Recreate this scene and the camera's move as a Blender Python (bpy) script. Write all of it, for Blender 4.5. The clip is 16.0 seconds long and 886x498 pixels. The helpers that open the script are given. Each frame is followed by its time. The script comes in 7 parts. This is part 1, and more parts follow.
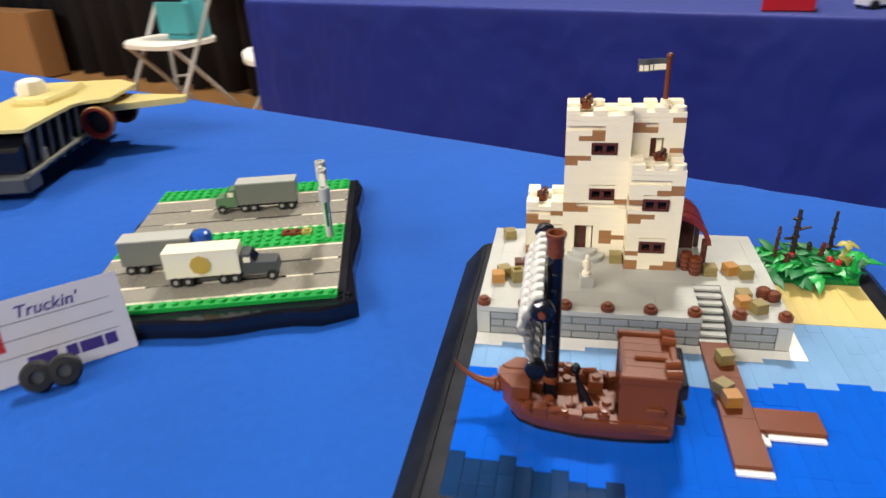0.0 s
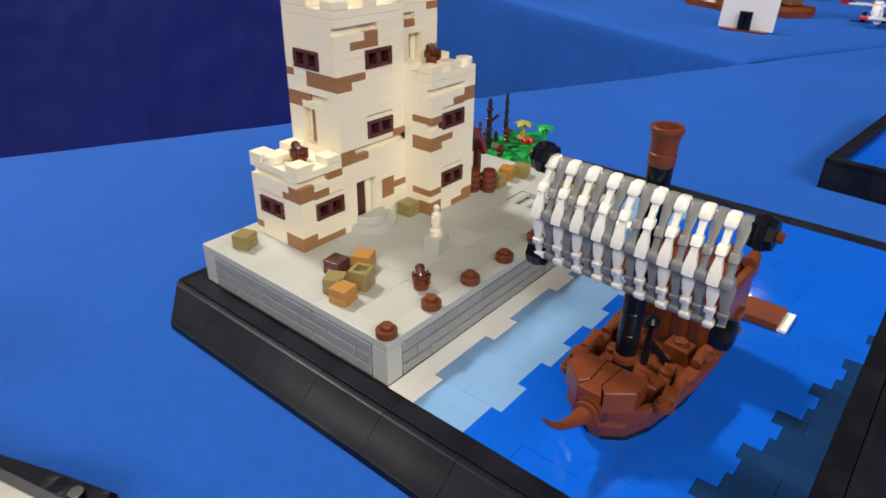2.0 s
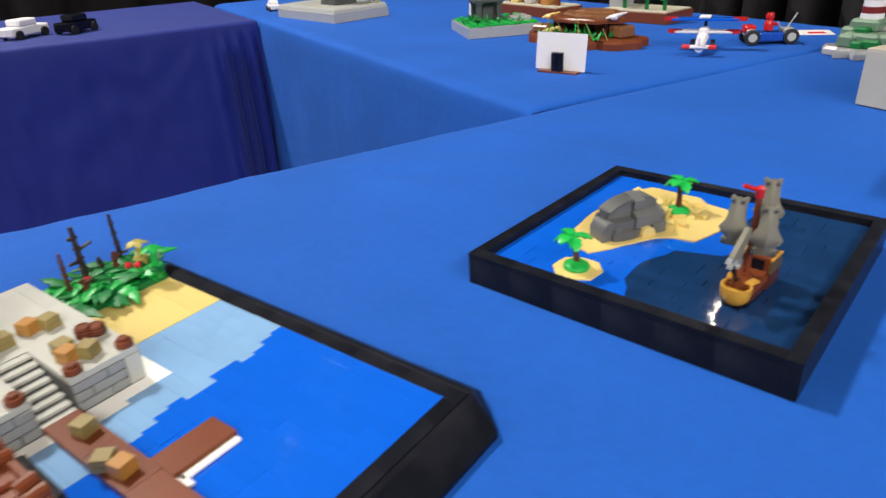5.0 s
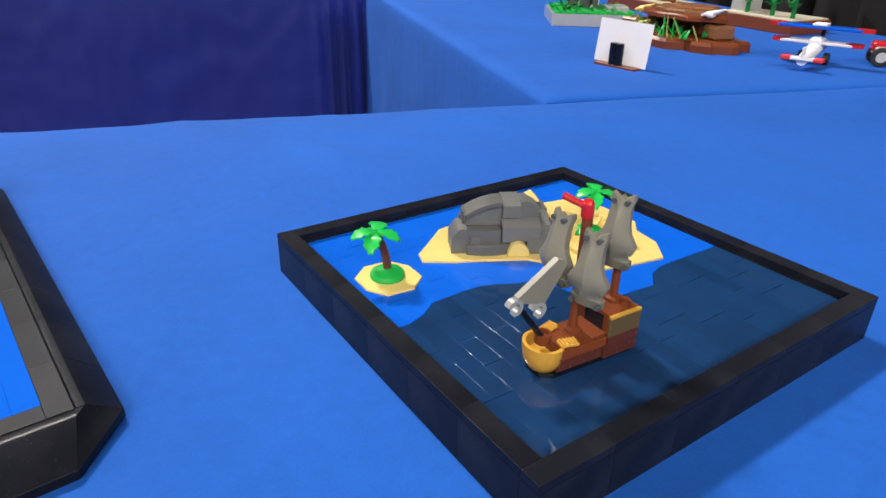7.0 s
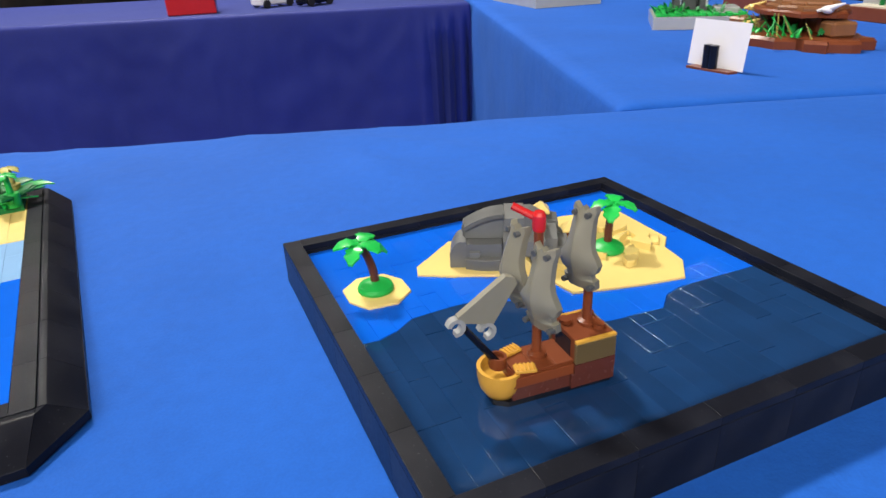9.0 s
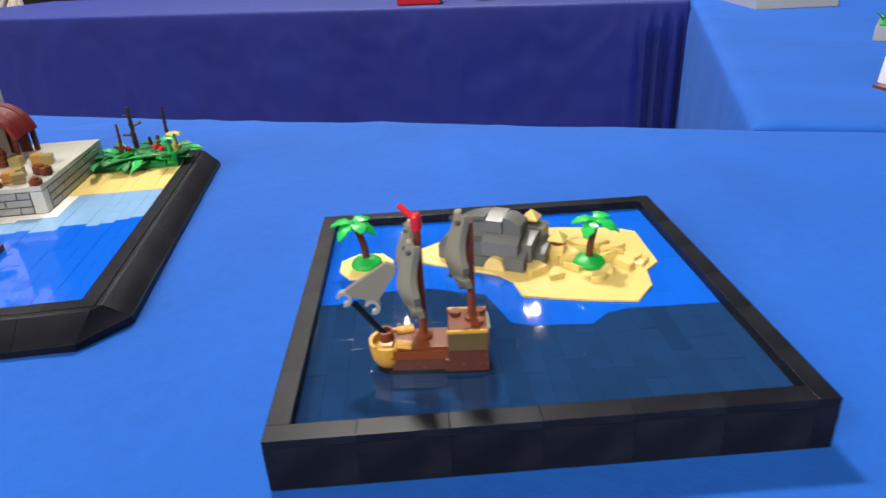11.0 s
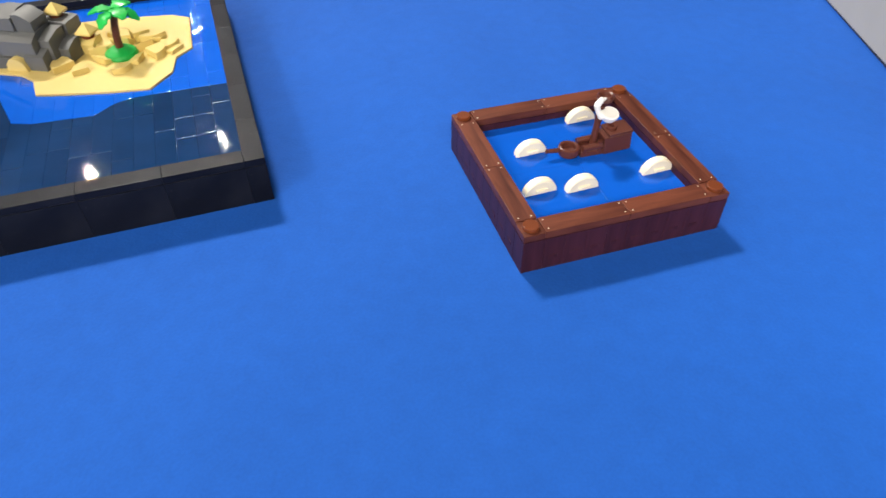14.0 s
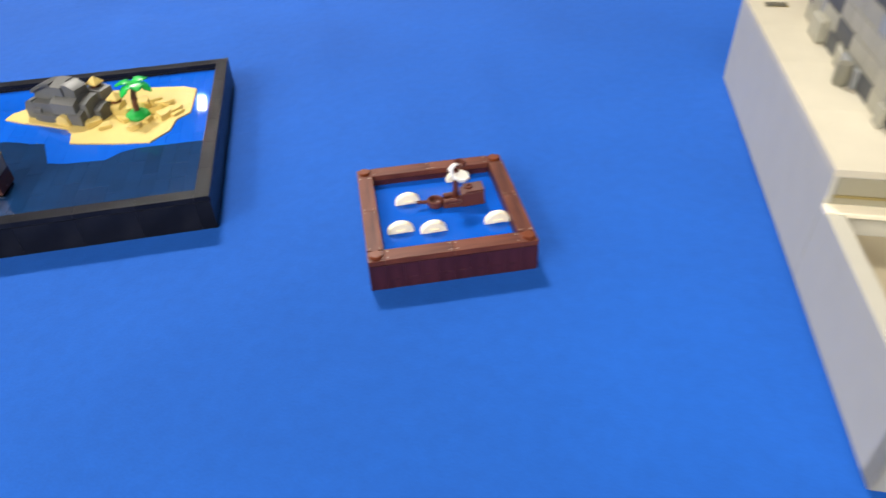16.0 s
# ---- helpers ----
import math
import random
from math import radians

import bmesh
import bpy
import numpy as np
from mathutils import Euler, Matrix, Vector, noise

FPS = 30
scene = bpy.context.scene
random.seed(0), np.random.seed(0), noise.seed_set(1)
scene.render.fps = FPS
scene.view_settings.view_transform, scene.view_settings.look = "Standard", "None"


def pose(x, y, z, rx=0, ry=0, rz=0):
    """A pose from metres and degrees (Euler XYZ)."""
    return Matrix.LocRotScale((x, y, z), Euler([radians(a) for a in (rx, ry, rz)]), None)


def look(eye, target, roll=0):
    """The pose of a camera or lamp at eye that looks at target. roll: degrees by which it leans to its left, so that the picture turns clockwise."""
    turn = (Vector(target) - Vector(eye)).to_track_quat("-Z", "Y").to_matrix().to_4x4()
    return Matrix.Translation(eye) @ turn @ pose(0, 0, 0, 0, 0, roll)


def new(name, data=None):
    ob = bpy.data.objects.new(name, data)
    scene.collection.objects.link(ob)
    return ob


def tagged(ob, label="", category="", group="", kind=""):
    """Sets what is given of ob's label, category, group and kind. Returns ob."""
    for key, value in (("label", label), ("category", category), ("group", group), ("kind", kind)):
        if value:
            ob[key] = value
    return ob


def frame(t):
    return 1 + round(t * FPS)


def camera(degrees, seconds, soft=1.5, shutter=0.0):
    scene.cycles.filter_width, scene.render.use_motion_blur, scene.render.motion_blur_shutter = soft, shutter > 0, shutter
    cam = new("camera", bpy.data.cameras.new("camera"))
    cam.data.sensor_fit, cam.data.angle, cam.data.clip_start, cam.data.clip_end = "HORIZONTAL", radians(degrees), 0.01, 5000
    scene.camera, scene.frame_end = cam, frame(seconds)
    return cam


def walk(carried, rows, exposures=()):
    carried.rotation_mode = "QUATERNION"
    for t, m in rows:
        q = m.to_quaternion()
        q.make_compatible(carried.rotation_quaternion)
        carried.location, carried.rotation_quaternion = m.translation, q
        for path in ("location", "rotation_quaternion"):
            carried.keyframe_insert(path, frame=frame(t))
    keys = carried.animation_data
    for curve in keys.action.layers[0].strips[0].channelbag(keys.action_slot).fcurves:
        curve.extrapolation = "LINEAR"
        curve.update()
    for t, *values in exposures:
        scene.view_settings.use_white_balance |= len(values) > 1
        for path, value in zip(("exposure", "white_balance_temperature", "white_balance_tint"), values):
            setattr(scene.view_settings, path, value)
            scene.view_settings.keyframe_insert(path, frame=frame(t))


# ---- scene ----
cam = camera(68.3, 16.0, shutter=0.3)
EXPOSE = [(0, -0.28), (0.5, -0.36), (1.0, -0.43), (2.0, -0.57), (3.5, -0.65), (4.2, -0.67), (4.6, -0.55), (5.0, -0.24), (7.5, -0.08), (11.0, 0.02), (13.0, -0.05), (16.0, -0.02)]
PATH = [
    (0, (0.0493, -0.33, 0.9869), (0.0312, -0.2424, 0.9422), -2.9),
    (0.5, (-0.063, -0.2657, 0.9809), (-0.0529, -0.1779, 0.934), -1.6),
    (1, (-0.1219, -0.2094, 0.9569), (-0.0831, -0.1312, 0.908), 0.6),
    (1.5, (-0.1414, -0.1557, 0.9335), (-0.0808, -0.0921, 0.8858), 1.9),
    (2, (-0.129, -0.1285, 0.9175), (-0.0607, -0.0731, 0.8698), 1.2),
    (2.5, (-0.1167, -0.1175, 0.9078), (-0.0457, -0.0658, 0.86), 0.2),
    (3, (-0.1078, -0.1194, 0.9073), (-0.0365, -0.0682, 0.8595), 0.1),
    (3.5, (-0.103, -0.1276, 0.9132), (-0.0317, -0.0764, 0.8652), -0.2),
    (4, (-0.0784, -0.1651, 0.9329), (-0.0075, -0.1126, 0.8858), -1.6),
    (4.5, (-0.0107, -0.2207, 0.9471), (0.0602, -0.1668, 0.9015), -2.8),
    (5, (0.0621, -0.2701, 0.9485), (0.1329, -0.2154, 0.9039), -3.3),
    (5.2, (0.0941, -0.2896, 0.9446), (0.1648, -0.2344, 0.9005), -3.8),
    (7.3, (0.2414, -0.3391, 0.8952), (0.2956, -0.268, 0.8503), 0.2),
    (7.5, (0.2451, -0.3419, 0.8911), (0.2979, -0.2697, 0.8465), -1.3),
    (8, (0.2511, -0.3348, 0.891), (0.3012, -0.2606, 0.8464), -1.4),
    (8.5, (0.2672, -0.3468, 0.8904), (0.3139, -0.2695, 0.8476), -2.6),
    (8.7, (0.2764, -0.3509, 0.8927), (0.3217, -0.2727, 0.85), -2.7),
    (11, (0.38, -0.421, 0.9083), (0.3904, -0.3312, 0.8657), -3.1),
    (11.5, (0.4277, -0.4543, 0.9119), (0.4501, -0.3681, 0.8665), -3.4),
    (12, (0.4614, -0.4883, 0.9234), (0.4934, -0.4076, 0.8737), -2.0),
    (12.5, (0.4824, -0.5221, 0.9495), (0.5174, -0.4473, 0.8931), -0.5),
    (13, (0.4917, -0.5083, 0.9361), (0.5282, -0.4388, 0.874), 1.0),
    (13.5, (0.4968, -0.4869, 0.9229), (0.5314, -0.4214, 0.8558), 1.1),
    (14, (0.506, -0.4848, 0.9157), (0.535, -0.4186, 0.8466), -0.3),
    (14.5, (0.5138, -0.4904, 0.9218), (0.5313, -0.4202, 0.8528), -2.7),
    (15, (0.5229, -0.4957, 0.9264), (0.5339, -0.4228, 0.8589), -3.4),
    (15.5, (0.5348, -0.513, 0.9285), (0.5472, -0.4385, 0.8629), -3.8),
    (16, (0.571, -0.5776, 0.9563), (0.5907, -0.5022, 0.8937), -2.5),
]
walk(cam, [(t, look(eye, target, roll)) for t, eye, target, roll in PATH], EXPOSE)


import itertools

# ---- light of the hall and added fill ----
world = bpy.data.worlds.new("hall_air")
world.use_nodes = True
world.node_tree.nodes["Background"].inputs[0].default_value = (0.55, 0.6, 0.7, 1)
world.node_tree.nodes["Background"].inputs[1].default_value = 0.03
scene.world = world

CEIL = 5.6
# those at y < 0 are unseen fill panels added for the castle walls
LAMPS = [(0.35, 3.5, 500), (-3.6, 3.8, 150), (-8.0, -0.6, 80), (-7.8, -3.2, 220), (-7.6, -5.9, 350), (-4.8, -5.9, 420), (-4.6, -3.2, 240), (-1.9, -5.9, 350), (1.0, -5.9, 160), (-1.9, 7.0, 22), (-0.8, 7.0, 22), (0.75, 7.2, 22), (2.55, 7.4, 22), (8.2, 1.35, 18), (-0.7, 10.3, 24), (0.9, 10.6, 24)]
# (-3.6, 3.8) is unseen too, added to light the floor beyond
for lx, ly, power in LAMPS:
    lamp = bpy.data.lights.new("hall_and_fill_lamp", "AREA")
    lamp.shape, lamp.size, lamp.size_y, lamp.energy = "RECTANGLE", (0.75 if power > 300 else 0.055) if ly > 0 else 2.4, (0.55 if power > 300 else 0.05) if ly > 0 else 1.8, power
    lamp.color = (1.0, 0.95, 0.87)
    new("hall_and_fill_lamp", lamp).matrix_world = pose(lx, ly, CEIL - 0.17)

# ---- helpers: one stud is 8 mm, the table tops lie at TZ ----
S, TZ = 0.008, 0.75


def W(x, y, z=0.0):
    return Vector((x * S, y * S, TZ + z * S))


def cbox(bm, x0, x1, y0, y1, z0, z1, b=0.03):
    """A box with chamfered edges, in studs."""
    c, h = ((x0 + x1) / 2, (y0 + y1) / 2, (z0 + z1) / 2), (abs(x1 - x0) / 2, abs(y1 - y0) / 2, abs(z1 - z0) / 2)
    b = min(b, 0.45 * min(h))
    v = {}
    for sx in (-1, 1):
        for sy in (-1, 1):
            for sz in (-1, 1):
                s = (sx, sy, sz)
                for a in range(3):
                    p = [c[i] + s[i] * (h[i] - (0 if i == a else b)) for i in range(3)]
                    v[s, a] = bm.verts.new(p)
    made = []
    for a in range(3):
        i, j = [k for k in range(3) if k != a]
        for s in (-1, 1):
            ring = []
            for p, q in ((-1, -1), (1, -1), (1, 1), (-1, 1)):
                t = [0, 0, 0]
                t[a], t[i], t[j] = s, p, q
                ring.append(v[tuple(t), a])
            made.append(bm.faces.new(ring))
        for p in (-1, 1):
            for q in (-1, 1):
                lo, hi = [0, 0, 0], [0, 0, 0]
                lo[a], lo[i], lo[j] = -1, p, q
                hi[a], hi[i], hi[j] = 1, p, q
                lo, hi = tuple(lo), tuple(hi)
                made.append(bm.faces.new((v[lo, i], v[hi, i], v[hi, j], v[lo, j])))
    for sx in (-1, 1):
        for sy in (-1, 1):
            for sz in (-1, 1):
                s = (sx, sy, sz)
                made.append(bm.faces.new((v[s, 0], v[s, 1], v[s, 2])))
    return list(v.values())


def lathe(bm, rows, seg=16, at=(0, 0, 0), m=None, caps=True):
    """A turned form: rows of (radius, height)."""
    rings = []
    for r, z in rows:
        ring = []
        for k in range(seg):
            a = 2 * math.pi * k / seg
            p = Vector((r * math.cos(a), r * math.sin(a), z))
            p = (m @ p if m else p) + Vector(at)
            ring.append(bm.verts.new(p))
        rings.append(ring)
    for lo, hi in zip(rings, rings[1:]):
        for k in range(seg):
            f = bm.faces.new((lo[k], lo[(k + 1) % seg], hi[(k + 1) % seg], hi[k]))
            f.smooth = True
    if caps:
        bm.faces.new(rings[0][::-1])
        bm.faces.new(rings[-1])
    return [p for ring in rings for p in ring]


def stud(bm, x, y, z, seg=12):
    lathe(bm, [(0.3, z), (0.3, z + 0.19), (0.28, z + 0.215)], seg, (x, y, 0))


def rod(bm, a, b, r, seg=10, r2=None):
    """A round bar from a to b."""
    a, b = Vector(a), Vector(b)
    d = b - a
    q = d.to_track_quat("Z", "Y").to_matrix()
    return lathe(bm, [(r, 0), (r if r2 is None else r2, d.length)], seg, a, q)


def ball(bm, at, r, seg=12, flat=1.0):
    n = max(5, seg // 2)
    rows = [(max(1e-3, r * math.sin(math.pi * k / n)), -r * flat * math.cos(math.pi * k / n)) for k in range(n + 1)]
    return lathe(bm, rows, seg, at)


def prism(bm, outline, z0, z1, b=0.0):
    """An upright slab over an outline of (x, y), its top edge drawn in by b."""
    n = len(outline)
    cx, cy = sum(p[0] for p in outline) / n, sum(p[1] for p in outline) / n
    lo = [bm.verts.new((x, y, z0)) for x, y in outline]
    up = [bm.verts.new((x, y, z1 - b)) for x, y in outline]
    rings = [lo, up]
    if b:
        top = []
        for x, y in outline:
            d = math.hypot(x - cx, y - cy) or 1
            top.append(bm.verts.new((x - (x - cx) / d * b, y - (y - cy) / d * b, z1)))
        rings.append(top)
    for p, q in zip(rings, rings[1:]):
        for k in range(n):
            bm.faces.new((p[k], p[(k + 1) % n], q[(k + 1) % n], q[k]))
    bm.faces.new(lo[::-1])
    bm.faces.new(rings[-1])
    return [v for r in rings for v in r]


def move(verts, m):
    for v in verts:
        v.co = m @ v.co


def turn(verts, at, axis, deg):
    r = Matrix.Rotation(radians(deg), 3, axis)
    at = Vector(at)
    for v in verts:
        v.co = r @ (v.co - at) + at


def finish(bm, name, material, scale=S, sharp=32):
    bmesh.ops.recalc_face_normals(bm, faces=bm.faces)
    me = bpy.data.meshes.new(name)
    for v in bm.verts:
        v.co *= scale
    bm.to_mesh(me)
    bm.free()
    me.materials.append(material)
    me.set_sharp_from_angle(angle=radians(sharp))
    return me


def part(name, bm, material, parent, label="", scale=S, at=None):
    """Links a bmesh as one mesh object under a thing or a part."""
    ob = new(name, finish(bm, name, material, scale))
    ob.parent = parent
    if at:
        ob.location = Vector(at) * S
    return tagged(ob, label)


def thing(name, x, y, z=0.0, rot=0.0, label="", category="", group="", kind=""):
    ob = new(name)
    ob.empty_display_size = 0.01
    ob.matrix_world = Matrix.Translation(W(x, y, z)) @ Matrix.Rotation(radians(rot), 4, "Z")
    return tagged(ob, label, category, group, kind)


def solo(name, bm, material, x, y, z=0.0, rot=0.0, label="", category="", group="", kind=""):
    """A thing that is one mesh."""
    ob = new(name, finish(bm, name, material))
    ob.matrix_world = Matrix.Translation(W(x, y, z)) @ Matrix.Rotation(radians(rot), 4, "Z")
    return tagged(ob, label, category, group, kind)


MESHES = {}


def piece(name, size, material, parent, at, rot=0.0, b=0.03, studs=False, tilt=(0.0, 0.0), soft=True):
    """One brick, plate or tile as an object of its own; alike ones share their mesh."""
    key = (name, tuple(round(c, 3) for c in size), material.name, b, studs, soft)
    if key not in MESHES:
        bm = bmesh.new()
        dx, dy, dz = size
        g = 0.001
        cbox(bm, g, dx - g, g, dy - g, 0, dz - 0.003, b)
        if studs:
            for i in range(int(dx)):
                for j in range(int(dy)):
                    stud(bm, i + 0.5, j + 0.5, dz, 8)
        me = finish(bm, name, material)
        if not studs and soft:
            # every vertex keeps the normal of its main face, so that the chamfers read as rounded
            axes = [Vector([s * (i == a) for i, s in enumerate(sg)]) for sg in itertools.product((-1, 1), repeat=3) for a in range(3)]
            for p in me.polygons:
                p.use_smooth = True
            if "sharp_edge" in me.attributes:
                me.attributes.remove(me.attributes["sharp_edge"])
            me.normals_split_custom_set_from_vertices(axes)
        MESHES[key] = me
    ob = new(name, MESHES[key])
    ob.parent = parent
    ob.matrix_basis = Matrix.Translation(Vector(at) * S) @ Euler((radians(tilt[0]), radians(tilt[1]), radians(rot))).to_matrix().to_4x4()
    return ob


def nodes_of(name):
    m = bpy.data.materials.new(name)
    m.use_nodes = True
    return m, m.node_tree.nodes, m.node_tree.links, m.node_tree.nodes["Principled BSDF"]


def plastic(name, rgb, rough=0.22, vary=0.06, scuff=0.03, coat=0.0, bump=0.02, spec=0.5):
    """Moulded plastic: slight change of tone from piece to piece, fine scuffs in the gloss."""
    m, n, l, p = nodes_of(name)
    info = n.new("ShaderNodeObjectInfo")
    geo = n.new("ShaderNodeNewGeometry")
    add = n.new("ShaderNodeMath")
    add.operation = "ADD"
    l.new(info.outputs["Random"], add.inputs[0])
    l.new(geo.outputs["Random Per Island"], add.inputs[1])
    tex = n.new("ShaderNodeTexCoord")
    big = n.new("ShaderNodeTexNoise")
    big.inputs["Scale"].default_value, big.inputs["Detail"].default_value = 60, 4
    l.new(tex.outputs["Object"], big.inputs["Vector"])
    mix = n.new("ShaderNodeMath")
    mix.operation = "MULTIPLY_ADD"
    l.new(add.outputs[0], mix.inputs[0])
    mix.inputs[1].default_value = 0.4
    l.new(big.outputs["Fac"], mix.inputs[2])
    ramp = n.new("ShaderNodeMapRange")
    ramp.inputs["From Min"].default_value, ramp.inputs["From Max"].default_value = 0.4, 1.2
    ramp.inputs["To Min"].default_value, ramp.inputs["To Max"].default_value = 1 - vary, 1 + vary
    l.new(mix.outputs[0], ramp.inputs["Value"])
    hsv = n.new("ShaderNodeHueSaturation")
    hsv.inputs["Color"].default_value = (*rgb, 1)
    l.new(ramp.outputs[0], hsv.inputs["Value"])
    l.new(hsv.outputs[0], p.inputs["Base Color"])
    fine = n.new("ShaderNodeTexNoise")
    fine.inputs["Scale"].default_value, fine.inputs["Detail"].default_value = 420, 4
    l.new(tex.outputs["Object"], fine.inputs["Vector"])
    rr = n.new("ShaderNodeMapRange")
    rr.inputs["From Min"].default_value, rr.inputs["From Max"].default_value = 0.35, 0.7
    rr.inputs["To Min"].default_value, rr.inputs["To Max"].default_value = max(0.03, rough - scuff * 0.5), rough + scuff
    l.new(fine.outputs["Fac"], rr.inputs["Value"])
    l.new(rr.outputs[0], p.inputs["Roughness"])
    if bump:
        bp = n.new("ShaderNodeBump")
        bp.inputs["Strength"].default_value, bp.inputs["Distance"].default_value = bump, 0.001
        l.new(big.outputs["Fac"], bp.inputs["Height"])
        l.new(bp.outputs[0], p.inputs["Normal"])
    p.inputs["Specular IOR Level"].default_value = spec
    p.inputs["Coat Weight"].default_value = coat
    return m


def dusty(m):
    """Specks and a thin film of dust over a dark glossy plastic."""
    n, l = m.node_tree.nodes, m.node_tree.links
    p = n["Principled BSDF"]
    tex = n.new("ShaderNodeTexCoord")
    speck = n.new("ShaderNodeTexNoise")
    speck.inputs["Scale"].default_value, speck.inputs["Detail"].default_value = 900, 2
    film = n.new("ShaderNodeTexNoise")
    film.inputs["Scale"].default_value, film.inputs["Detail"].default_value = 35, 5
    for q in (speck, film):
        l.new(tex.outputs["Object"], q.inputs["Vector"])
    a = n.new("ShaderNodeMapRange")
    a.inputs["From Min"].default_value, a.inputs["From Max"].default_value, a.inputs["To Max"].default_value = 0.68, 0.8, 0.25
    l.new(speck.outputs["Fac"], a.inputs["Value"])
    b = n.new("ShaderNodeMapRange")
    b.inputs["From Min"].default_value, b.inputs["From Max"].default_value, b.inputs["To Max"].default_value = 0.45, 0.75, 0.07
    l.new(film.outputs["Fac"], b.inputs["Value"])
    s = n.new("ShaderNodeMath")
    l.new(a.outputs[0], s.inputs[0])
    l.new(b.outputs[0], s.inputs[1])
    mix = n.new("ShaderNodeMix")
    mix.data_type = "RGBA"
    l.new(s.outputs[0], mix.inputs["Factor"])
    l.new(p.inputs["Base Color"].links[0].from_socket, mix.inputs["A"])
    mix.inputs["B"].default_value = (0.16, 0.165, 0.18, 1)
    l.new(mix.outputs["Result"], p.inputs["Base Color"])


def cloth(name, rgb, rough=0.85, weave=900, sheen=0.3, rumples=0.5):
    """Woven polyester: threads, uneven dye, soft sheen."""
    m, n, l, p = nodes_of(name)
    tex = n.new("ShaderNodeTexCoord")
    big = n.new("ShaderNodeTexNoise")
    big.inputs["Scale"].default_value, big.inputs["Detail"].default_value = 5, 6
    l.new(tex.outputs["Object"], big.inputs["Vector"])
    fine = n.new("ShaderNodeTexNoise")
    fine.inputs["Scale"].default_value, fine.inputs["Detail"].default_value = weave, 2
    l.new(tex.outputs["Object"], fine.inputs["Vector"])
    sp = n.new("ShaderNodeTexNoise")
    sp.inputs["Scale"].default_value, sp.inputs["Detail"].default_value = 140, 3
    l.new(tex.outputs["Object"], sp.inputs["Vector"])
    a = n.new("ShaderNodeMath")
    a.operation = "MULTIPLY_ADD"
    a.inputs[1].default_value = 0.5
    l.new(fine.outputs["Fac"], a.inputs[0])
    l.new(big.outputs["Fac"], a.inputs[2])
    c = n.new("ShaderNodeMath")
    c.operation = "MULTIPLY_ADD"
    c.inputs[1].default_value = 0.5
    l.new(sp.outputs["Fac"], c.inputs[0])
    l.new(a.outputs[0], c.inputs[2])
    ramp = n.new("ShaderNodeMapRange")
    ramp.inputs["From Min"].default_value, ramp.inputs["From Max"].default_value = 0.7, 1.3
    ramp.inputs["To Min"].default_value, ramp.inputs["To Max"].default_value = 0.86, 1.12
    l.new(c.outputs[0], ramp.inputs["Value"])
    hsv = n.new("ShaderNodeHueSaturation")
    hsv.inputs["Color"].default_value = (*rgb, 1)
    l.new(ramp.outputs[0], hsv.inputs["Value"])
    l.new(hsv.outputs[0], p.inputs["Base Color"])
    p.inputs["Roughness"].default_value = rough
    p.inputs["Sheen Weight"].default_value = sheen
    p.inputs["Sheen Tint"].default_value = (0.6, 0.75, 1, 1)
    p.inputs["Specular IOR Level"].default_value = 0.25
    bp = n.new("ShaderNodeBump")
    bp.inputs["Strength"].default_value, bp.inputs["Distance"].default_value = 0.25, 0.0006
    l.new(fine.outputs["Fac"], bp.inputs["Height"])
    rumple = n.new("ShaderNodeTexNoise")
    rumple.inputs["Scale"].default_value, rumple.inputs["Detail"].default_value = 26, 5
    l.new(tex.outputs["Object"], rumple.inputs["Vector"])
    bq = n.new("ShaderNodeBump")
    bq.inputs["Strength"].default_value, bq.inputs["Distance"].default_value = rumples, 0.004
    l.new(rumple.outputs["Fac"], bq.inputs["Height"])
    l.new(bp.outputs[0], bq.inputs["Normal"])
    l.new(bq.outputs[0], p.inputs["Normal"])
    return m


def grainy(name, rgb, dark, scale=8.0, stretch=(1, 12, 12), rough=0.5, bump=0.15):
    """Wood or worn board: grain drawn out along one way."""
    m, n, l, p = nodes_of(name)
    tex = n.new("ShaderNodeTexCoord")
    mp = n.new("ShaderNodeMapping")
    mp.inputs["Scale"].default_value = stretch
    l.new(tex.outputs["Object"], mp.inputs["Vector"])
    no = n.new("ShaderNodeTexNoise")
    no.inputs["Scale"].default_value, no.inputs["Detail"].default_value, no.inputs["Distortion"].default_value = scale, 7, 0.6
    l.new(mp.outputs[0], no.inputs["Vector"])
    info = n.new("ShaderNodeObjectInfo")
    ad = n.new("ShaderNodeMath")
    ad.operation = "MULTIPLY_ADD"
    ad.inputs[1].default_value = 0.22
    l.new(info.outputs["Random"], ad.inputs[0])
    l.new(no.outputs["Fac"], ad.inputs[2])
    cr = n.new("ShaderNodeValToRGB")
    cr.color_ramp.elements[0].position, cr.color_ramp.elements[1].position = 0.38, 0.78
    cr.color_ramp.elements[0].color, cr.color_ramp.elements[1].color = (*dark, 1), (*rgb, 1)
    l.new(ad.outputs[0], cr.inputs[0])
    l.new(cr.outputs[0], p.inputs["Base Color"])
    p.inputs["Roughness"].default_value = rough
    bp = n.new("ShaderNodeBump")
    bp.inputs["Strength"].default_value, bp.inputs["Distance"].default_value = bump, 0.001
    l.new(no.outputs["Fac"], bp.inputs["Height"])
    l.new(bp.outputs[0], p.inputs["Normal"])
    return m


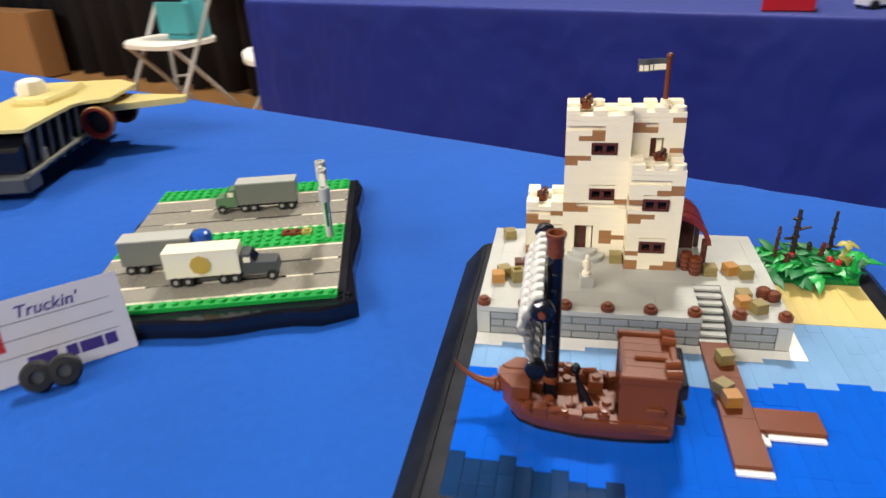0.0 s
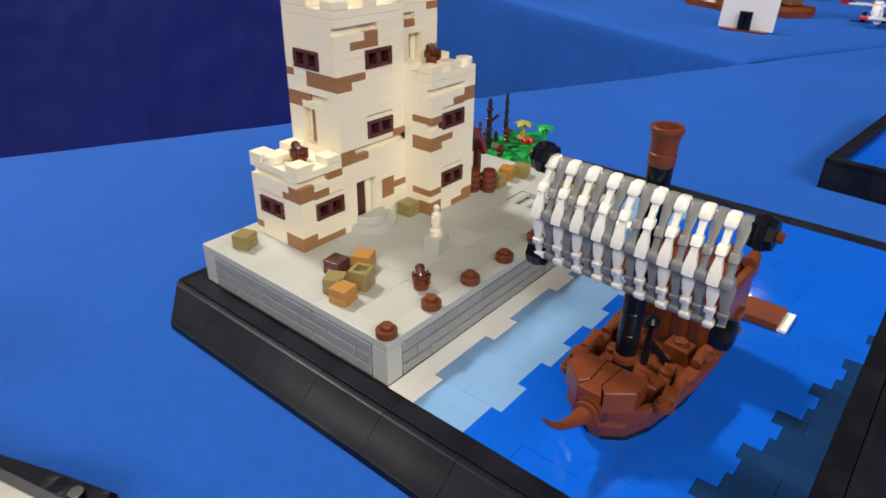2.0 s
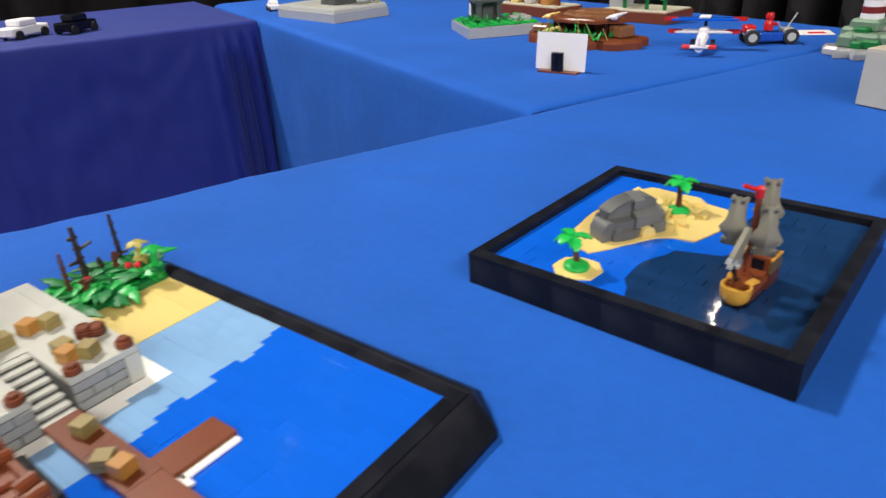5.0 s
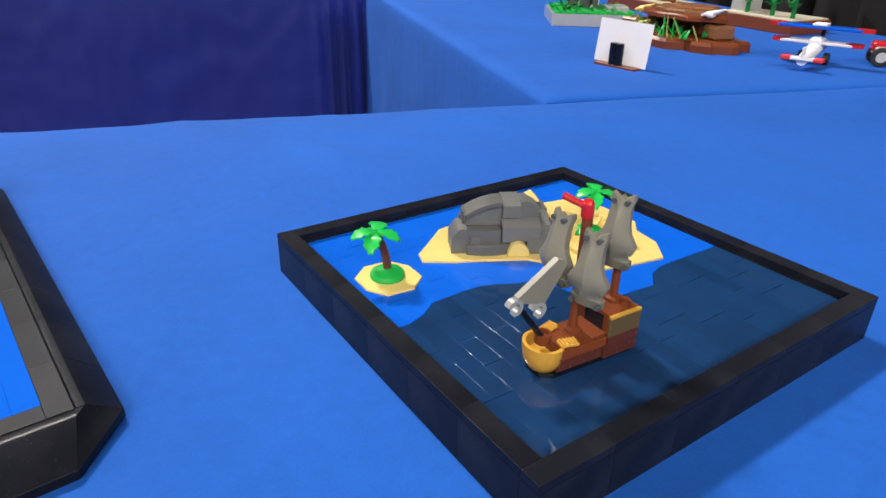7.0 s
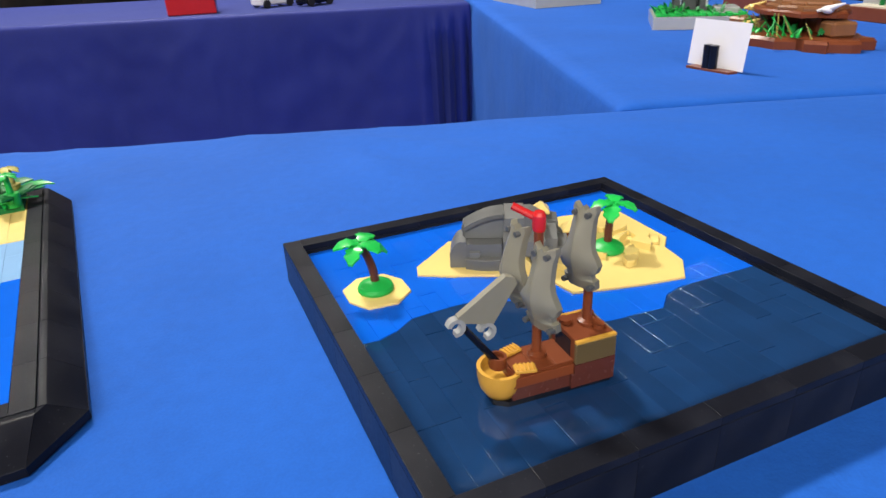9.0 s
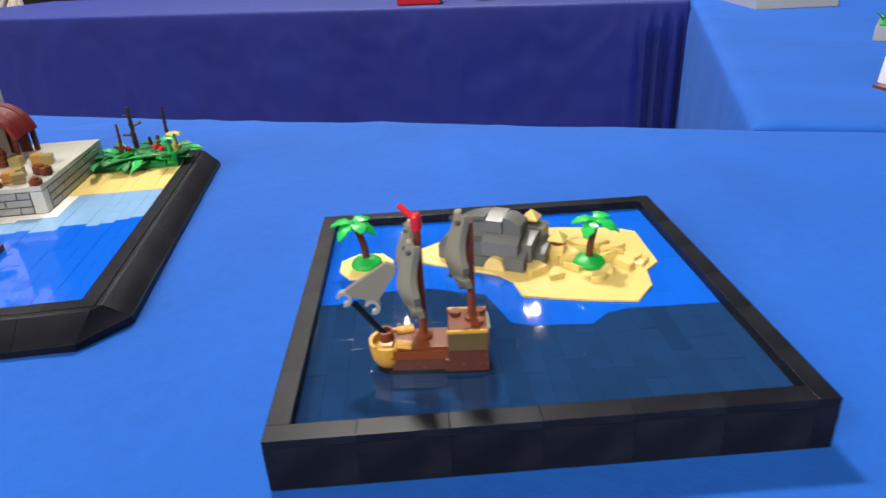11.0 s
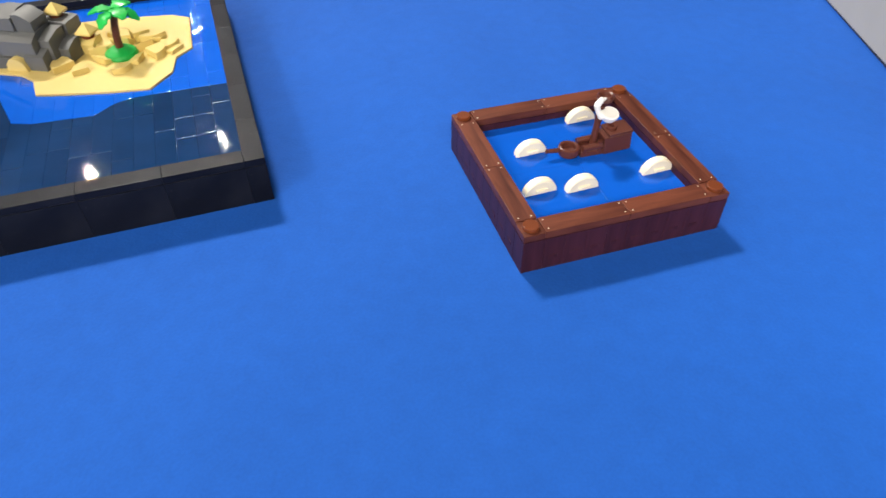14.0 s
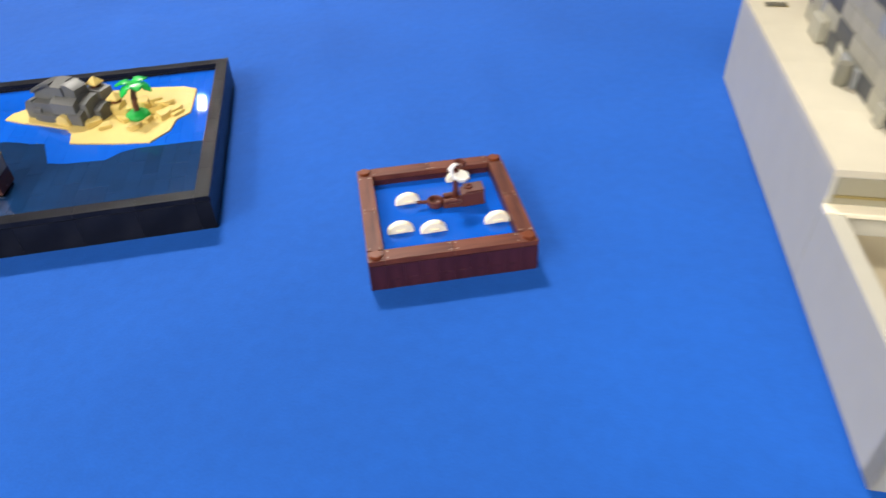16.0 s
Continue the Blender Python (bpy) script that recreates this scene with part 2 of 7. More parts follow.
# ---- materials ----
M_CLOTH = cloth("blue_tablecloth", (0.007, 0.090, 0.445), sheen=0.02)
M_SKIRT = cloth("dark_blue_tablecloth", (0.006, 0.016, 0.185), rough=0.65, sheen=0.12, rumples=0.28)
M_WHITE = plastic("white_abs", (0.90, 0.825, 0.64), 0.3, 0.025)
M_NOUGAT = plastic("medium_nougat_abs", (0.34, 0.165, 0.065), 0.3, 0.1)
M_DKBROWN = plastic("dark_brown_abs", (0.085, 0.024, 0.018), 0.25)
M_BROWN = plastic("reddish_brown_abs", (0.155, 0.040, 0.015), 0.33, 0.1, spec=0.3)
M_LTGREY = plastic("light_bluish_grey_abs", (0.47, 0.475, 0.44), 0.3)
M_MIDGREY = plastic("wall_grey_abs", (0.36, 0.37, 0.375), 0.2, 0.06)
M_STONE = plastic("stone_grey_abs", (0.28, 0.292, 0.298), 0.22, 0.06)
M_FOAM = plastic("foam_white_abs", (0.93, 0.92, 0.87), 0.3, 0.02)
M_DKGREY = plastic("dark_bluish_grey_abs", (0.074, 0.079, 0.084), 0.45, 0.12, spec=0.25)
M_BLACK = plastic("black_abs", (0.005, 0.006, 0.011), 0.2, 0.3, spec=0.3)
M_BASE = plastic("dusty_black_abs", (0.007, 0.008, 0.013), 0.32, 0.3, spec=0.13)
dusty(M_BASE)
M_WET = plastic("glossy_black_abs", (0.005, 0.006, 0.012), 0.1, 0.2, bump=0.7, spec=0.5)
M_TAN = plastic("tan_abs", (0.71, 0.55, 0.19), 0.3)
M_DKTAN = plastic("dark_tan_abs", (0.27, 0.21, 0.075), 0.3)
M_ORANGE = plastic("bright_light_orange_abs", (0.42, 0.20, 0.045), 0.3)
M_GREEN = plastic("bright_green_abs", (0.011, 0.36, 0.06), 0.38, 0.1, spec=0.35)
M_FROND = plastic("palm_green_abs", (0.012, 0.44, 0.07), 0.3, 0.08)
M_DKGREEN = plastic("green_abs", (0.008, 0.16, 0.04), 0.45, 0.1, spec=0.3)
M_OLIVE = plastic("yellow_green_abs", (0.40, 0.36, 0.09), 0.45, spec=0.3)
M_BLUE = plastic("blue_abs", (0.004, 0.105, 0.63), 0.05, 0.05, 0.02, bump=0.1, spec=0.32)
M_MEDBLUE = plastic("bright_light_blue_abs", (0.22, 0.40, 0.66), 0.07, 0.05, 0.03, bump=0.1)
M_NAVY = plastic("dark_blue_abs", (0.0075, 0.034, 0.108), 0.045, 0.22, 0.03, bump=0.1, spec=0.36)
M_RED = plastic("red_abs", (0.50, 0.015, 0.018), 0.25)
M_DKRED = plastic("dark_red_abs", (0.17, 0.018, 0.018), 0.3)
M_PALEYEL = plastic("cool_yellow_abs", (0.72, 0.60, 0.24), 0.3)
M_GOLD = plastic("pearl_gold_abs", (0.55, 0.30, 0.045), 0.3, 0.08)
M_GUN = plastic("flat_silver_abs", (0.19, 0.183, 0.142), 0.4, 0.1)
M_TYRE = plastic("rubber_tyre", (0.012, 0.012, 0.013), 0.6, 0.1)
M_CARD = plastic("white_card", (0.74, 0.73, 0.76), 0.6, 0.03)
M_INK = plastic("purple_ink", (0.05, 0.03, 0.22), 0.6)
M_PRINT = plastic("red_print", (0.6, 0.03, 0.04), 0.5)
M_TEAL = cloth("teal_fabric", (0.06, 0.34, 0.37), weave=300)
M_CHAIR = plastic("white_plastic_chair", (0.72, 0.70, 0.64), 0.4)
M_STEEL = plastic("grey_painted_steel", (0.36, 0.35, 0.33), 0.35)
M_FLOOR = grainy("oak_floor", (0.50, 0.26, 0.095), (0.26, 0.12, 0.04), 9, (1, 9, 9), 0.35, 0.1)
M_WALL = plastic("hall_wall_paint", (0.05, 0.055, 0.068), 0.8, 0.08, 0.05)
M_DRAPE = cloth("black_drape", (0.012, 0.011, 0.014), weave=200, sheen=0.0)
M_CEIL = plastic("ceiling_paint", (0.22, 0.23, 0.245), 0.9, 0.05, 0.0)
M_GRNGREY = plastic("sand_green_abs", (0.14, 0.23, 0.16), 0.35, 0.15)
M_STEM = plastic("stem_dark_abs", (0.028, 0.016, 0.016), 0.3)
M_TRUNK = plastic("trunk_brown_abs", (0.09, 0.025, 0.015), 0.3)


# ---- hall ----
bm = bmesh.new()
cbox(bm, -9.0, 9.5, -7.0, 13.4, -0.2, -0.012, 0.0)
tagged(new("floor", finish(bm, "floor", M_FLOOR, 1.0)), "varnished oak board floor of the hall", "floor", kind="structure")
for name, box in dict(wall_north=(-9.2, 9.7, 13.4, 13.6, -0.2, 6.0), wall_south=(-9.2, 9.7, -7.2, -7.0, -0.2, 6.0), wall_west=(-9.2, -9.0, -7.0, 13.4, -0.2, 6.0), wall_east=(9.5, 9.7, -7.0, 13.4, -0.2, 6.0)).items():
    bm = bmesh.new()
    cbox(bm, *box, 0.0)
    tagged(new(name, finish(bm, name, M_WALL, 1.0)), "dull brown painted wall of the hall", "wall", kind="structure")
bm = bmesh.new()
cbox(bm, -9.2, 9.7, -7.2, 13.6, 6.0, 6.2, 0.0)
tagged(new("ceiling", finish(bm, "ceiling", M_CEIL, 1.0)), "pale painted ceiling high over the hall", "ceiling", kind="structure")
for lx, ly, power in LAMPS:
    # housings are added to suit the lamp sizes; none comes into view
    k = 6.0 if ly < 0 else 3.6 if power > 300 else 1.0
    lampbox = new("hall_and_fill_light")
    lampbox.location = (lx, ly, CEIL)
    tagged(lampbox, "small hanging high-bay lamp, unseen, lit" if k < 2 else "broad diffuser panel added out of view, lit", "lamp", "ceiling lights")
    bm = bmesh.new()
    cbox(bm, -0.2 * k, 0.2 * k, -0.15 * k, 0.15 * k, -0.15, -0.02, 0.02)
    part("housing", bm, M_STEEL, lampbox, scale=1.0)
    bm = bmesh.new()
    rod(bm, (0, 0, -0.02), (0, 0, 6.0 - CEIL), 0.02)
    part("hanger", bm, M_STEEL, lampbox, scale=1.0)

# ---- tables: far edge of the near table through (0, 50.3), turned with the table ----
TAB = Matrix.Translation(W(0, 50.3, 0)) @ Matrix.Rotation(radians(-23.3), 4, "Z")
# the side table stands slightly askew to the others
SIDE = TAB @ Matrix.Translation((97.6 * S, 0, 0)) @ Matrix.Rotation(radians(-1.2), 4, "Z") @ Matrix.Translation((-97.6 * S, 0, 0))


def hang(u):
    """How far the cloth of the long table is drawn in along its far edge."""
    return -0.9 * math.exp(-((u - 38) / 34) ** 2)



def drape(name, u0, u1, v0, v1, material, label, rise=0.0, seed=1, step=1.6, creases=(), skirts="", fold=1.0, pleats=0.0, place=TAB):
    """A tablecloth over u0..u1, v0..v1 (studs along the table): creased top, rounded edges, hanging sides."""
    bm = bmesh.new()
    nu, nv = max(2, int((u1 - u0) / step)), max(2, int((v1 - v0) / step))
    grid = {}

    def lift(u, v):
        h = 0.10 * noise.noise(Vector((u * 0.05, v * 0.05, seed))) + 0.035 * noise.noise(Vector((u * 0.22, v * 0.16, seed + 5)))
        if seed == 1:
            # the cloth lies a little lower under the island display
            d = math.hypot(u - 78.6, v + 43.6)
            h -= 0.4 * min(1.0, max(0.0, (26.0 - d) / 8.0))
        for a, b, ux, vx, w, k in creases:
            d = abs((u - a) * vx - (v - b) * ux)
            along = (u - a) * ux + (v - b) * vx
            h += k * math.exp(-(d / w) ** 2) * max(0.0, 1 - abs(along) / (22.0 if w < 1.5 else 9.0))
        return h
    for i in range(nu + 1):
        for j in range(nv + 1):
            u, v = u0 + (u1 - u0) * i / nu, v0 + (v1 - v0) * j / nv
            e = min(u - u0, u1 - u, v - v0, v1 - v)
            z = lift(u, v) - (0.5 * max(0.0, 1 - e / 0.9) ** 2 if e < 0.9 else 0)
            grid[i, j] = bm.verts.new((u, v + (hang(u) * max(0.0, 1 - (v1 - v) / 30.0) if seed == 1 else 0.0), z + rise))
    for i in range(nu):
        for j in range(nv):
            bm.faces.new((grid[i, j], grid[i + 1, j], grid[i + 1, j + 1], grid[i, j + 1])).smooth = True
    sides = {"S": [(i, 0) for i in range(nu + 1)], "N": [(i, nv) for i in range(nu, -1, -1)], "W": [(0, j) for j in range(nv, -1, -1)], "E": [(nu, j) for j in range(nv + 1)]}
    out = {"S": (0, -1), "N": (0, 1), "W": (-1, 0), "E": (1, 0)}
    for side in skirts:
        prev = [grid[k] for k in sides[side]]
        ox, oy = out[side]
        length = (nu if side in "SN" else nv)
        for d in range(1, 31):
            depth = 92 * (d / 30) ** 1.5
            row = []
            for q, k in enumerate(sides[side]):
                c = grid[k].co
                along = c.x if side in "SN" else c.y
                ends = (length - q) * step
                near = 1 / (1 + math.exp((ends - 13.0) / 1.6))
                w = fold * min(1.0, depth / 20) * (0.5 * math.sin(along * 0.11 + 2.0 * noise.noise(Vector((along * 0.02, seed, 0)))) + 0.0)
                w += pleats * min(1.0, depth / 14) * near * (math.sin(along * 1.45) + 0.35 * math.sin(along * 3.1 + 1))
                w += 0.5 * noise.noise(Vector((along * 0.06, depth * 0.03, seed)))
                crease = noise.noise(Vector((along * 0.06 + depth * 0.05, depth * 0.07 - along * 0.03, seed + 9)))
                w += fold * 0.4 * (0.25 - min(0.25, abs(crease))) / 0.25 * min(1.0, depth / 10) + fold * 0.25 * noise.noise(Vector((along * 0.2, depth * 0.1, seed + 3)))
                o = 0.25 + min(depth, 3) * 0.12 + depth * (0.02 + 0.035 * near * (pleats > 0)) + w * min(1.0, depth / 6)
                row.append(bm.verts.new((c.x + ox * o, c.y + oy * o, rise - 0.55 - depth)))
            for a in range(len(row) - 1):
                bm.faces.new((prev[a], prev[a + 1], row[a + 1], row[a])).smooth = True
            prev = row
    me = finish(bm, name, material, S, 80)
    ob = new(name, me)
    ob.matrix_world = place
    so = ob.modifiers.new("thickness", "SOLIDIFY")
    so.thickness, so.offset = 0.0012, -1
    return tagged(ob, label, "tablecloth")


def folding_table(u0, u1, v0, v1, label):
    ob = new("folding_table")
    ob.matrix_world = TAB
    tagged(ob, label, "table")
    bm = bmesh.new()
    cbox(bm, u0 + 1, u1 - 1, v0 + 1, v1 - 1, -5.2, -0.75, 0.2)
    part("tabletop", bm, M_STEEL, ob)
    for u in (u0 + 14, u1 - 14):
        for v in (v0 + 8, v1 - 8):
            bm = bmesh.new()
            rod(bm, (u, v, -93.75), (u, v, -5.2), 1.6)
            part("leg", bm, M_STEEL, ob)
    return ob


CREASES = [(70, -8, 0.85, -0.5, 1.3, 0.35), (78, -12, 0.6, -0.8, 1.0, 0.25), (60, -4, 0.9, -0.4, 1.1, 0.25), (92, -20, 0.3, -0.95, 1.4, 0.3), (40, -5, 0.95, 0.3, 1.45, 0.15), (110, -30, 0.2, -1, 1.45, 0.25), (86, -6, 0.97, -0.2, 0.8, 0.25)]
random.seed(71)
for k in range(22):
    bend = radians(random.uniform(-70, -25))
    CREASES.append((random.uniform(20, 100), random.uniform(-16, -2), math.cos(bend), math.sin(bend), 1.5, random.uniform(0.12, 0.3)))
folding_table(-250, 189, -97, -0.5, "long folding table under the blue cloth")
drape("tablecloth", -252, 190, -98, 0, M_CLOTH, "royal blue polyester tablecloth, lightly creased", seed=1, creases=CREASES, skirts="NS")
folding_table(103, 189, 2, 214, "folding table joined square to another, under a blue cloth")
drape("tablecloth", 97.6, 190, 0.2, 216, M_CLOTH, "royal blue tablecloth of the side table, hanging straight at its edge", rise=0.12, seed=2, skirts="W", fold=0.3, place=SIDE)
folding_table(-226, 97, 150, 240, "folding table across the aisle under a dark blue cloth")
drape("tablecloth", -229, 99.6, 147.5, 241, M_SKIRT, "dark blue tablecloth hanging to the floor in folds", seed=3, skirts="S", fold=1.5, pleats=2.2, step=0.8, creases=())


# ---- castle display: base, sea and quay ----
WATER, QZ = 1.6, 3.9
random.seed(11)
cb = thing("castle_display_base", 0, 0, 0, 0, "square black brick-built base holding a tiled blue sea", "display base")
bm = bmesh.new()
cbox(bm, -0.9, 30.9, -16.9, 14.9, 0, 1.15, 0.02)
part("plate", bm, M_BASE, cb)


def slope_row(x0, y0, x1, y1, ox, oy, n, trim=(0.0, 0.0)):
    """A row of black slopes along one side of the base, leaning outwards by ox, oy; trim cuts the foot back at both ends."""
    length = math.hypot(x1 - x0, y1 - y0)
    for k in range(n):
        a, b = k / n, (k + 1) / n
        p, q = Vector((x0 + (x1 - x0) * a, y0 + (y1 - y0) * a, 0)), Vector((x0 + (x1 - x0) * b, y0 + (y1 - y0) * b, 0))
        o = Vector((ox, oy, 0))
        way = (q - p).normalized()
        d = way * 0.012
        ca, cb_ = (way * trim[0] if k == 0 else Vector()), (way * trim[1] if k == n - 1 else Vector())
        prof = [(0.03, 0.0), (0.03, 1.53), (0.08, 1.57), (0.34, 1.57), (0.40, 1.54), (1.52, 0.47), (1.55, 0.44), (1.6, 0.42), (1.6, 0.0)]
        bm = bmesh.new()
        va = [bm.verts.new(p + d + o * t + ca * max(0.0, (t - 0.3) / 1.3) + Vector((0, 0, z))) for t, z in prof]
        vb = [bm.verts.new(q - d + o * t - cb_ * max(0.0, (t - 0.3) / 1.3) + Vector((0, 0, z))) for t, z in prof]
        for i in range(len(prof)):
            j = (i + 1) % len(prof)
            bm.faces.new((va[i], va[j], vb[j], vb[i]))
        bm.faces.new(va[::-1])
        bm.faces.new(vb)
        part("slope", bm, M_BASE, cb)


WRUN, ERUN, SRUN, NRUN = 1.16, 1.1, 1.42, 1.1
slope_row(-1, -17, -1, 15, -WRUN, 0, 8, (0.5, 1.5))
slope_row(31, -17, 31, 15, ERUN, 0, 8, (0.4, 0.5))
slope_row(-1, -17, 31, -17, 0, -SRUN, 8, (0.5, 0.6))
slope_row(-1, 15, 31, 15, 0, NRUN, 8, (1.0, 0.5))
for cx, cy, sx, sy, tx, ty in ((-1, -17, -WRUN, -SRUN, 0.5, 0.5), (31, -17, ERUN, -SRUN, 0.4, 0.6), (31, 15, ERUN, NRUN, 0.5, 0.5), (-1, 15, -WRUN, NRUN, 1.5, 1.0)):
    # the cut corner: one flat facet falling from the rim to both feet
    ux, uy = math.copysign(1, sx), math.copysign(1, sy)
    bm = bmesh.new()
    ends = []
    for t, z in ((0.03, 1.53), (0.34, 1.56), (1.55, 0.44), (1.6, 0.42), (1.6, 0.0)):
        f = max(0.0, (t - 0.3) / 1.3)
        ends.append((bm.verts.new((cx + sx * t, cy - uy * tx * f, z)), bm.verts.new((cx - ux * ty * f, cy + sy * t, z))))
    for (a, b), (c, d) in zip(ends, ends[1:]):
        bm.faces.new((a, b, d, c))
    inner = [bm.verts.new((cx, cy, z)) for z in (1.53, 0.0)]
    bm.faces.new((ends[0][0], ends[0][1], inner[0]))
    bm.faces.new((ends[-1][0], ends[-1][1], inner[1]))
    bm.faces.new([inner[0]] + [e[0] for e in ends] + [inner[1]])
    bm.faces.new([inner[0]] + [e[1] for e in ends] + [inner[1]])
    part("corner", bm, M_BASE, cb)
for k in range(8):
    for x in (-1, 30):
        piece("tile", (1, 4, 0.42), M_BASE, cb, (x, -17 + 4 * k, 1.16), b=0.02)
for k in range(7):
    piece("tile", (4, 1, 0.42), M_BASE, cb, (4 * k + 0.0, -17, 1.16), b=0.02)
    piece("tile", (4, 1, 0.42), M_BASE, cb, (4 * k + 0.0, 14, 1.16), b=0.02)
for y in (-17, 14):
    piece("tile", (2, 1, 0.42), M_BASE, cb, (28, y, 1.16), b=0.02)


def sea_kind(x, y):
    """Which colour of tile lies at a place."""
    foam = -1.0 - 0.45 * (1 if int(x / 2) % 3 == 0 else 0)
    if x < 22.9 and y > foam and y <= 0:
        return M_FOAM
    if x >= 22 and y > 3.6:
        return M_TAN
    if 22 <= x < 22.9 and y > -1:
        return M_FOAM
    shore = -4.9 + (0.55 if int(x) % 4 < 2 else 0.0) + 1.5 * max(0.0, (x - 14) / 16)
    if y > shore:
        return M_MEDBLUE
    deep = -13.0 - 3.6 * max(0.0, x - 3) / 16 + (0.6 if int(x) % 3 == 0 else 0.0)
    return M_NAVY if y < deep else M_BLUE


# the sea is laid in rows of tiles, two studs wide, cut where the colour changes
for col in range(15):
    x = col * 2
    lo, hi = -16.0, (14.0 if x >= 22 else 0.0)
    for half in (0, 1):
        y = lo
        while y < hi - 0.01:
            kind = sea_kind(x + half + 0.5, y + 0.1)
            end = y
            while end < hi - 0.01 and sea_kind(x + half + 0.5, end + 0.1) is kind:
                end += 0.25
            while y < end - 0.01:
                n = min(end - y, random.choice((2, 4, 4, 6)) if kind is not M_NAVY else random.choice((1, 2, 2, 4)))
                if end - y - n < 0.8:
                    n = end - y
                sand = kind is M_TAN
                piece("tile", (1, round(n, 2), 0.42), kind, cb, (x + half, y, 1.17 + (0.03 if kind is M_FOAM else 0) + (0.04 if sand else 0)), b=0.035 if kind is M_NAVY else 0.012, tilt=(random.gauss(0, 0.16), random.gauss(0, 0.26)))
                y += n
random.seed(12)
bm = bmesh.new()
cbox(bm, 0.12, 21.88, 5.0, 13.88, 1.16, QZ - 0.05, 0.02)
cbox(bm, 0.12, 15.97, 0.12, 5.02, 1.16, QZ - 0.05, 0.02)
cbox(bm, 18.03, 21.88, 0.12, 5.02, 1.16, QZ - 0.05, 0.02)
cbox(bm, 15.9, 18.1, 0.12, 5.02, 1.16, 1.62, 0.02)
quay = part("quay", bm, M_DKGREY, cb, "light grey quay faced with coursed stone bricks")
# top of the quay: border tiles, then broad slabs


def slab(x0, x1, y0, y1):
    piece("slab", (x1 - x0, y1 - y0, 0.4), M_LTGREY, quay, (x0, y0, QZ - 0.4 + random.uniform(-0.006, 0.006)), b=0.02)


for x0, x1 in ((0, 4), (4, 8), (8, 12), (12, 16), (18, 22)):
    slab(x0, x1, 0, 1)
for k in range(3):
    slab(0, 1, 1 + 4 * k, 5 + 4 * k)
    slab(21, 22, 1 + 4 * k, 5 + 4 * k)
slab(0, 1, 13, 14)
slab(21, 22, 13, 14)
for x0 in (1, 5, 9, 13, 17):
    slab(x0, x0 + 4, 13, 14)
for x0, x1, y0, y1 in ((1, 7, 1, 3), (7, 13, 1, 3), (13, 16, 1, 3), (1, 5, 3, 9), (5, 11, 3, 9), (11, 16, 3, 5), (11, 16, 5, 7), (16, 21, 5, 9), (18, 21, 1, 5), (1, 7, 9, 13), (7, 13, 9, 13), (13, 17, 7, 13), (17, 21, 9, 13)):
    slab(x0, x1, y0, y1)
# stone courses of the quay's faces, between plain end blocks
STONES = [(0, 1, 16), (0, 18, 21), (1, 1, 13), (2, 1, 13)]
for face, a0, a1 in STONES:
    for c in range(3):
        z = 1.68 + c * 0.61
        q = a0 - (1.0 if c % 2 else 0.0)
        while q < a1 - 0.01:
            a, b = max(q, a0), min(q + 2.0, a1)
            q += 2.0
            o = random.uniform(-0.015, 0.015)
            size, at = ((b - a - 0.05, 0.2, 0.53), (a + 0.025, -0.03 + o, z)) if face == 0 else ((0.2, b - a - 0.05, 0.53), ((-0.03 if face == 1 else 21.83) + o, a + 0.025, z))
            piece("stone", size, M_STONE, quay, at, b=0.09, soft=False)
for x0, x1, y0, y1 in ((0.0, 0.96, 0.0, 0.96), (21.04, 22.0, 0.0, 0.96), (0.0, 0.96, 13.04, 14.0), (21.04, 22.0, 13.04, 14.0)):
    piece("corner_block", (x1 - x0, y1 - y0, QZ - 2.1), M_LTGREY, quay, (x0, y0, 1.64), b=0.03)
# the stair cut into the quay
for k in range(8):
    z1 = QZ - 0.28 * (k + 0.2)
    piece("step", (1.94, 0.54, 0.2), M_LTGREY, quay, (16.03, 4.41 - 0.62 * k, z1 - 0.2), b=0.02)
for k in range(7):
    piece("riser", (1.98, 0.6, QZ - 2.1 - 0.28 * k), M_MIDGREY, quay, (16.01, 4.4 - 0.62 * k, 1.63), b=0.005)
# bollards
for k in range(8):
    bm = bmesh.new()
    lathe(bm, [(0.44, 0), (0.49, 0.04), (0.49, 0.36), (0.45, 0.4), (0.3, 0.4), (0.3, 0.56), (0.27, 0.6)], 18)
    solo("bollard", bm, M_BROWN, 0.5 + 3 * k, 0.5, QZ, 0, "reddish-brown round mooring bollard on the quay edge", "bollard", "bollards on the quay")

# ---- landing stage ----
dock = thing("jetty", 0, 0, 0, 0, "reddish-brown plank jetty with a side arm and white foam edge", "jetty")
for y in (-4, -8, -12):
    piece("plank", (2, 4, 0.42), M_BROWN, dock, (16, y, 1.62), b=0.03)
piece("plank", (3.7, 2, 0.42), M_BROWN, dock, (18, -8.9, 1.62), b=0.03)
piece("foam", (3.4, 0.45, 0.2), M_FOAM, dock, (18.2, -9.35, 1.6))
piece("foam", (0.45, 1.0, 0.2), M_FOAM, dock, (18.0, -9.9, 1.6))
piece("foam", (2, 0.45, 0.2), M_FOAM, dock, (16.05, -12.45, 1.6))


# ---- fortress ----
def patch(rows, u, z):
    for a, b, lo, hi in rows:
        if a - 0.01 <= u < b - 0.01 and lo - 0.05 <= z < hi - 0.05:
            return True
    return False


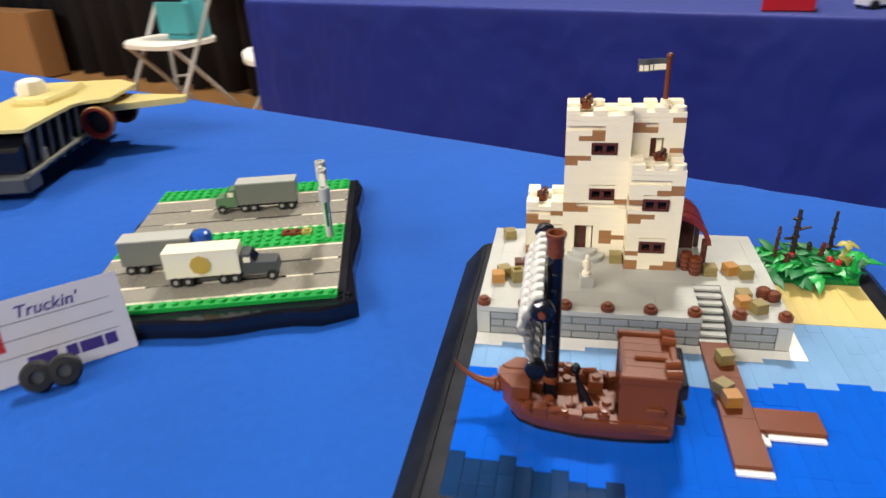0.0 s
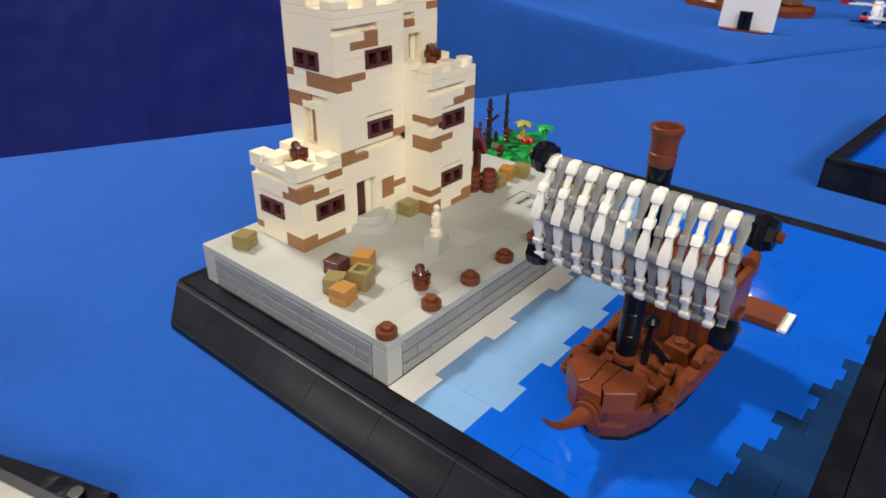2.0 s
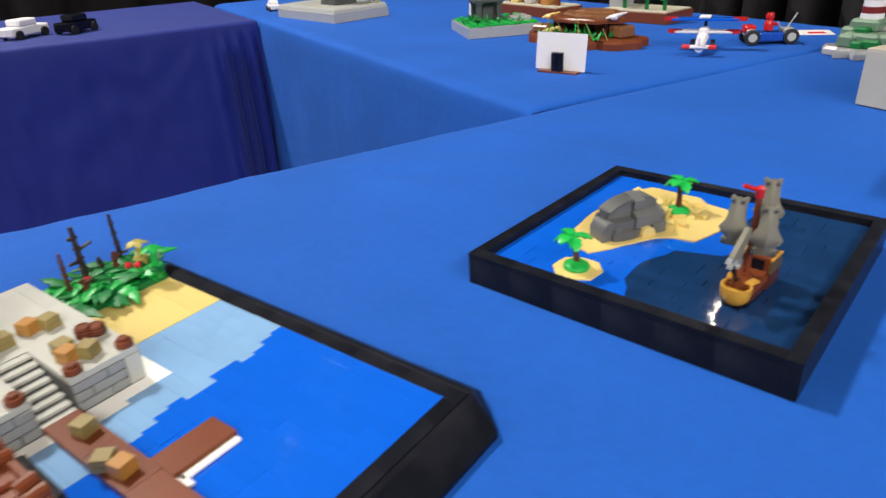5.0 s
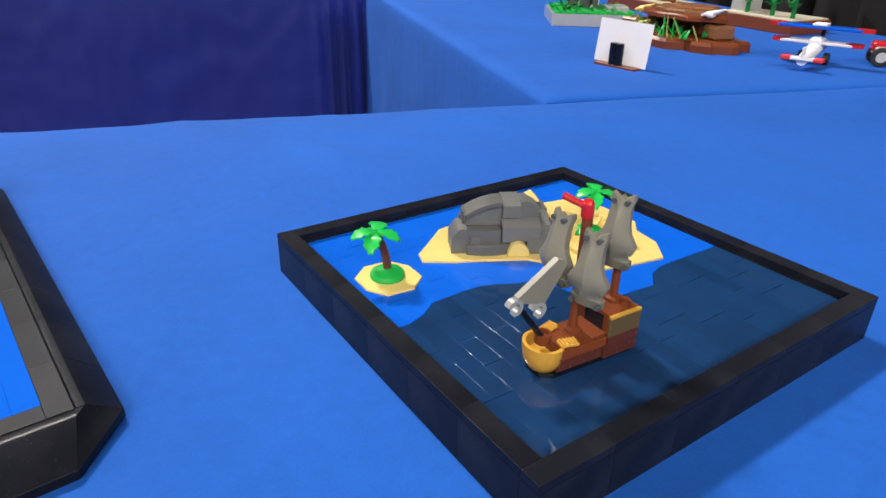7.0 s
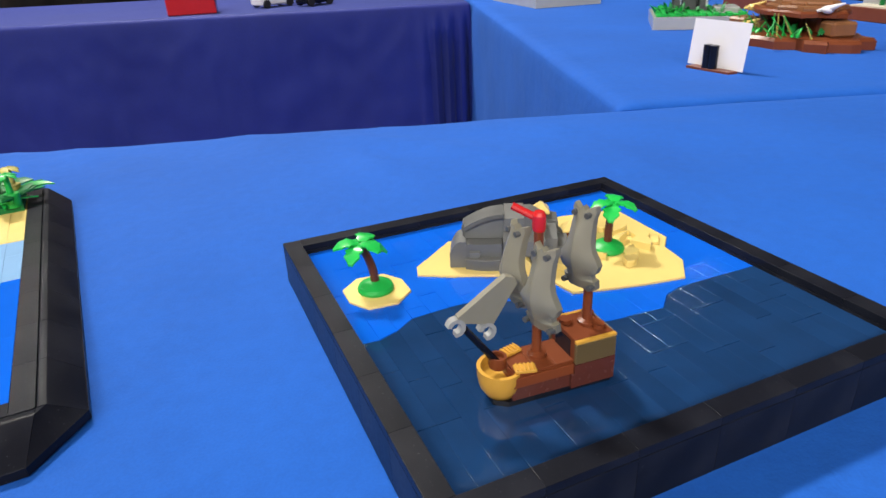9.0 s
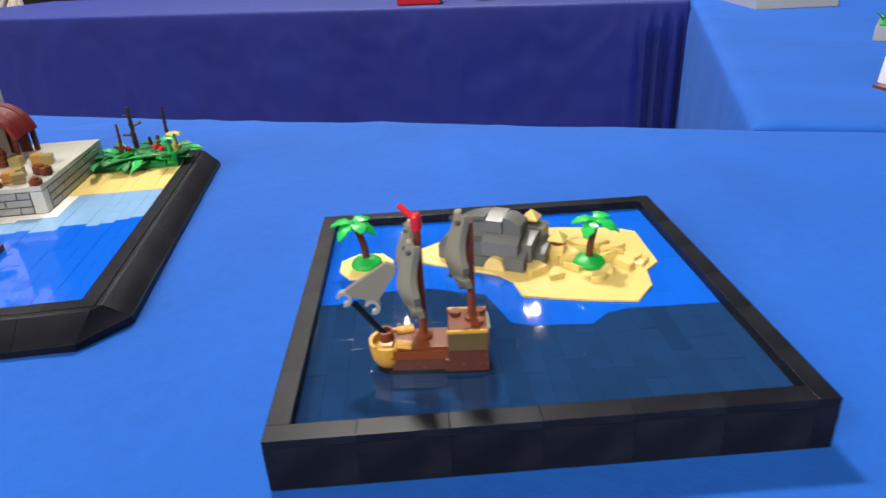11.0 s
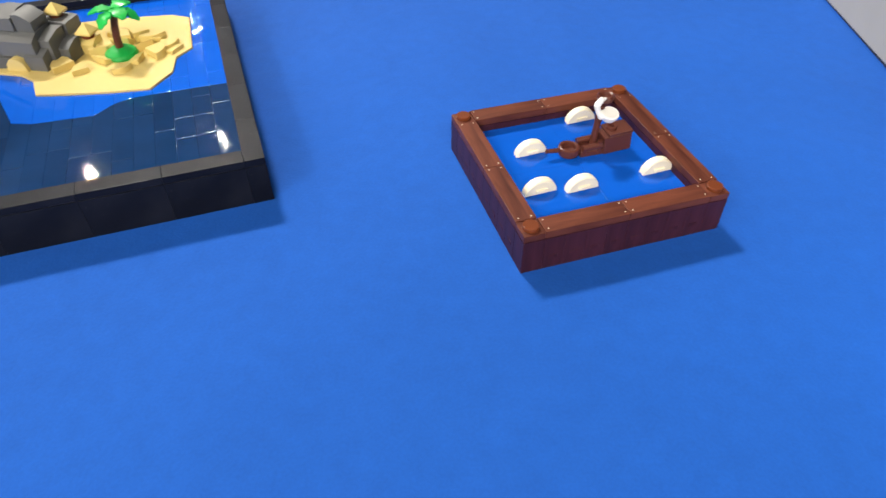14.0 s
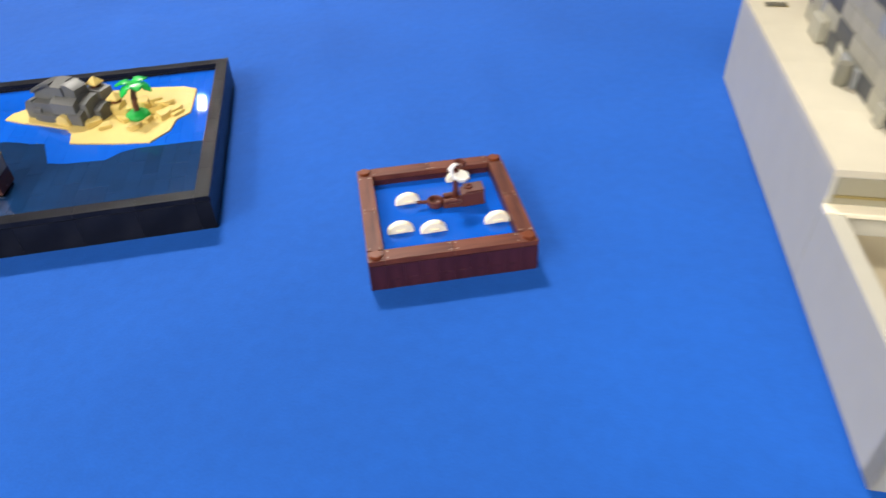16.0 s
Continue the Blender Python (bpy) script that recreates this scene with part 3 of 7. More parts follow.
FACES = {}  # brown patches (from, to, low, high) by wall, heights above the quay
FACES["main_S"] = [(8, 9, 10.4, 10.8), (7, 9, 10.0, 10.4), (6, 8, 8.4, 8.8), (6, 7, 8.0, 8.4), (6, 7.0, 4.4, 4.8), (6, 8, 4.0, 4.4), (9, 10, 2.0, 2.4), (9, 11, 1.6, 2.0), (9, 10, 1.2, 1.6), (10, 11, 4.8, 5.2), (7, 8, 0, 0.4)]
FACES["main_W"] = [(9, 11, 8.0, 8.8), (12.2, 13, 8.4, 8.8), (11, 13, 7.2, 7.6), (11.5, 13, 6.8, 7.2)]
FACES["main_E"] = []
FACES["left_S"] = [(3, 4, 3.2, 3.6), (3, 5, 2.8, 3.2), (3, 5, 0, 0.4), (3, 4, 0.4, 0.8), (5, 6, 0.0, 0.4), (5, 6, 3.6, 4.0)]
FACES["left_W"] = [(9, 10, 0, 0.8), (9, 10, 2.8, 3.2), (12, 13, 0.4, 0.8)]
FACES["right_S"] = [(14, 15, 6.8, 7.2), (13, 15, 6.4, 6.8), (11, 13, 4.4, 4.8), (11, 12, 4.0, 4.4), (11, 12, 5.6, 6.0), (11, 12, 1.2, 1.6), (11, 12, 0.0, 0.8), (13.0, 15, 0.0, 0.4), (14, 15, 0.4, 0.8)]
FACES["right_W"] = [(7, 8, 5.6, 6.0), (7, 8, 4.0, 4.8), (7, 8, 1.2, 1.6), (7, 9, 0, 0.4)]
FACES["right_E"] = [(7, 9, 6.4, 6.8), (8, 10, 2.0, 2.4), (9, 11, 9.2, 9.6)]
FACES["back_S"] = [(11, 12, 10.8, 11.2), (11, 13, 10.4, 10.8), (14, 15, 11.2, 11.6), (14, 15, 8.8, 9.2)]
HOLES = {"main_S": [(7.2, 8.4, 0.4, 2.8), (8, 10, 5.0, 6.2), (8, 10, 8.8, 10.0)], "main_W": [(10.8, 11.8, 4.8, 6.8), (10.3, 12.3, 8.8, 10.0)], "left_S": [(4, 6, 1.4, 2.6)], "left_W": [(10.4, 12.4, 1.4, 2.6)],
         "right_S": [(12, 14, 1.4, 2.6), (12, 14, 5.0, 6.2)], "back_S": [(12.3, 13.4, 8.4, 10.0)], "right_W": [], "right_E": []}
DENTS = {"right_W": [], "right_S": [(11, 12, 5.2, 5.6), (11, 11.6, 7.2, 7.6)], "main_S": [(9.6, 10, 4.4, 4.8), (8, 9, 10.8, 11.2)], "left_W": [(9, 13, 3.6, 4.0)], "main_W": [(9.8, 11.2, 7.2, 7.6)], "back_S": [(12, 12.6, 10.8, 11.2)], "left_S": [(3, 3.5, 3.6, 4.0)], "right_E": []}
castle = thing("toy_fortress", 0, 0, QZ, 0, "cream-white brick-built fortress with crumbling brown patches and three towers", "castle")


def wall(tower, key, axis, fixed, a, b, top, outward, layers):
    """Courses of plates along one wall; brown where the render has come off, pushed in where it is broken."""
    t = 0.9
    for c in range(layers):
        z = round(c * 0.4, 2)
        u = a
        while u < b - 0.01:
            n = random.choice((1, 2, 2, 3, 4)) if c % 2 else random.choice((1, 2, 3, 3, 4))
            n = min(n, b - u)
            brown = patch(FACES[key], u + 0.001, z)
            hole = patch(HOLES[key], u + 0.26, z)
            k = 0.5
            while k < n - 0.01 and patch(FACES[key], u + k + 0.001, z) == brown and patch(HOLES[key], u + k + 0.26, z) == hole:
                k += 0.5
            n = min(n, k)
            dent = any(lo - 0.05 <= z < hi - 0.05 and u < q - 0.01 and u + n > p + 0.01 for p, q, lo, hi in DENTS[key])
            if not hole:
                jig = random.uniform(-0.0012, 0.0012)
                push = 0.28 if dent else (0.0 if not brown else -0.004)
                o = fixed - outward * push + jig
                near, far = (o - t, o) if outward > 0 else (o, o + t)
                mat = M_NOUGAT if brown else M_WHITE
                if axis == "x":
                    piece("brick", (n, t, 0.4), mat, tower, (u, near, z), b=0.004)
                else:
                    piece("brick", (t, n, 0.4), mat, tower, (near, u, z), b=0.004)
            u += n


def tower(name, x0, x1, y0, y1, h, label):
    bm = bmesh.new()
    cbox(bm, x0 + 0.85, x1 - 0.85, y0 + 0.85, y1 - 0.85, 0, h - 0.3, 0.02)
    return part(name, bm, M_DKTAN, castle, label)


random.seed(21)
main = tower("main_tower", 6, 11, 9, 13, 11.6, "tallest cream tower with two window pairs and a door")
left = tower("side_tower", 3, 6.6, 9, 13, 4.0, "low cream tower with a parapet and one cannon on top")
right = tower("gate_tower", 11, 15, 7, 10.6, 8.0, "middle-high cream tower with a parapet")
back = tower("rear_tower", 11, 15, 10, 13, 11.6, "tall rear tower carrying the flag")
wall(main, "main_S", "x", 9, 6, 11, 11.6, -1, 29)
wall(main, "main_W", "y", 6, 9.9, 13, 11.6, -1, 29)
wall(left, "left_S", "x", 9, 3, 6, 4.0, -1, 10)
wall(left, "left_W", "y", 3, 9.9, 13, 4.0, -1, 10)
wall(right, "right_S", "x", 7, 11, 15, 8.0, -1, 20)
wall(right, "right_W", "y", 11, 7.9, 9, 8.0, -1, 20)
wall(right, "right_E", "y", 15, 7.9, 13, 8.0, 1, 20)
wall(back, "back_S", "x", 10, 11, 15, 11.6, -1, 29)
FACES["back_E"], HOLES["back_E"], DENTS["back_E"] = [(10.9, 12, 8.8, 9.2)], [], []
wall(back, "back_E", "y", 15, 10.9, 13, 11.6, 1, 29)
FACES["north"], HOLES["north"], DENTS["north"] = [(4, 6, 1.2, 2.0), (8, 11, 6.0, 6.8)], [], []
for tw, a, b, layers in ((left, 3.9, 6, 10), (main, 6, 11, 29), (back, 11, 15, 29)):
    bm = bmesh.new()
    cbox(bm, a, b, 12.1, 13, 0, layers * 0.4, 0.02)
    part("rear_wall", bm, M_WHITE, tw)
# roofs behind the parapets
for tw, x0, x1, y0, y1, h in ((main, 6.3, 11, 9.3, 12.9, 11.6), (left, 3.3, 6, 9.3, 12.9, 4.0), (right, 11.3, 14.7, 7.3, 10, 8.0), (back, 10.9, 14.7, 10.3, 12.9, 11.6)):
    piece("roof_plate", (x1 - x0, y1 - y0, 0.3), M_WHITE, tw, (x0, y0, h - 0.32), b=0.01)
# parapets: jutting course, then merlons
for tw, x0, x1, y0, y1, h, spots in ((main, 6, 11, 9, 13, 11.6, ((6, 9), (8, 9), (10, 9), (6, 11), (6, 12), (8, 12), (10, 12))), (left, 3, 6, 9, 13, 4.0, ((3, 9), (5, 9), (3, 11), (3, 12), (5, 12))),
                              (right, 11, 15, 7, 10, 8.0, ((11, 7), (12.6, 7), (14, 7), (14, 9), (11, 8.6))), (back, 11, 15, 10, 13, 11.6, ((11, 10), (12.6, 10), (14, 10), (14, 12), (12, 12)))):
    for sx0, sx1, sy0, sy1 in ((x0, x1, y0, y0 + 1), (x0, x0 + 1, y0 + 1, y1), (x1 - 1, x1, y0 + 1, y1), (x0 + 1, x1 - 1, y1 - 1, y1)):
        piece("coping", (sx1 - sx0, sy1 - sy0, 0.4), M_WHITE, tw, (sx0, sy0, h + 0.005), b=0.02)
    for k, (mx, my) in enumerate(spots):
        if k % 3 == 2:
            bm = bmesh.new()
            lathe(bm, [(0.49, 0), (0.49, 0.37), (0.46, 0.4)], 20)
            part("merlon", bm, M_WHITE, tw, at=(mx + 0.5, my + 0.5, h + 0.41))
        else:
            piece("merlon", (1, 1, 0.4), M_WHITE, tw, (mx, my, h + 0.41), b=0.03)


def window(at, axis, side):
    """Two dark openings in a raised dark-brown surround, with thin cream plates over and under it."""
    bm = bmesh.new()
    for u0, u1, z0, z1 in ((0, 2, 0.1, 0.32), (0, 2, 0.86, 1.08), (0, 0.26, 0.3, 0.88), (0.84, 1.16, 0.3, 0.88), (1.74, 2, 0.3, 0.88)):
        if axis == "x":
            cbox(bm, u0, u1, -0.1, 0.5, z0, z1, 0.05)
        else:
            cbox(bm, -0.1, 0.5, u0, u1, z0, z1, 0.05)
    w = part("window", bm, M_DKBROWN, castle, "dark-brown window block with two openings", at=at)
    for z in (-0.14, 1.085):
        size = (1.98, 0.85, 0.24) if axis == "x" else (0.85, 1.98, 0.24)
        piece("brick", size, M_WHITE, castle, (at[0] + (0.01 if axis == "x" else 0.002), at[1] + (0.002 if axis == "x" else 0.01), at[2] + z), b=0.004)
    for u0 in (0.2, 1.1):
        bm = bmesh.new()
        if axis == "x":
            cbox(bm, u0, u0 + 0.7, 0.42, 0.48, 0.2, 1.0, 0.0)
        else:
            cbox(bm, 0.42, 0.48, u0, u0 + 0.7, 0.2, 1.0, 0.0)
        part("pane", bm, M_BLACK, w)


for x, y, z in ((8, 9, 5.0), (8, 9, 8.8), (4, 9, 1.4), (12, 7, 1.4), (12, 7, 5.0)):
    window((x, y, z), "x", -1)
window((6, 10.3, 8.8), "y", -1)
window((3, 10.4, 1.4), "y", -1)
for x, y, z, w, h, axis in ((7.2, 9, 0.4, 1.2, 2.4, "x"), (12.3, 10, 8.4, 1.1, 1.6, "x"), (6, 10.8, 4.8, 1.0, 2.0, "y")):
    bm = bmesh.new()
    d = 0.35
    if axis == "x":
        cbox(bm, 0.04, w - 0.45, d, d + 0.14, 0.02, h, 0.03)
    else:
        cbox(bm, d, d + 0.14, 0.04, w - 0.2, 0.02, h, 0.03)
    part("door", bm, M_DKBROWN if axis == "x" else M_NOUGAT, castle, "narrow dark wooden door set back in the wall", at=(x, y, z))
    bm = bmesh.new()
    if axis == "x":
        cbox(bm, w - 0.42, w, d - 0.02, 0.9, 0.02, h, 0.02)
    else:
        cbox(bm, d - 0.02, 0.9, w - 0.18, w, 0.02, h, 0.02)
    part("door_jamb", bm, M_WHITE, castle, at=(x, y, z))
# half-round steps before the door
for r, z, cx in ((1.55, 0.0, 8.0), (1.02, 0.4, 7.9)):
    pts = [(r * math.cos(math.pi * k / 16 + math.pi), 0.98 * r * math.sin(math.pi * k / 16 + math.pi)) for k in range(17)]
    bm = bmesh.new()
    prism(bm, pts, 0, 0.39, 0.04)
    part("step", bm, M_LTGREY, castle, "light grey half-round door step", at=(cx, 8.98, z))
# flag on the rear tower
bm = bmesh.new()
lathe(bm, [(0.5, 0), (0.5, 0.25), (0.36, 0.3), (0.36, 0.62), (0.3, 0.66)], 16)
part("flag_base", bm, M_WHITE, castle, at=(13.5, 11.6, 12.02))
bm = bmesh.new()
rod(bm, (0, 0, 0), (0, 0, 3.6), 0.2, 12)
lathe(bm, [(0.24, 3.3), (0.28, 3.45), (0.2, 3.62), (0.1, 3.66)], 12)
pole = part("flagpole", bm, M_BROWN, castle, "reddish-brown flagpole", at=(13.5, 11.6, 12.5))
bm = bmesh.new()
rows = []
for i in range(13):
    u = i / 12
    w = 0.16 * math.sin(u * 6.5) * (0.3 + u)
    for dy in (-0.05, 0.05):
        for z in (2.35, 3.25 + 0.08 * u):
            rows.append(bm.verts.new((-0.18 - 2.1 * u, w + dy, z - 0.12 * u)))
for i in range(12):
    a = rows[4 * i:4 * i + 8]
    for q in ((0, 1, 5, 4), (2, 3, 7, 6), (0, 2, 6, 4), (1, 3, 7, 5)):
        bm.faces.new([a[k] for k in q]).smooth = True
bm.faces.new((rows[0], rows[1], rows[3], rows[2]))
bm.faces.new((rows[48], rows[49], rows[51], rows[50]))
flag = part("flag", bm, M_DKGREY, pole, "dark grey flag with a broad pale stripe")
bm = bmesh.new()
for i in range(6):
    u = (i + 0.5) / 6.4
    w = 0.16 * math.sin(u * 6.5) * (0.3 + u)
    cbox(bm, -0.36 - 2.1 * u, -0.02 - 2.1 * u, w - 0.075, w + 0.075, 2.42 - 0.1 * u, 2.85 - 0.1 * u, 0.01)
part("stripe", bm, M_WHITE, flag)
# lean-to with a dark red roof on the far flank
leanto = thing("lean_to", 15, 7.6, QZ, 0, "small open shed with a rounded dark red roof against the fortress", "shed")
for k in range(4):
    # each roof row falls away from the wall in a curve
    bm = bmesh.new()
    prof = [(0.05, 4.5), (0.8, 4.35), (1.5, 3.95), (2.1, 3.3), (2.5, 2.5), (2.62, 2.0), (2.3, 2.0), (2.15, 2.5), (1.8, 3.1), (1.3, 3.6), (0.7, 3.95), (0.05, 4.1)]
    la = [[bm.verts.new((x, 0.1 + 1.08 * k + dy, z + 0.05 * (k % 2))) for x, z in prof] for dy in (0.0, 1.06)]
    for q in range(len(prof)):
        w = (q + 1) % len(prof)
        bm.faces.new((la[0][q], la[0][w], la[1][w], la[1][q]))
    bm.faces.new(la[0])
    bm.faces.new(la[1][::-1])
    part("roof_slope", bm, M_DKRED, leanto, "dark red curved roof slope")
for y in (0.4, 3.9):
    bm = bmesh.new()
    cbox(bm, 2.0, 2.4, y, y + 0.4, 0, 2.3, 0.03)
    part("post", bm, M_DKBROWN, leanto)
bm = bmesh.new()
cbox(bm, 0.06, 1.9, 3.6, 3.9, 0, 3.2, 0.03)
part("back_board", bm, M_DKBROWN, leanto)


def crate(x, y, rot, material, label, open_top=False, z=QZ):
    bm = bmesh.new()
    if open_top:
        for q in ((-0.5, 0.5, -0.5, -0.3, 0, 1.0), (-0.5, 0.5, 0.3, 0.5, 0, 1.0), (-0.5, -0.3, -0.3, 0.3, 0, 1.0), (0.3, 0.5, -0.3, 0.3, 0, 1.0), (-0.32, 0.32, -0.32, 0.32, 0, 0.75)):
            cbox(bm, *q, 0.02)
    else:
        cbox(bm, -0.5, 0.5, -0.5, 0.5, 0, 0.39, 0.03)
        cbox(bm, -0.49, 0.49, -0.49, 0.49, 0.40, 0.8, 0.03)
    return solo("crate", bm, material, x, y, z, rot, label, "crate", "crates on the quay")


crate(1.4, 12.0, 20, M_DKTAN, "dark tan crate by the quay edge")
crate(2.8, 6.2, 8, M_DKBROWN, "dark brown crate among other crates")
crate(4.1, 5.6, 25, M_ORANGE, "orange-tan crate among other crates")
crate(1.6, 5.0, 30, M_DKTAN, "dark tan crate pushed against another")
crate(1.2, 4.0, 10, M_ORANGE, "orange-tan crate in front of a group")
crate(2.7, 4.3, 18, M_DKTAN, "open dark tan crate, empty", True)
crate(10.4, 8.2, 0, M_DKTAN, "dark tan crate in the corner of the fortress")
crate(17.5, 6.7, 5, M_DKTAN, "dark tan crate beside a barrel")
crate(19.1, 7.0, 20, M_ORANGE, "orange-tan crate by the stair")
crate(20.1, 6.5, 10, M_DKTAN, "dark tan crate by the stair")
crate(19.2, 2.9, 5, M_DKTAN, "dark tan crate near the bollards")
crate(19.0, 1.9, 15, M_ORANGE, "orange-tan crate near the bollards")
crate(19.9, 1.4, 25, M_DKTAN, "dark tan crate near the bollards")
crate(17.2, -2.3, 15, M_DKTAN, "dark tan crate on the jetty", z=2.04)
crate(16.5, -5.6, 40, M_DKTAN, "dark tan crate lying on the jetty", z=2.04)
crate(16.8, -6.7, 10, M_ORANGE, "orange-tan crate on the jetty", z=2.04)


def barrel(x, y, h=1.5, label="reddish-brown hooped barrel on the quay", z=QZ, lying=False):
    b = thing("barrel", x, y, z, 0, label, "barrel", "barrels on the quay")
    bm = bmesh.new()
    k = h / 1.5
    lathe(bm, [(0.40, 0), (0.47, 0.3 * k), (0.5, 0.75 * k), (0.47, 1.2 * k), (0.40, 1.5 * k), (0.34, 1.5 * k), (0.34, 1.42 * k)], 16)
    part("cask", bm, M_BROWN, b)
    for zz in (0.28, 0.68, 1.1):
        bm = bmesh.new()
        lathe(bm, [(0.47, zz * k), (0.525, zz * k), (0.525, (zz + 0.12) * k), (0.47, (zz + 0.12) * k)], 16, caps=False)
        part("hoop", bm, M_DKBROWN, b)


barrel(16.4, 6.6)
barrel(15.8, 7.4, 1.5, "dark reddish-brown barrel in the shed's shade")
barrel(20.7, 3.4, 0.8, "short reddish-brown barrel behind a crate")
barrel(21.3, 3.1, 0.7, "short reddish-brown barrel at the quay edge")


def cannon(x, y, z, rot, label):
    c = thing("cannon", x, y, z, rot, label, "cannon", "cannons of the fortress")
    c.scale = (0.92, 0.92, 0.92)
    bm = bmesh.new()
    lathe(bm, [(0.40, 0), (0.42, 0.05), (0.42, 0.3), (0.34, 0.34), (0.3, 0.5), (0.36, 0.55), (0.36, 0.8), (0.3, 0.85)], 16)
    cbox(bm, -0.46, -0.28, -0.36, 0.36, 0.34, 0.86, 0.06)
    cbox(bm, 0.28, 0.46, -0.36, 0.36, 0.34, 0.86, 0.06)
    part("carriage", bm, M_BROWN, c)
    bm = bmesh.new()
    m = Matrix.Rotation(radians(82), 3, "X")
    lathe(bm, [(0.12, -0.45), (0.24, -0.4), (0.27, -0.2), (0.23, 0.2), (0.22, 0.42), (0.27, 0.45), (0.27, 0.58), (0.17, 0.59), (0.15, 0.3)], 14, (0, 0, 0.84), m)
    part("barrel", bm, M_DKBROWN, c)
    bm = bmesh.new()
    rod(bm, (-0.5, 0.1, 0.78), (0.5, 0.1, 0.78), 0.12, 10)
    part("trunnion", bm, M_BLACK, c)


cannon(4.5, 2.0, QZ, 140, "small brown cannon on a carriage facing the sea")
cannon(4.3, 10.4, QZ + 4.4, 160, "small brown cannon on the low tower")
cannon(13.2, 8.8, QZ + 8.4, 150, "small brown cannon on the middle tower")
cannon(7.5, 11.3, QZ + 12.0, 150, "small brown cannon on the tallest tower")
# statue on its block
stat = thing("monument", 8.0, 4.0, QZ, 8, "plain white figure on a grey block on the quay", "monument")
bm = bmesh.new()
cbox(bm, -0.5, 0.5, -0.5, 0.5, 0, 0.9, 0.03)
part("plinth", bm, M_LTGREY, stat)
bm = bmesh.new()
lathe(bm, [(0.36, 0.9), (0.36, 1.2), (0.3, 1.26), (0.22, 1.3), (0.24, 1.6), (0.3, 1.9), (0.26, 2.15), (0.12, 2.25), (0.17, 2.4), (0.17, 2.55), (0.08, 2.66)], 14)
cbox(bm, -0.36, -0.2, -0.1, 0.12, 1.65, 2.1, 0.06)
cbox(bm, 0.2, 0.36, -0.16, 0.06, 1.6, 2.1, 0.06)
part("figure", bm, M_WHITE, stat)

# ---- jungle behind the beach ----
jung = thing("jungle_patch", 0, 0, 0, 0, "dense bright green plastic leaves with two small palms and bare stems", "plants")
bm = bmesh.new()
cbox(bm, 22.05, 29.9, 10.0, 13.9, 1.62, 2.05, 0.03)
part("plot", bm, M_DKGREEN, jung)
random.seed(33)


def leaf_mesh(length, width, droop):
    bm = bmesh.new()
    n, spine = 6, []
    for i in range(n + 1):
        t = i / n
        w = width * math.sin(math.pi * min(1, 0.08 + t * 0.92)) ** 0.7 * (1 - 0.25 * t)
        z = 0.35 * t * length * (1 - t * droop)
        row = []
        for s in (-1, -0.35, 0.35, 1):
            x = s * max(0.02, w) * (1 - 0.25 * (abs(s) > 0.5) * (i % 2))
            row.append(bm.verts.new((x, t * length, z - 0.12 * w * s * s)))
        spine.append(row)
    for a, b in zip(spine, spine[1:]):
        for k in range(3):
            bm.faces.new((a[k], a[k + 1], b[k + 1], b[k]))
    g = bmesh.ops.extrude_face_region(bm, geom=bm.faces[:])
    for v in [q for q in g["geom"] if isinstance(q, bmesh.types.BMVert)]:
        v.co.z += 0.09
    return bm


LEAVES = {}
for mat in (M_GREEN, M_DKGREEN, M_OLIVE):
    for k, (ln, wd, dr) in enumerate(((2.2, 0.55, 0.9), (1.7, 0.7, 1.2), (2.6, 0.42, 1.1))):
        LEAVES[mat.name, k] = finish(leaf_mesh(ln, wd, dr), "leaf", mat)


def leaf(parent, mat, k, at, rot, up=0.0, name="leaf", size=1.05):
    ob = new(name, LEAVES[mat.name, k])
    ob.parent = parent
    ob.matrix_basis = Matrix.Translation(Vector(at) * S) @ Euler((radians(up), radians(random.uniform(-14, 14)), radians(rot))).to_matrix().to_4x4() @ Matrix.Scale(size, 4)


for k in range(120):
    x, y = random.uniform(22.4, 29.9), random.uniform(9.3, 14.0)
    if y < 10.1 + 0.3 * max(0, x - 27):
        continue
    z = 2.05 + random.uniform(0.0, 0.85) * (0.5 + 0.5 * (y - 9) / 5)
    leaf(jung, M_GREEN if random.random() < 0.55 else M_DKGREEN, random.randrange(3), (x, y, z), random.uniform(0, 360), random.uniform(-20, 8), size=random.uniform(0.95, 1.25))
for x, y, h, mat, foot in ((29.4, 12.4, 4.35, M_OLIVE, 3.1), (29.35, 10.3, 4.45, M_GREEN, 3.0)):
    bm = bmesh.new()
    lathe(bm, [(0.52, 2.0), (0.54, 2.1), (0.54, foot - 0.08), (0.5, foot), (0.24, foot), (0.22, foot + 0.3), (0.19, h), (0.1, h + 0.12)], 14, (x, y, 0))
    part("palm_stem", bm, M_GREEN if mat is M_GREEN else M_OLIVE, jung)
    for k in range(5):
        leaf(jung, mat, 1, (x, y, h), 72 * k + 20, -16, "palm_leaf", 0.56)
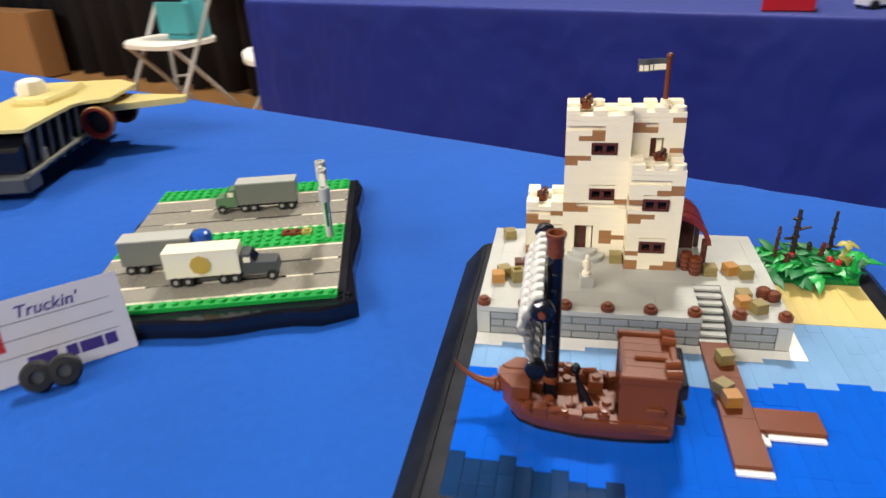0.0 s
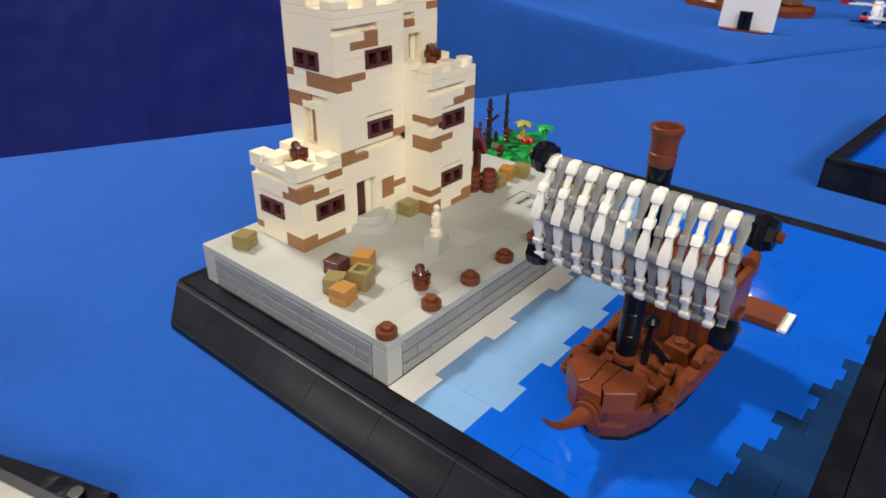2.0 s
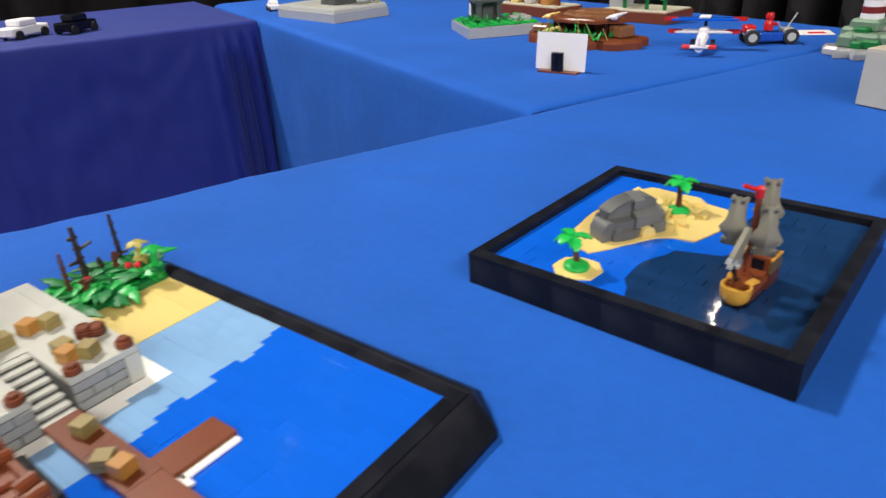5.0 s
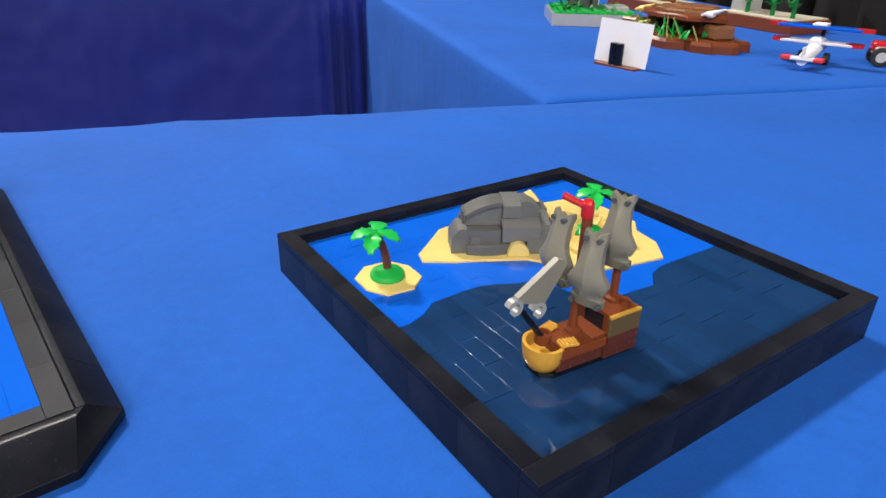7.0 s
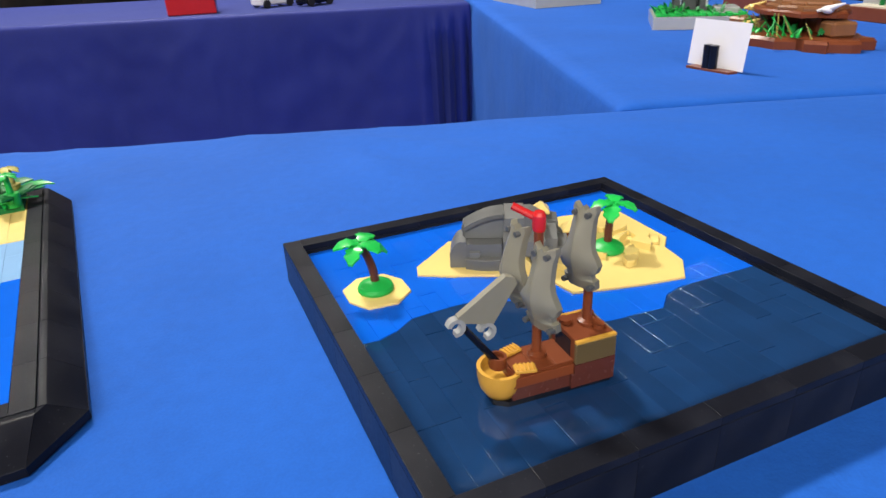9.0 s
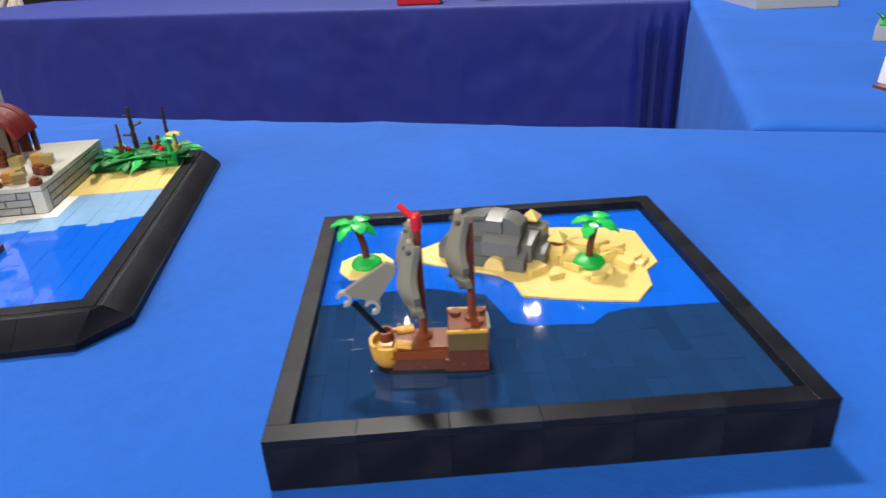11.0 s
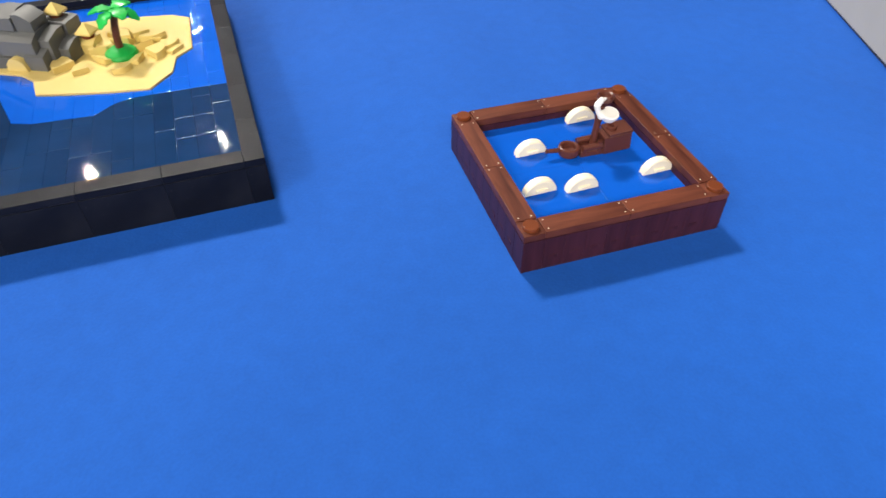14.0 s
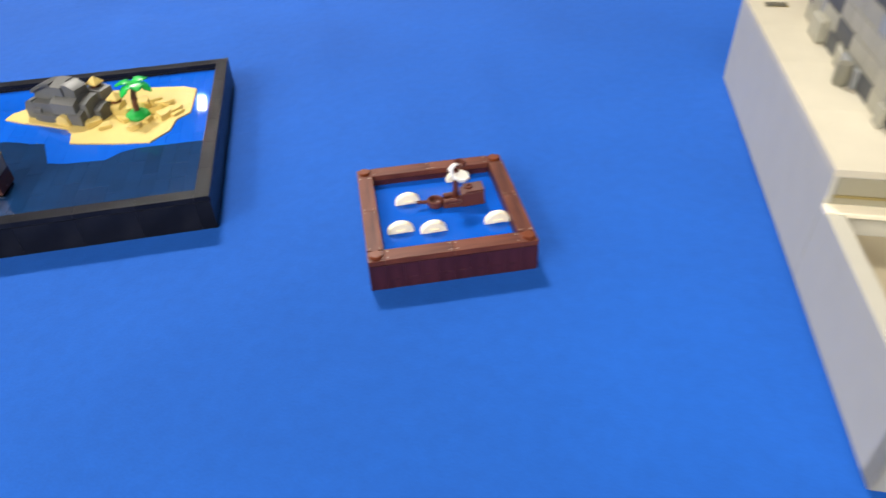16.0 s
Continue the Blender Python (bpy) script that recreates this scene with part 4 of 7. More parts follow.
for x, y, h, lean, r, mat, arms in ((25.5, 13.2, 6.9, 0.0, 0.27, M_STEM, ((0.45, -0.8, 0.1), (0.62, 0.9, 0.35), (0.8, -0.4, 0.2))), (28.5, 13.6, 6.7, 0.0, 0.2, M_STEM, ((0.3, 0.5, 0.05),)), (24.1, 13.1, 5.4, 0.05, 0.17, M_TRUNK, ((0.3, 0.35, 0.2),)),
                                    (27.6, 12.9, 4.1, 0.15, 0.22, M_TRUNK, ((0.7, 0.45, 0.3),)), (26.9, 13.4, 3.9, -0.1, 0.2, M_STEM, ()), (24.6, 11.4, 3.7, 0.0, 0.24, M_TRUNK, ((0.8, -0.4, 0.3), (0.75, 0.4, 0.25)))):
    bm = bmesh.new()
    rod(bm, (x, y, 2), (x + lean, y, h), r, 10, r * 0.62)
    for f, dx, dz in arms:
        z = 2 + f * (h - 2)
        rod(bm, (x + lean * f, y, z), (x + dx, y - 0.15, z + dz), r * 0.55, 8, r * 0.4)
        ball(bm, (x + dx, y - 0.15, z + dz), r * 0.55, 8)
    for q in range(1, 6):
        f = q / 6
        lathe(bm, [(r * 0.8, -0.12), (r * (1.45 - 0.5 * f), -0.06), (r * (1.45 - 0.5 * f), 0.06), (r * 0.8, 0.12)], 10, (x + lean * f, y, 2 + (h - 2) * f))
    part("bare_stem", bm, mat, jung, "dark knobbed bare stem")
for x, y, z in ((27.8, 11.25, 3.35), (28.4, 11.0, 3.2), (25.1, 12.0, 3.2)):
    bm = bmesh.new()
    ball(bm, (x, y, z), 0.28, 12)
    part("fruit", bm, M_RED, jung, "small red fruit")


# ---- sailing ship beside the quay ----
ship = thing("toy_galleon", 7.6, -8.5, WATER, -1, "reddish-brown brick-built sailing ship with a striped grey-and-white sail", "ship")


def hull_rows():
    # station, half width at the water, half width at the rail, height of the rail
    return [(-4.75, 0.2, 0.6, 2.05), (-4.3, 0.6, 1.2, 2.05), (-3.8, 1.0, 1.6, 2.0), (-2.5, 1.5, 2.15, 1.85), (0.0, 1.9, 2.4, 1.7), (2.0, 1.95, 2.5, 1.75), (4.0, 1.8, 2.4, 1.95), (5.2, 1.6, 2.2, 2.3)]


bm = bmesh.new()
rings = []
for x, w, r, h in hull_rows():
    pr = [(-r, h), (-r - 0.02, h * 0.72), (-(w + r) / 2, h * 0.4), (-w, 0.0), (w, 0.0), ((w + r) / 2, h * 0.4), (r + 0.02, h * 0.72), (r, h)]
    rake = 0.5 * max(0.0, (-3.4 - x) / 1.4)
    ring = [bm.verts.new((x + rake * max(0.0, 1 - z / h), y, z)) for y, z in pr]
    inner = [bm.verts.new((x, y, z)) for y, z in ((r - 0.28, h), (r - 0.3, 1.0), (-r + 0.3, 1.0), (-r + 0.28, h))]
    rings.append(ring + inner)
for a, b in zip(rings, rings[1:]):
    for k in range(len(a)):
        j = (k + 1) % len(a)
        bm.faces.new((a[k], a[j], b[j], b[k]))
bm.faces.new(rings[0][::-1])
bm.faces.new(rings[-1])
part("hull", bm, M_BROWN, ship, "reddish-brown curved hull")
bm = bmesh.new()
side = [(x + (0.5 * max(0.0, (-3.4 - x) / 1.4)), w + 0.11) for x, w, r, h in hull_rows()]
prism(bm, [(x, -w) for x, w in side] + [(x, w) for x, w in side[::-1]], 0.0, 0.34, 0.0)
part("keel", bm, M_BLACK, ship, "black strip along the waterline")
for k in range(5):
    piece("deck_plank", (1.5, 3.2, 0.14), M_BROWN, ship, (-3.6 + 1.55 * k, -1.6, 1.0), b=0.02)
# forecastle blocks and bowsprit
for outline, z0, z1 in (([(-3.05, 0.5), (-3.05, 1.62), (-4.15, 1.66), (-4.95, 0.72), (-4.55, 0.42)], 1.95, 2.92), ([(-3.05, -0.2), (-4.55, -0.12), (-4.95, -0.42), (-4.15, -1.36), (-3.05, -1.32)], 1.95, 2.9),
                        ([(-3.0, 0.47), (-4.55, 0.4), (-5.08, 0.66), (-5.14, 0.15), (-5.08, -0.36), (-4.55, -0.1), (-3.0, -0.17)], 1.75, 2.86),
                        ([(-3.3, 0.3), (-3.3, 1.5), (-4.1, 1.5), (-4.8, 0.6), (-4.8, 0.3)], 1.0, 1.93), ([(-3.3, 0.0), (-4.8, 0.0), (-4.8, -0.3), (-4.1, -1.2), (-3.3, -1.2)], 1.0, 1.93)):
    bm = bmesh.new()
    prism(bm, outline[::-1], z0, z1, 0.05)
    part("bow_block", bm, M_BROWN, ship)
bm = bmesh.new()
pts = [(-4.7, 1.9, 0.46), (-5.4, 1.92, 0.38), (-6.0, 1.95, 0.27), (-6.6, 2.1, 0.2), (-7.1, 2.35, 0.16), (-7.55, 2.72, 0.11), (-7.95, 3.2, 0.06)]
rings = [[bm.verts.new((x + 0.35 * rr * math.cos(a), 0.4 * max(0.0, (-5.0 - x) / 3) + rr * math.sin(a), z + 0.94 * rr * math.cos(a))) for a in (2 * math.pi * k / 12 for k in range(12))] for x, z, rr in pts]
for p, q in zip(rings, rings[1:]):
    for k in range(12):
        bm.faces.new((p[k], p[(k + 1) % 12], q[(k + 1) % 12], q[k])).smooth = True
bm.faces.new(rings[0])
bm.faces.new(rings[-1])
sprit = part("bowsprit", bm, M_BROWN, ship, "horn-shaped bowsprit curving upwards")
for x, r in ((-5.1, 0.56), (-5.36, 0.52)):
    bm = bmesh.new()
    lathe(bm, [(r, -0.08), (r, 0.08)], 14, (x, 0.03, 1.92), Matrix.Rotation(radians(90), 3, "Y"))
    part("ring", bm, M_BROWN, sprit)
# bulwark fittings along the rails
random.seed(33)
for k in range(8):
    for sy in (-1, 1):
        x = -3.1 + 0.72 * k + random.uniform(-0.12, 0.12)
        top = random.choice((1.85, 2.0, 2.25))
        bm = bmesh.new()
        if k % 3 == 1:
            v = cbox(bm, x - 0.42, x + 0.42, sy * 2.05 - 0.3, sy * 2.05 + 0.3, 1.5, top, 0.05)
            turn(v, (x, sy * 2.05, 0), "Z", random.uniform(-12, 12))
        elif k % 3 == 2:
            rod(bm, (x - 0.45, sy * 2.05, top - 0.1), (x + 0.45, sy * 2.0, top + 0.05), 0.22, 10)
        else:
            lathe(bm, [(0.34, 0), (0.36, 0.1), (0.36, 0.3), (0.24, 0.32), (0.24, 0.5), (0.1, 0.52)], 10, (x, sy * 2.06, top - 0.4))
        part("bulwark_stud", bm, M_BROWN, ship)
for x, y, w, d, h in ((-2.7, 0.9, 0.9, 0.9, 0.75), (-2.9, -0.8, 0.9, 0.8, 0.6), (-0.9, 1.2, 1.4, 0.7, 0.7), (-0.6, -1.2, 1.6, 0.6, 0.55), (0.9, 1.2, 0.9, 0.9, 1.0), (1.5, -0.9, 0.9, 1.2, 0.8), (-1.9, -1.2, 0.8, 0.6, 0.9)):
    bm = bmesh.new()
    v = cbox(bm, x - w / 2, x + w / 2, y - d / 2, y + d / 2, 1.1, 1.1 + h, 0.06)
    turn(v, (x, y, 0), "Z", random.uniform(-18, 18))
    lathe(bm, [(0.28, 1.1 + h), (0.28, 1.28 + h), (0.25, 1.3 + h)], 12, (x, y, 0))
    part("deck_block", bm, M_BROWN, ship)
for x, y in ((1.2, 0.5), (0.8, -0.5), (-1.6, 0.9), (-2.4, -0.6), (0.2, 1.0)):
    bm = bmesh.new()
    lathe(bm, [(0.3, 1.12), (0.3, 1.34), (0.26, 1.36)], 12, (x, y, 0))
    part("deck_stud", bm, M_BROWN, ship)
# stern castle
bm = bmesh.new()
cbox(bm, 2.15, 5.0, -1.92, 1.92, 3.9, 4.76, 0.03)
castle_aft = part("stern_castle", bm, M_BROWN, ship, "tall reddish-brown stern castle with a raised deck")
for x0, x1, y0, y1, z1 in ((2.1, 5.2, -2.3, -1.9, 4.5), (2.1, 5.2, 1.9, 2.3, 4.5), (4.8, 5.2, -1.9, 1.9, 4.5), (2.3, 2.5, -1.9, 1.9, 3.9)):
    bm = bmesh.new()
    cbox(bm, x0, x1, y0, y1, 1.0, z1, 0.05)
    part("castle_wall", bm, M_BROWN, castle_aft)
for x0, x1, y0, y1 in ((2.0, 5.3, -2.42, -2.0), (2.0, 5.3, 2.0, 2.42), (4.9, 5.3, -2.0, 2.0)):
    bm = bmesh.new()
    cbox(bm, x0, x1, y0, y1, 4.5, 5.1, 0.08)
    part("rail", bm, M_BROWN, castle_aft)
for x, y in ((4.9, -2.1), (4.9, -1.2), (4.9, 1.2), (4.9, 2.1)):
    bm = bmesh.new()
    rod(bm, (x - 0.4, y, 5.2), (x + 0.4, y, 5.2 + 0.1 * math.sin(7 * x + y)), 0.3, 10)
    part("rail_top", bm, M_BROWN, castle_aft)
for y in (-1.8, -1.03, -0.26, 0.51, 1.28):
    piece("deck_board", (2.6, 0.74, 0.1), M_BROWN, castle_aft, (2.3, y, 4.78), b=0.02)
bm = bmesh.new()
rod(bm, (2.9, -0.3, 4.98), (4.7, -0.3, 4.98), 0.14)
part("spar", bm, M_BROWN, castle_aft)
for x0, x1, z0, z1 in ((3.6, 4.6, 2.6, 3.0), (3.2, 4.9, 1.5, 1.8)):
    bm = bmesh.new()
    cbox(bm, x0, x1, -2.5, -2.28, z0, z1, 0.05)
    part("wale", bm, M_BROWN, castle_aft)
bm = bmesh.new()
cbox(bm, 5.18, 5.9, -1.8, 1.8, 1.4, 2.2, 0.1)
cbox(bm, 5.18, 5.8, -1.9, 1.9, 3.3, 4.4, 0.1)
cbox(bm, 5.18, 5.80, -0.15, 0.15, 0.1, 2.2, 0.03)
part("stern_gallery", bm, M_BLACK, castle_aft)
for y in (-0.9, 0.0, 0.9):
    bm = bmesh.new()
    cbox(bm, 5.16, 5.26, y - 0.3, y + 0.3, 2.25, 3.1, 0.02)
    part("stern_window", bm, M_BLACK, castle_aft)
for y in (-1.1, -0.3, 0.5, 1.2):
    bm = bmesh.new()
    cbox(bm, 2.18, 2.32, y - 0.22, y + 0.22, 1.1, 3.0, 0.02)
    part("cabin_door", bm, M_DKBROWN, castle_aft)
# mast
bm = bmesh.new()
lathe(bm, [(0.46, 1.0), (0.46, 2.35)], 18, (-1.85, 0.25, 0))
lathe(bm, [row for k in range(8) for row in ((0.435, 2.8 + 1.032 * k), (0.455, 2.83 + 1.032 * k), (0.455, 3.80 + 1.032 * k), (0.435, 3.83 + 1.032 * k))], 18, (-1.85, 0.25, 0))
mast = part("mast", bm, M_BLACK, ship, "thick black mast")
bm = bmesh.new()
lathe(bm, [(0.47, 2.35), (0.49, 2.4), (0.49, 2.76), (0.47, 2.8)], 18, (-1.85, 0.25, 0))
part("collar", bm, M_BROWN, mast)
bm = bmesh.new()
lathe(bm, [(0.46, 11.05), (0.49, 11.1), (0.49, 11.48), (0.45, 11.52), (0.46, 11.62), (0.49, 12.0), (0.55, 12.24), (0.59, 12.3), (0.59, 12.44), (0.56, 12.47), (0.44, 12.47), (0.38, 12.1), (0.3, 12.05)], 22, (-1.85, 0.25, 0))
nest = part("crow_nest", bm, M_BROWN, mast, "reddish-brown flared lookout barrel")
bm = bmesh.new()
for k in range(4):
    turn(cbox(bm, -1.85 + 0.38, -1.85 + 0.5, 0.19, 0.31, 12.2, 12.46, 0.02), (-1.85, 0.25, 0), "Z", 45 + 90 * k)
part("rim_lug", bm, M_BROWN, nest)
# second short post and grapple
bm = bmesh.new()
rod(bm, (0.1, 0.1, 1.0), (-0.4, -0.1, 3.6), 0.2, 10, 0.12)
rod(bm, (-0.2, 0.0, 2.6), (0.7, -0.7, 1.2), 0.18, 10)
lathe(bm, [(0.3, 3.5), (0.34, 3.7), (0.2, 3.95)], 10, (-0.4, -0.1, 0))
part("windlass", bm, M_BLACK, ship, "black bent windlass amidships")
# yards and sail, set square to the hull
rig = part("yard", (lambda b: (rod(b, (-2.35, -3.4, 9.88), (-2.65, 4.3, 10.42), 0.16, 12), b)[1])(bmesh.new()), M_BLACK, ship, "black upper yard")
for x, y, z in ((-2.3, -3.72, 9.85), (-2.65, 4.5, 10.45)):
    bm = bmesh.new()
    m = Matrix.Rotation(radians(90), 3, "X")
    lathe(bm, [(0.3, -0.4), (0.56, -0.36), (0.62, -0.14), (0.66, -0.1), (0.66, 0.12), (0.6, 0.16), (0.54, 0.38), (0.3, 0.42)], 8, (x, y, z), m)
    cap = part("yard_end", bm, M_BLACK, rig)
    bm = bmesh.new()
    rod(bm, (x, y + (-0.62 if y < 0 else 0.62), z), (x, y, z), 0.19)
    part("pin", bm, M_BROWN, cap)
low = part("lower_yard", (lambda b: (rod(b, (-2.45, -3.3, 5.9), (-2.6, 4.1, 6.45), 0.13, 12), b)[1])(bmesh.new()), M_BLACK, ship, "black lower yard")
for x, y, z in ((-2.6, -3.4, 5.85), (-2.75, 4.3, 6.4)):
    bm = bmesh.new()
    lathe(bm, [(0.3, -0.4), (0.56, -0.34), (0.62, -0.1), (0.62, 0.14), (0.54, 0.34), (0.3, 0.4)], 8, (x, y, z), Matrix.Rotation(radians(90), 3, "X"))
    part("yard_end", bm, M_BLACK, low)
bm = bmesh.new()
turn(cbox(bm, -2.65, -2.55, -3.2, 4.0, 9.95, 10.15, 0.02), (-2.6, 0.2, 0), "Z", 1.5)
sail = part("sail", bm, M_DKGREY, rig, "striped sail of grey and white moulded strips")


def strip_mesh(mat, white):
    """One strip of the sail: two jointed links, bellied towards the bow."""
    bm = bmesh.new()

    def at(t):
        # t from the top (0) to the foot (1): forward over the upper link, back over the lower
        if t < 0.54:
            return Vector((-0.2 - 1.0 * math.sin(math.pi / 2 * t / 0.54) ** 0.9, 0, -4.4 * t))
        q = (t - 0.54) / 0.46
        return Vector((-0.84 + 0.46 * q * q - 0.1 * math.sin(math.pi * q), 0, -4.4 * t))
    # along a link: place, half width, half depth; the grey links hang the other way up
    bone = ((0.0, 0.17, 0.16), (0.015, 0.21, 0.22), (0.04, 0.228, 0.26), (0.14, 0.228, 0.26), (0.17, 0.21, 0.22), (0.2, 0.13, 0.14), (0.40, 0.118, 0.13), (0.405, 0.17, 0.19), (0.42, 0.19, 0.22), (0.52, 0.19, 0.22),
            (0.535, 0.17, 0.19), (0.54, 0.125, 0.13), (0.6, 0.13, 0.13), (0.74, 0.19, 0.17), (0.86, 0.226, 0.2), (0.965, 0.226, 0.2), (0.985, 0.19, 0.15))
    turned = [(1 - q, w, d) for q, w, d in bone[::-1]]
    drop = 0.0 if white else 0.05
    rows = [(0.53 * q, w, d) for q, w, d in (bone if white else turned)] + [(0.55 + 0.45 * (q + (drop if 0.3 < q < 0.8 else 0.0)), w, d) for q, w, d in turned]
    prev = None
    for t, w, d in rows:
        c = at(t)
        if not white:
            c.x += 0.09
        ring = [bm.verts.new(c + Vector((d * math.copysign(abs(math.cos(a)) ** 0.48, math.cos(a)), w * math.copysign(abs(math.sin(a)) ** 0.48, math.sin(a)), 0))) for a in (2 * math.pi * (k + 0.5) / 12 for k in range(12))]
        if prev:
            for k in range(12):
                bm.faces.new((prev[k], prev[(k + 1) % 12], ring[(k + 1) % 12], ring[k])).smooth = True
        else:
            bm.faces.new(ring)
        prev = ring
    bm.faces.new(prev)
    return finish(bm, "strip", mat, S, 38)


M_SAILW, M_SAILG = plastic("sail_white_abs", (0.80, 0.78, 0.72), 0.28), plastic("sail_grey_abs", (0.2, 0.205, 0.205), 0.3)
STRIPS = (strip_mesh(M_SAILW, True), strip_mesh(M_SAILG, False))
for k in range(18):
    ob = new("strip", STRIPS[(k + 1) % 2])
    ob.parent = sail
    u = k / 17
    ob.location = Vector((-2.3 - 0.2 * u, -3.2 + 7.2 * u, 10.36 + 0.33 * u)) * S
    ob.rotation_euler = (radians(-1.5 + 3 * u), 0, radians(1.5 + random.uniform(-2.5, 2.5)))


# ---- island display ----
random.seed(41)
IH, IZ, IW = 11.8, 2.2, 1.62
isl = thing("island_display", 54.97, -20.8, 0, -4.7, "square black frame around a tiled sea with a sand island", "display base")
bm = bmesh.new()
cbox(bm, -IH + 0.9, IH - 0.9, -IH + 0.9, IH - 0.9, 0.02, IW - 0.42, 0.02)
part("bed", bm, M_BASE, isl)
for side in range(4):
    for k in range(6):
        a = -IH + k * (2 * IH - 1) / 6
        n = (2 * IH - 1) / 6
        x, y, dx, dy = ((a, -IH, n, 1.0), (IH - 1, a, 1.0, n), (-a - n, IH - 1, n, 1.0), (-IH, -a - n, 1.0, n))[side]
        piece("frame_brick", (dx, dy, IZ - 0.02), M_BASE, isl, (x, y, -0.4), b=0.012)
        piece("frame_tile", (dx, dy, 0.4), M_BASE, isl, (x, y, IZ - 0.4), b=0.02)
EDGE = [(-11, -0.1), (-9.2, -0.2), (-7.95, 0.9), (-5.6, 1.05), (-4.0, 0.95), (-3.1, 0.2), (-1.15, -0.2), (-1.0, -3.0), (0.0, -3.7), (3.7, -4.0), (4.9, -2.8), (6.5, -2.7), (11, -2.8)]


def shore(u):
    for (a, p), (b, q) in zip(EDGE, EDGE[1:]):
        if a <= u <= b:
            return p + (q - p) * (u - a) / (b - a)
    return -3.4


def quad_tile(parent, pts, z0, z1, mat, tilt=0.0):
    cx, cy = sum(p[0] for p in pts) / 4, sum(p[1] for p in pts) / 4
    bm = bmesh.new()
    prism(bm, [(cx + (x - cx) * 0.997 , cy + (y - cy) * 0.997) for x, y in pts], z0, z1, 0.034)
    for v in bm.verts:
        v.co.z += tilt * (v.co.x - cx) if v.co.z > z1 - 0.1 else 0
    me = finish(bm, "tile", mat)
    split = []
    for p in me.polygons:
        p.use_smooth = True
        flat = Vector((p.normal.x, p.normal.y, 0))
        for k in p.loop_indices:
            split.append(p.normal.copy() if abs(p.normal.z) > 0.98 or abs(p.normal.z) < 0.1 else (Vector((0, 0, 1)) if me.vertices[me.loops[k].vertex_index].co.z > max(me.vertices[q].co.z for q in p.vertices) - 0.004 * S else flat.normalized()))
    if "sharp_edge" in me.attributes:
        me.attributes.remove(me.attributes["sharp_edge"])
    me.normals_split_custom_set(split)
    ob = new("tile", me)
    ob.parent = parent


lim = IH - 1.0
nc = 21
for c in range(nc):
    u0, u1 = -lim + 2 * lim * c / nc, -lim + 2 * lim * (c + 1) / nc
    e0, e1 = shore(u0), shore(u1)
    for mat, edge, wall_v in ((M_NAVY, -1, -lim), (M_BLUE, 1, lim)):
        # tiles of even length from the frame inwards; the last one is cut along the shore
        cuts, far = [wall_v], (min(e0, e1) if edge < 0 else max(e0, e1))
        while abs(cuts[-1] - far) > 1.2:
            step = random.choice((2.0, 3.0, 4.0, 4.0, 6.0))
            if abs(cuts[-1] - far) < step + 0.8:
                break
            cuts.append(cuts[-1] - edge * step)
        for k, c0 in enumerate(cuts):
            d0, d1 = (cuts[k + 1], cuts[k + 1]) if k + 1 < len(cuts) else (e0, e1)
            p = [(u0, c0), (u1, c0), (u1, d1), (u0, d0)]
            quad_tile(isl, p if edge < 0 else p[::-1], IW - 0.4, IW + random.uniform(-0.004, 0.004), mat, random.gauss(0, 0.005))
SAND = [(-5.8, 4.9), (-5.5, 5.8), (-4.4, 6.6), (-2.6, 8.0), (0.8, 8.4), (4.4, 8.2), (6.6, 7.8), (8.2, 7.5), (9.3, 6.7), (9.2, 2.2), (8.2, 1.2), (7.9, -0.6), (6.6, -2.2), (4.3, -1.8), (2.2, -1.3), (0.5, -0.8), (0.2, 1.0), (-0.5, 1.9), (-3.0, 3.3), (-4.3, 3.9)]
bm = bmesh.new()
prism(bm, SAND, IW - 0.1, IW + 0.12, 0.03)
sand = part("sand", bm, M_TAN, isl, "flat tan sand with angular edges")
bm = bmesh.new()
prism(bm, [(-8.4 + 1.9 * (1 + 0.12 * ((k * 3) % 4 - 1.5) / 2) * math.cos(k * math.pi / 4 + 0.3), 4.3 + 1.85 * math.sin(k * math.pi / 4 + 0.3)) for k in range(8)], IW - 0.1, IW + 0.12, 0.03)
part("sand_islet", bm, M_TAN, isl, "small eight-sided tan islet")
for x, y, rad, h, r in ((4.3, 4.3, 1.15, 0.5, 200), (3.4, 5.6, 1.1, 0.35, 150), (5.5, 5.3, 1.1, 0.45, 190), (6.9, 4.9, 1.15, 0.42, 230), (7.4, 3.3, 1.1, 0.3, 265), (6.5, 2.2, 1.2, 0.42, 300), (2.5, 1.9, 1.3, 0.4, 120), (3.3, 1.0, 0.95, 0.3, 110), (4.9, 0.9, 0.85, 0.36, 250), (5.9, 4.0, 1.0, 0.6, 20)):
    # quarter discs laid on the sand, their round edge proud
    bm = bmesh.new()
    prism(bm, [(0.0, 0.0)] + [(rad * math.cos(math.pi / 2 * k / 8), rad * math.sin(math.pi / 2 * k / 8)) for k in range(9)], 0, h, 0.03)
    turn(list(bm.verts), (0, 0, 0), "Z", r)
    part("dune", bm, M_TAN, sand, at=(x, y, IW + 0.11))
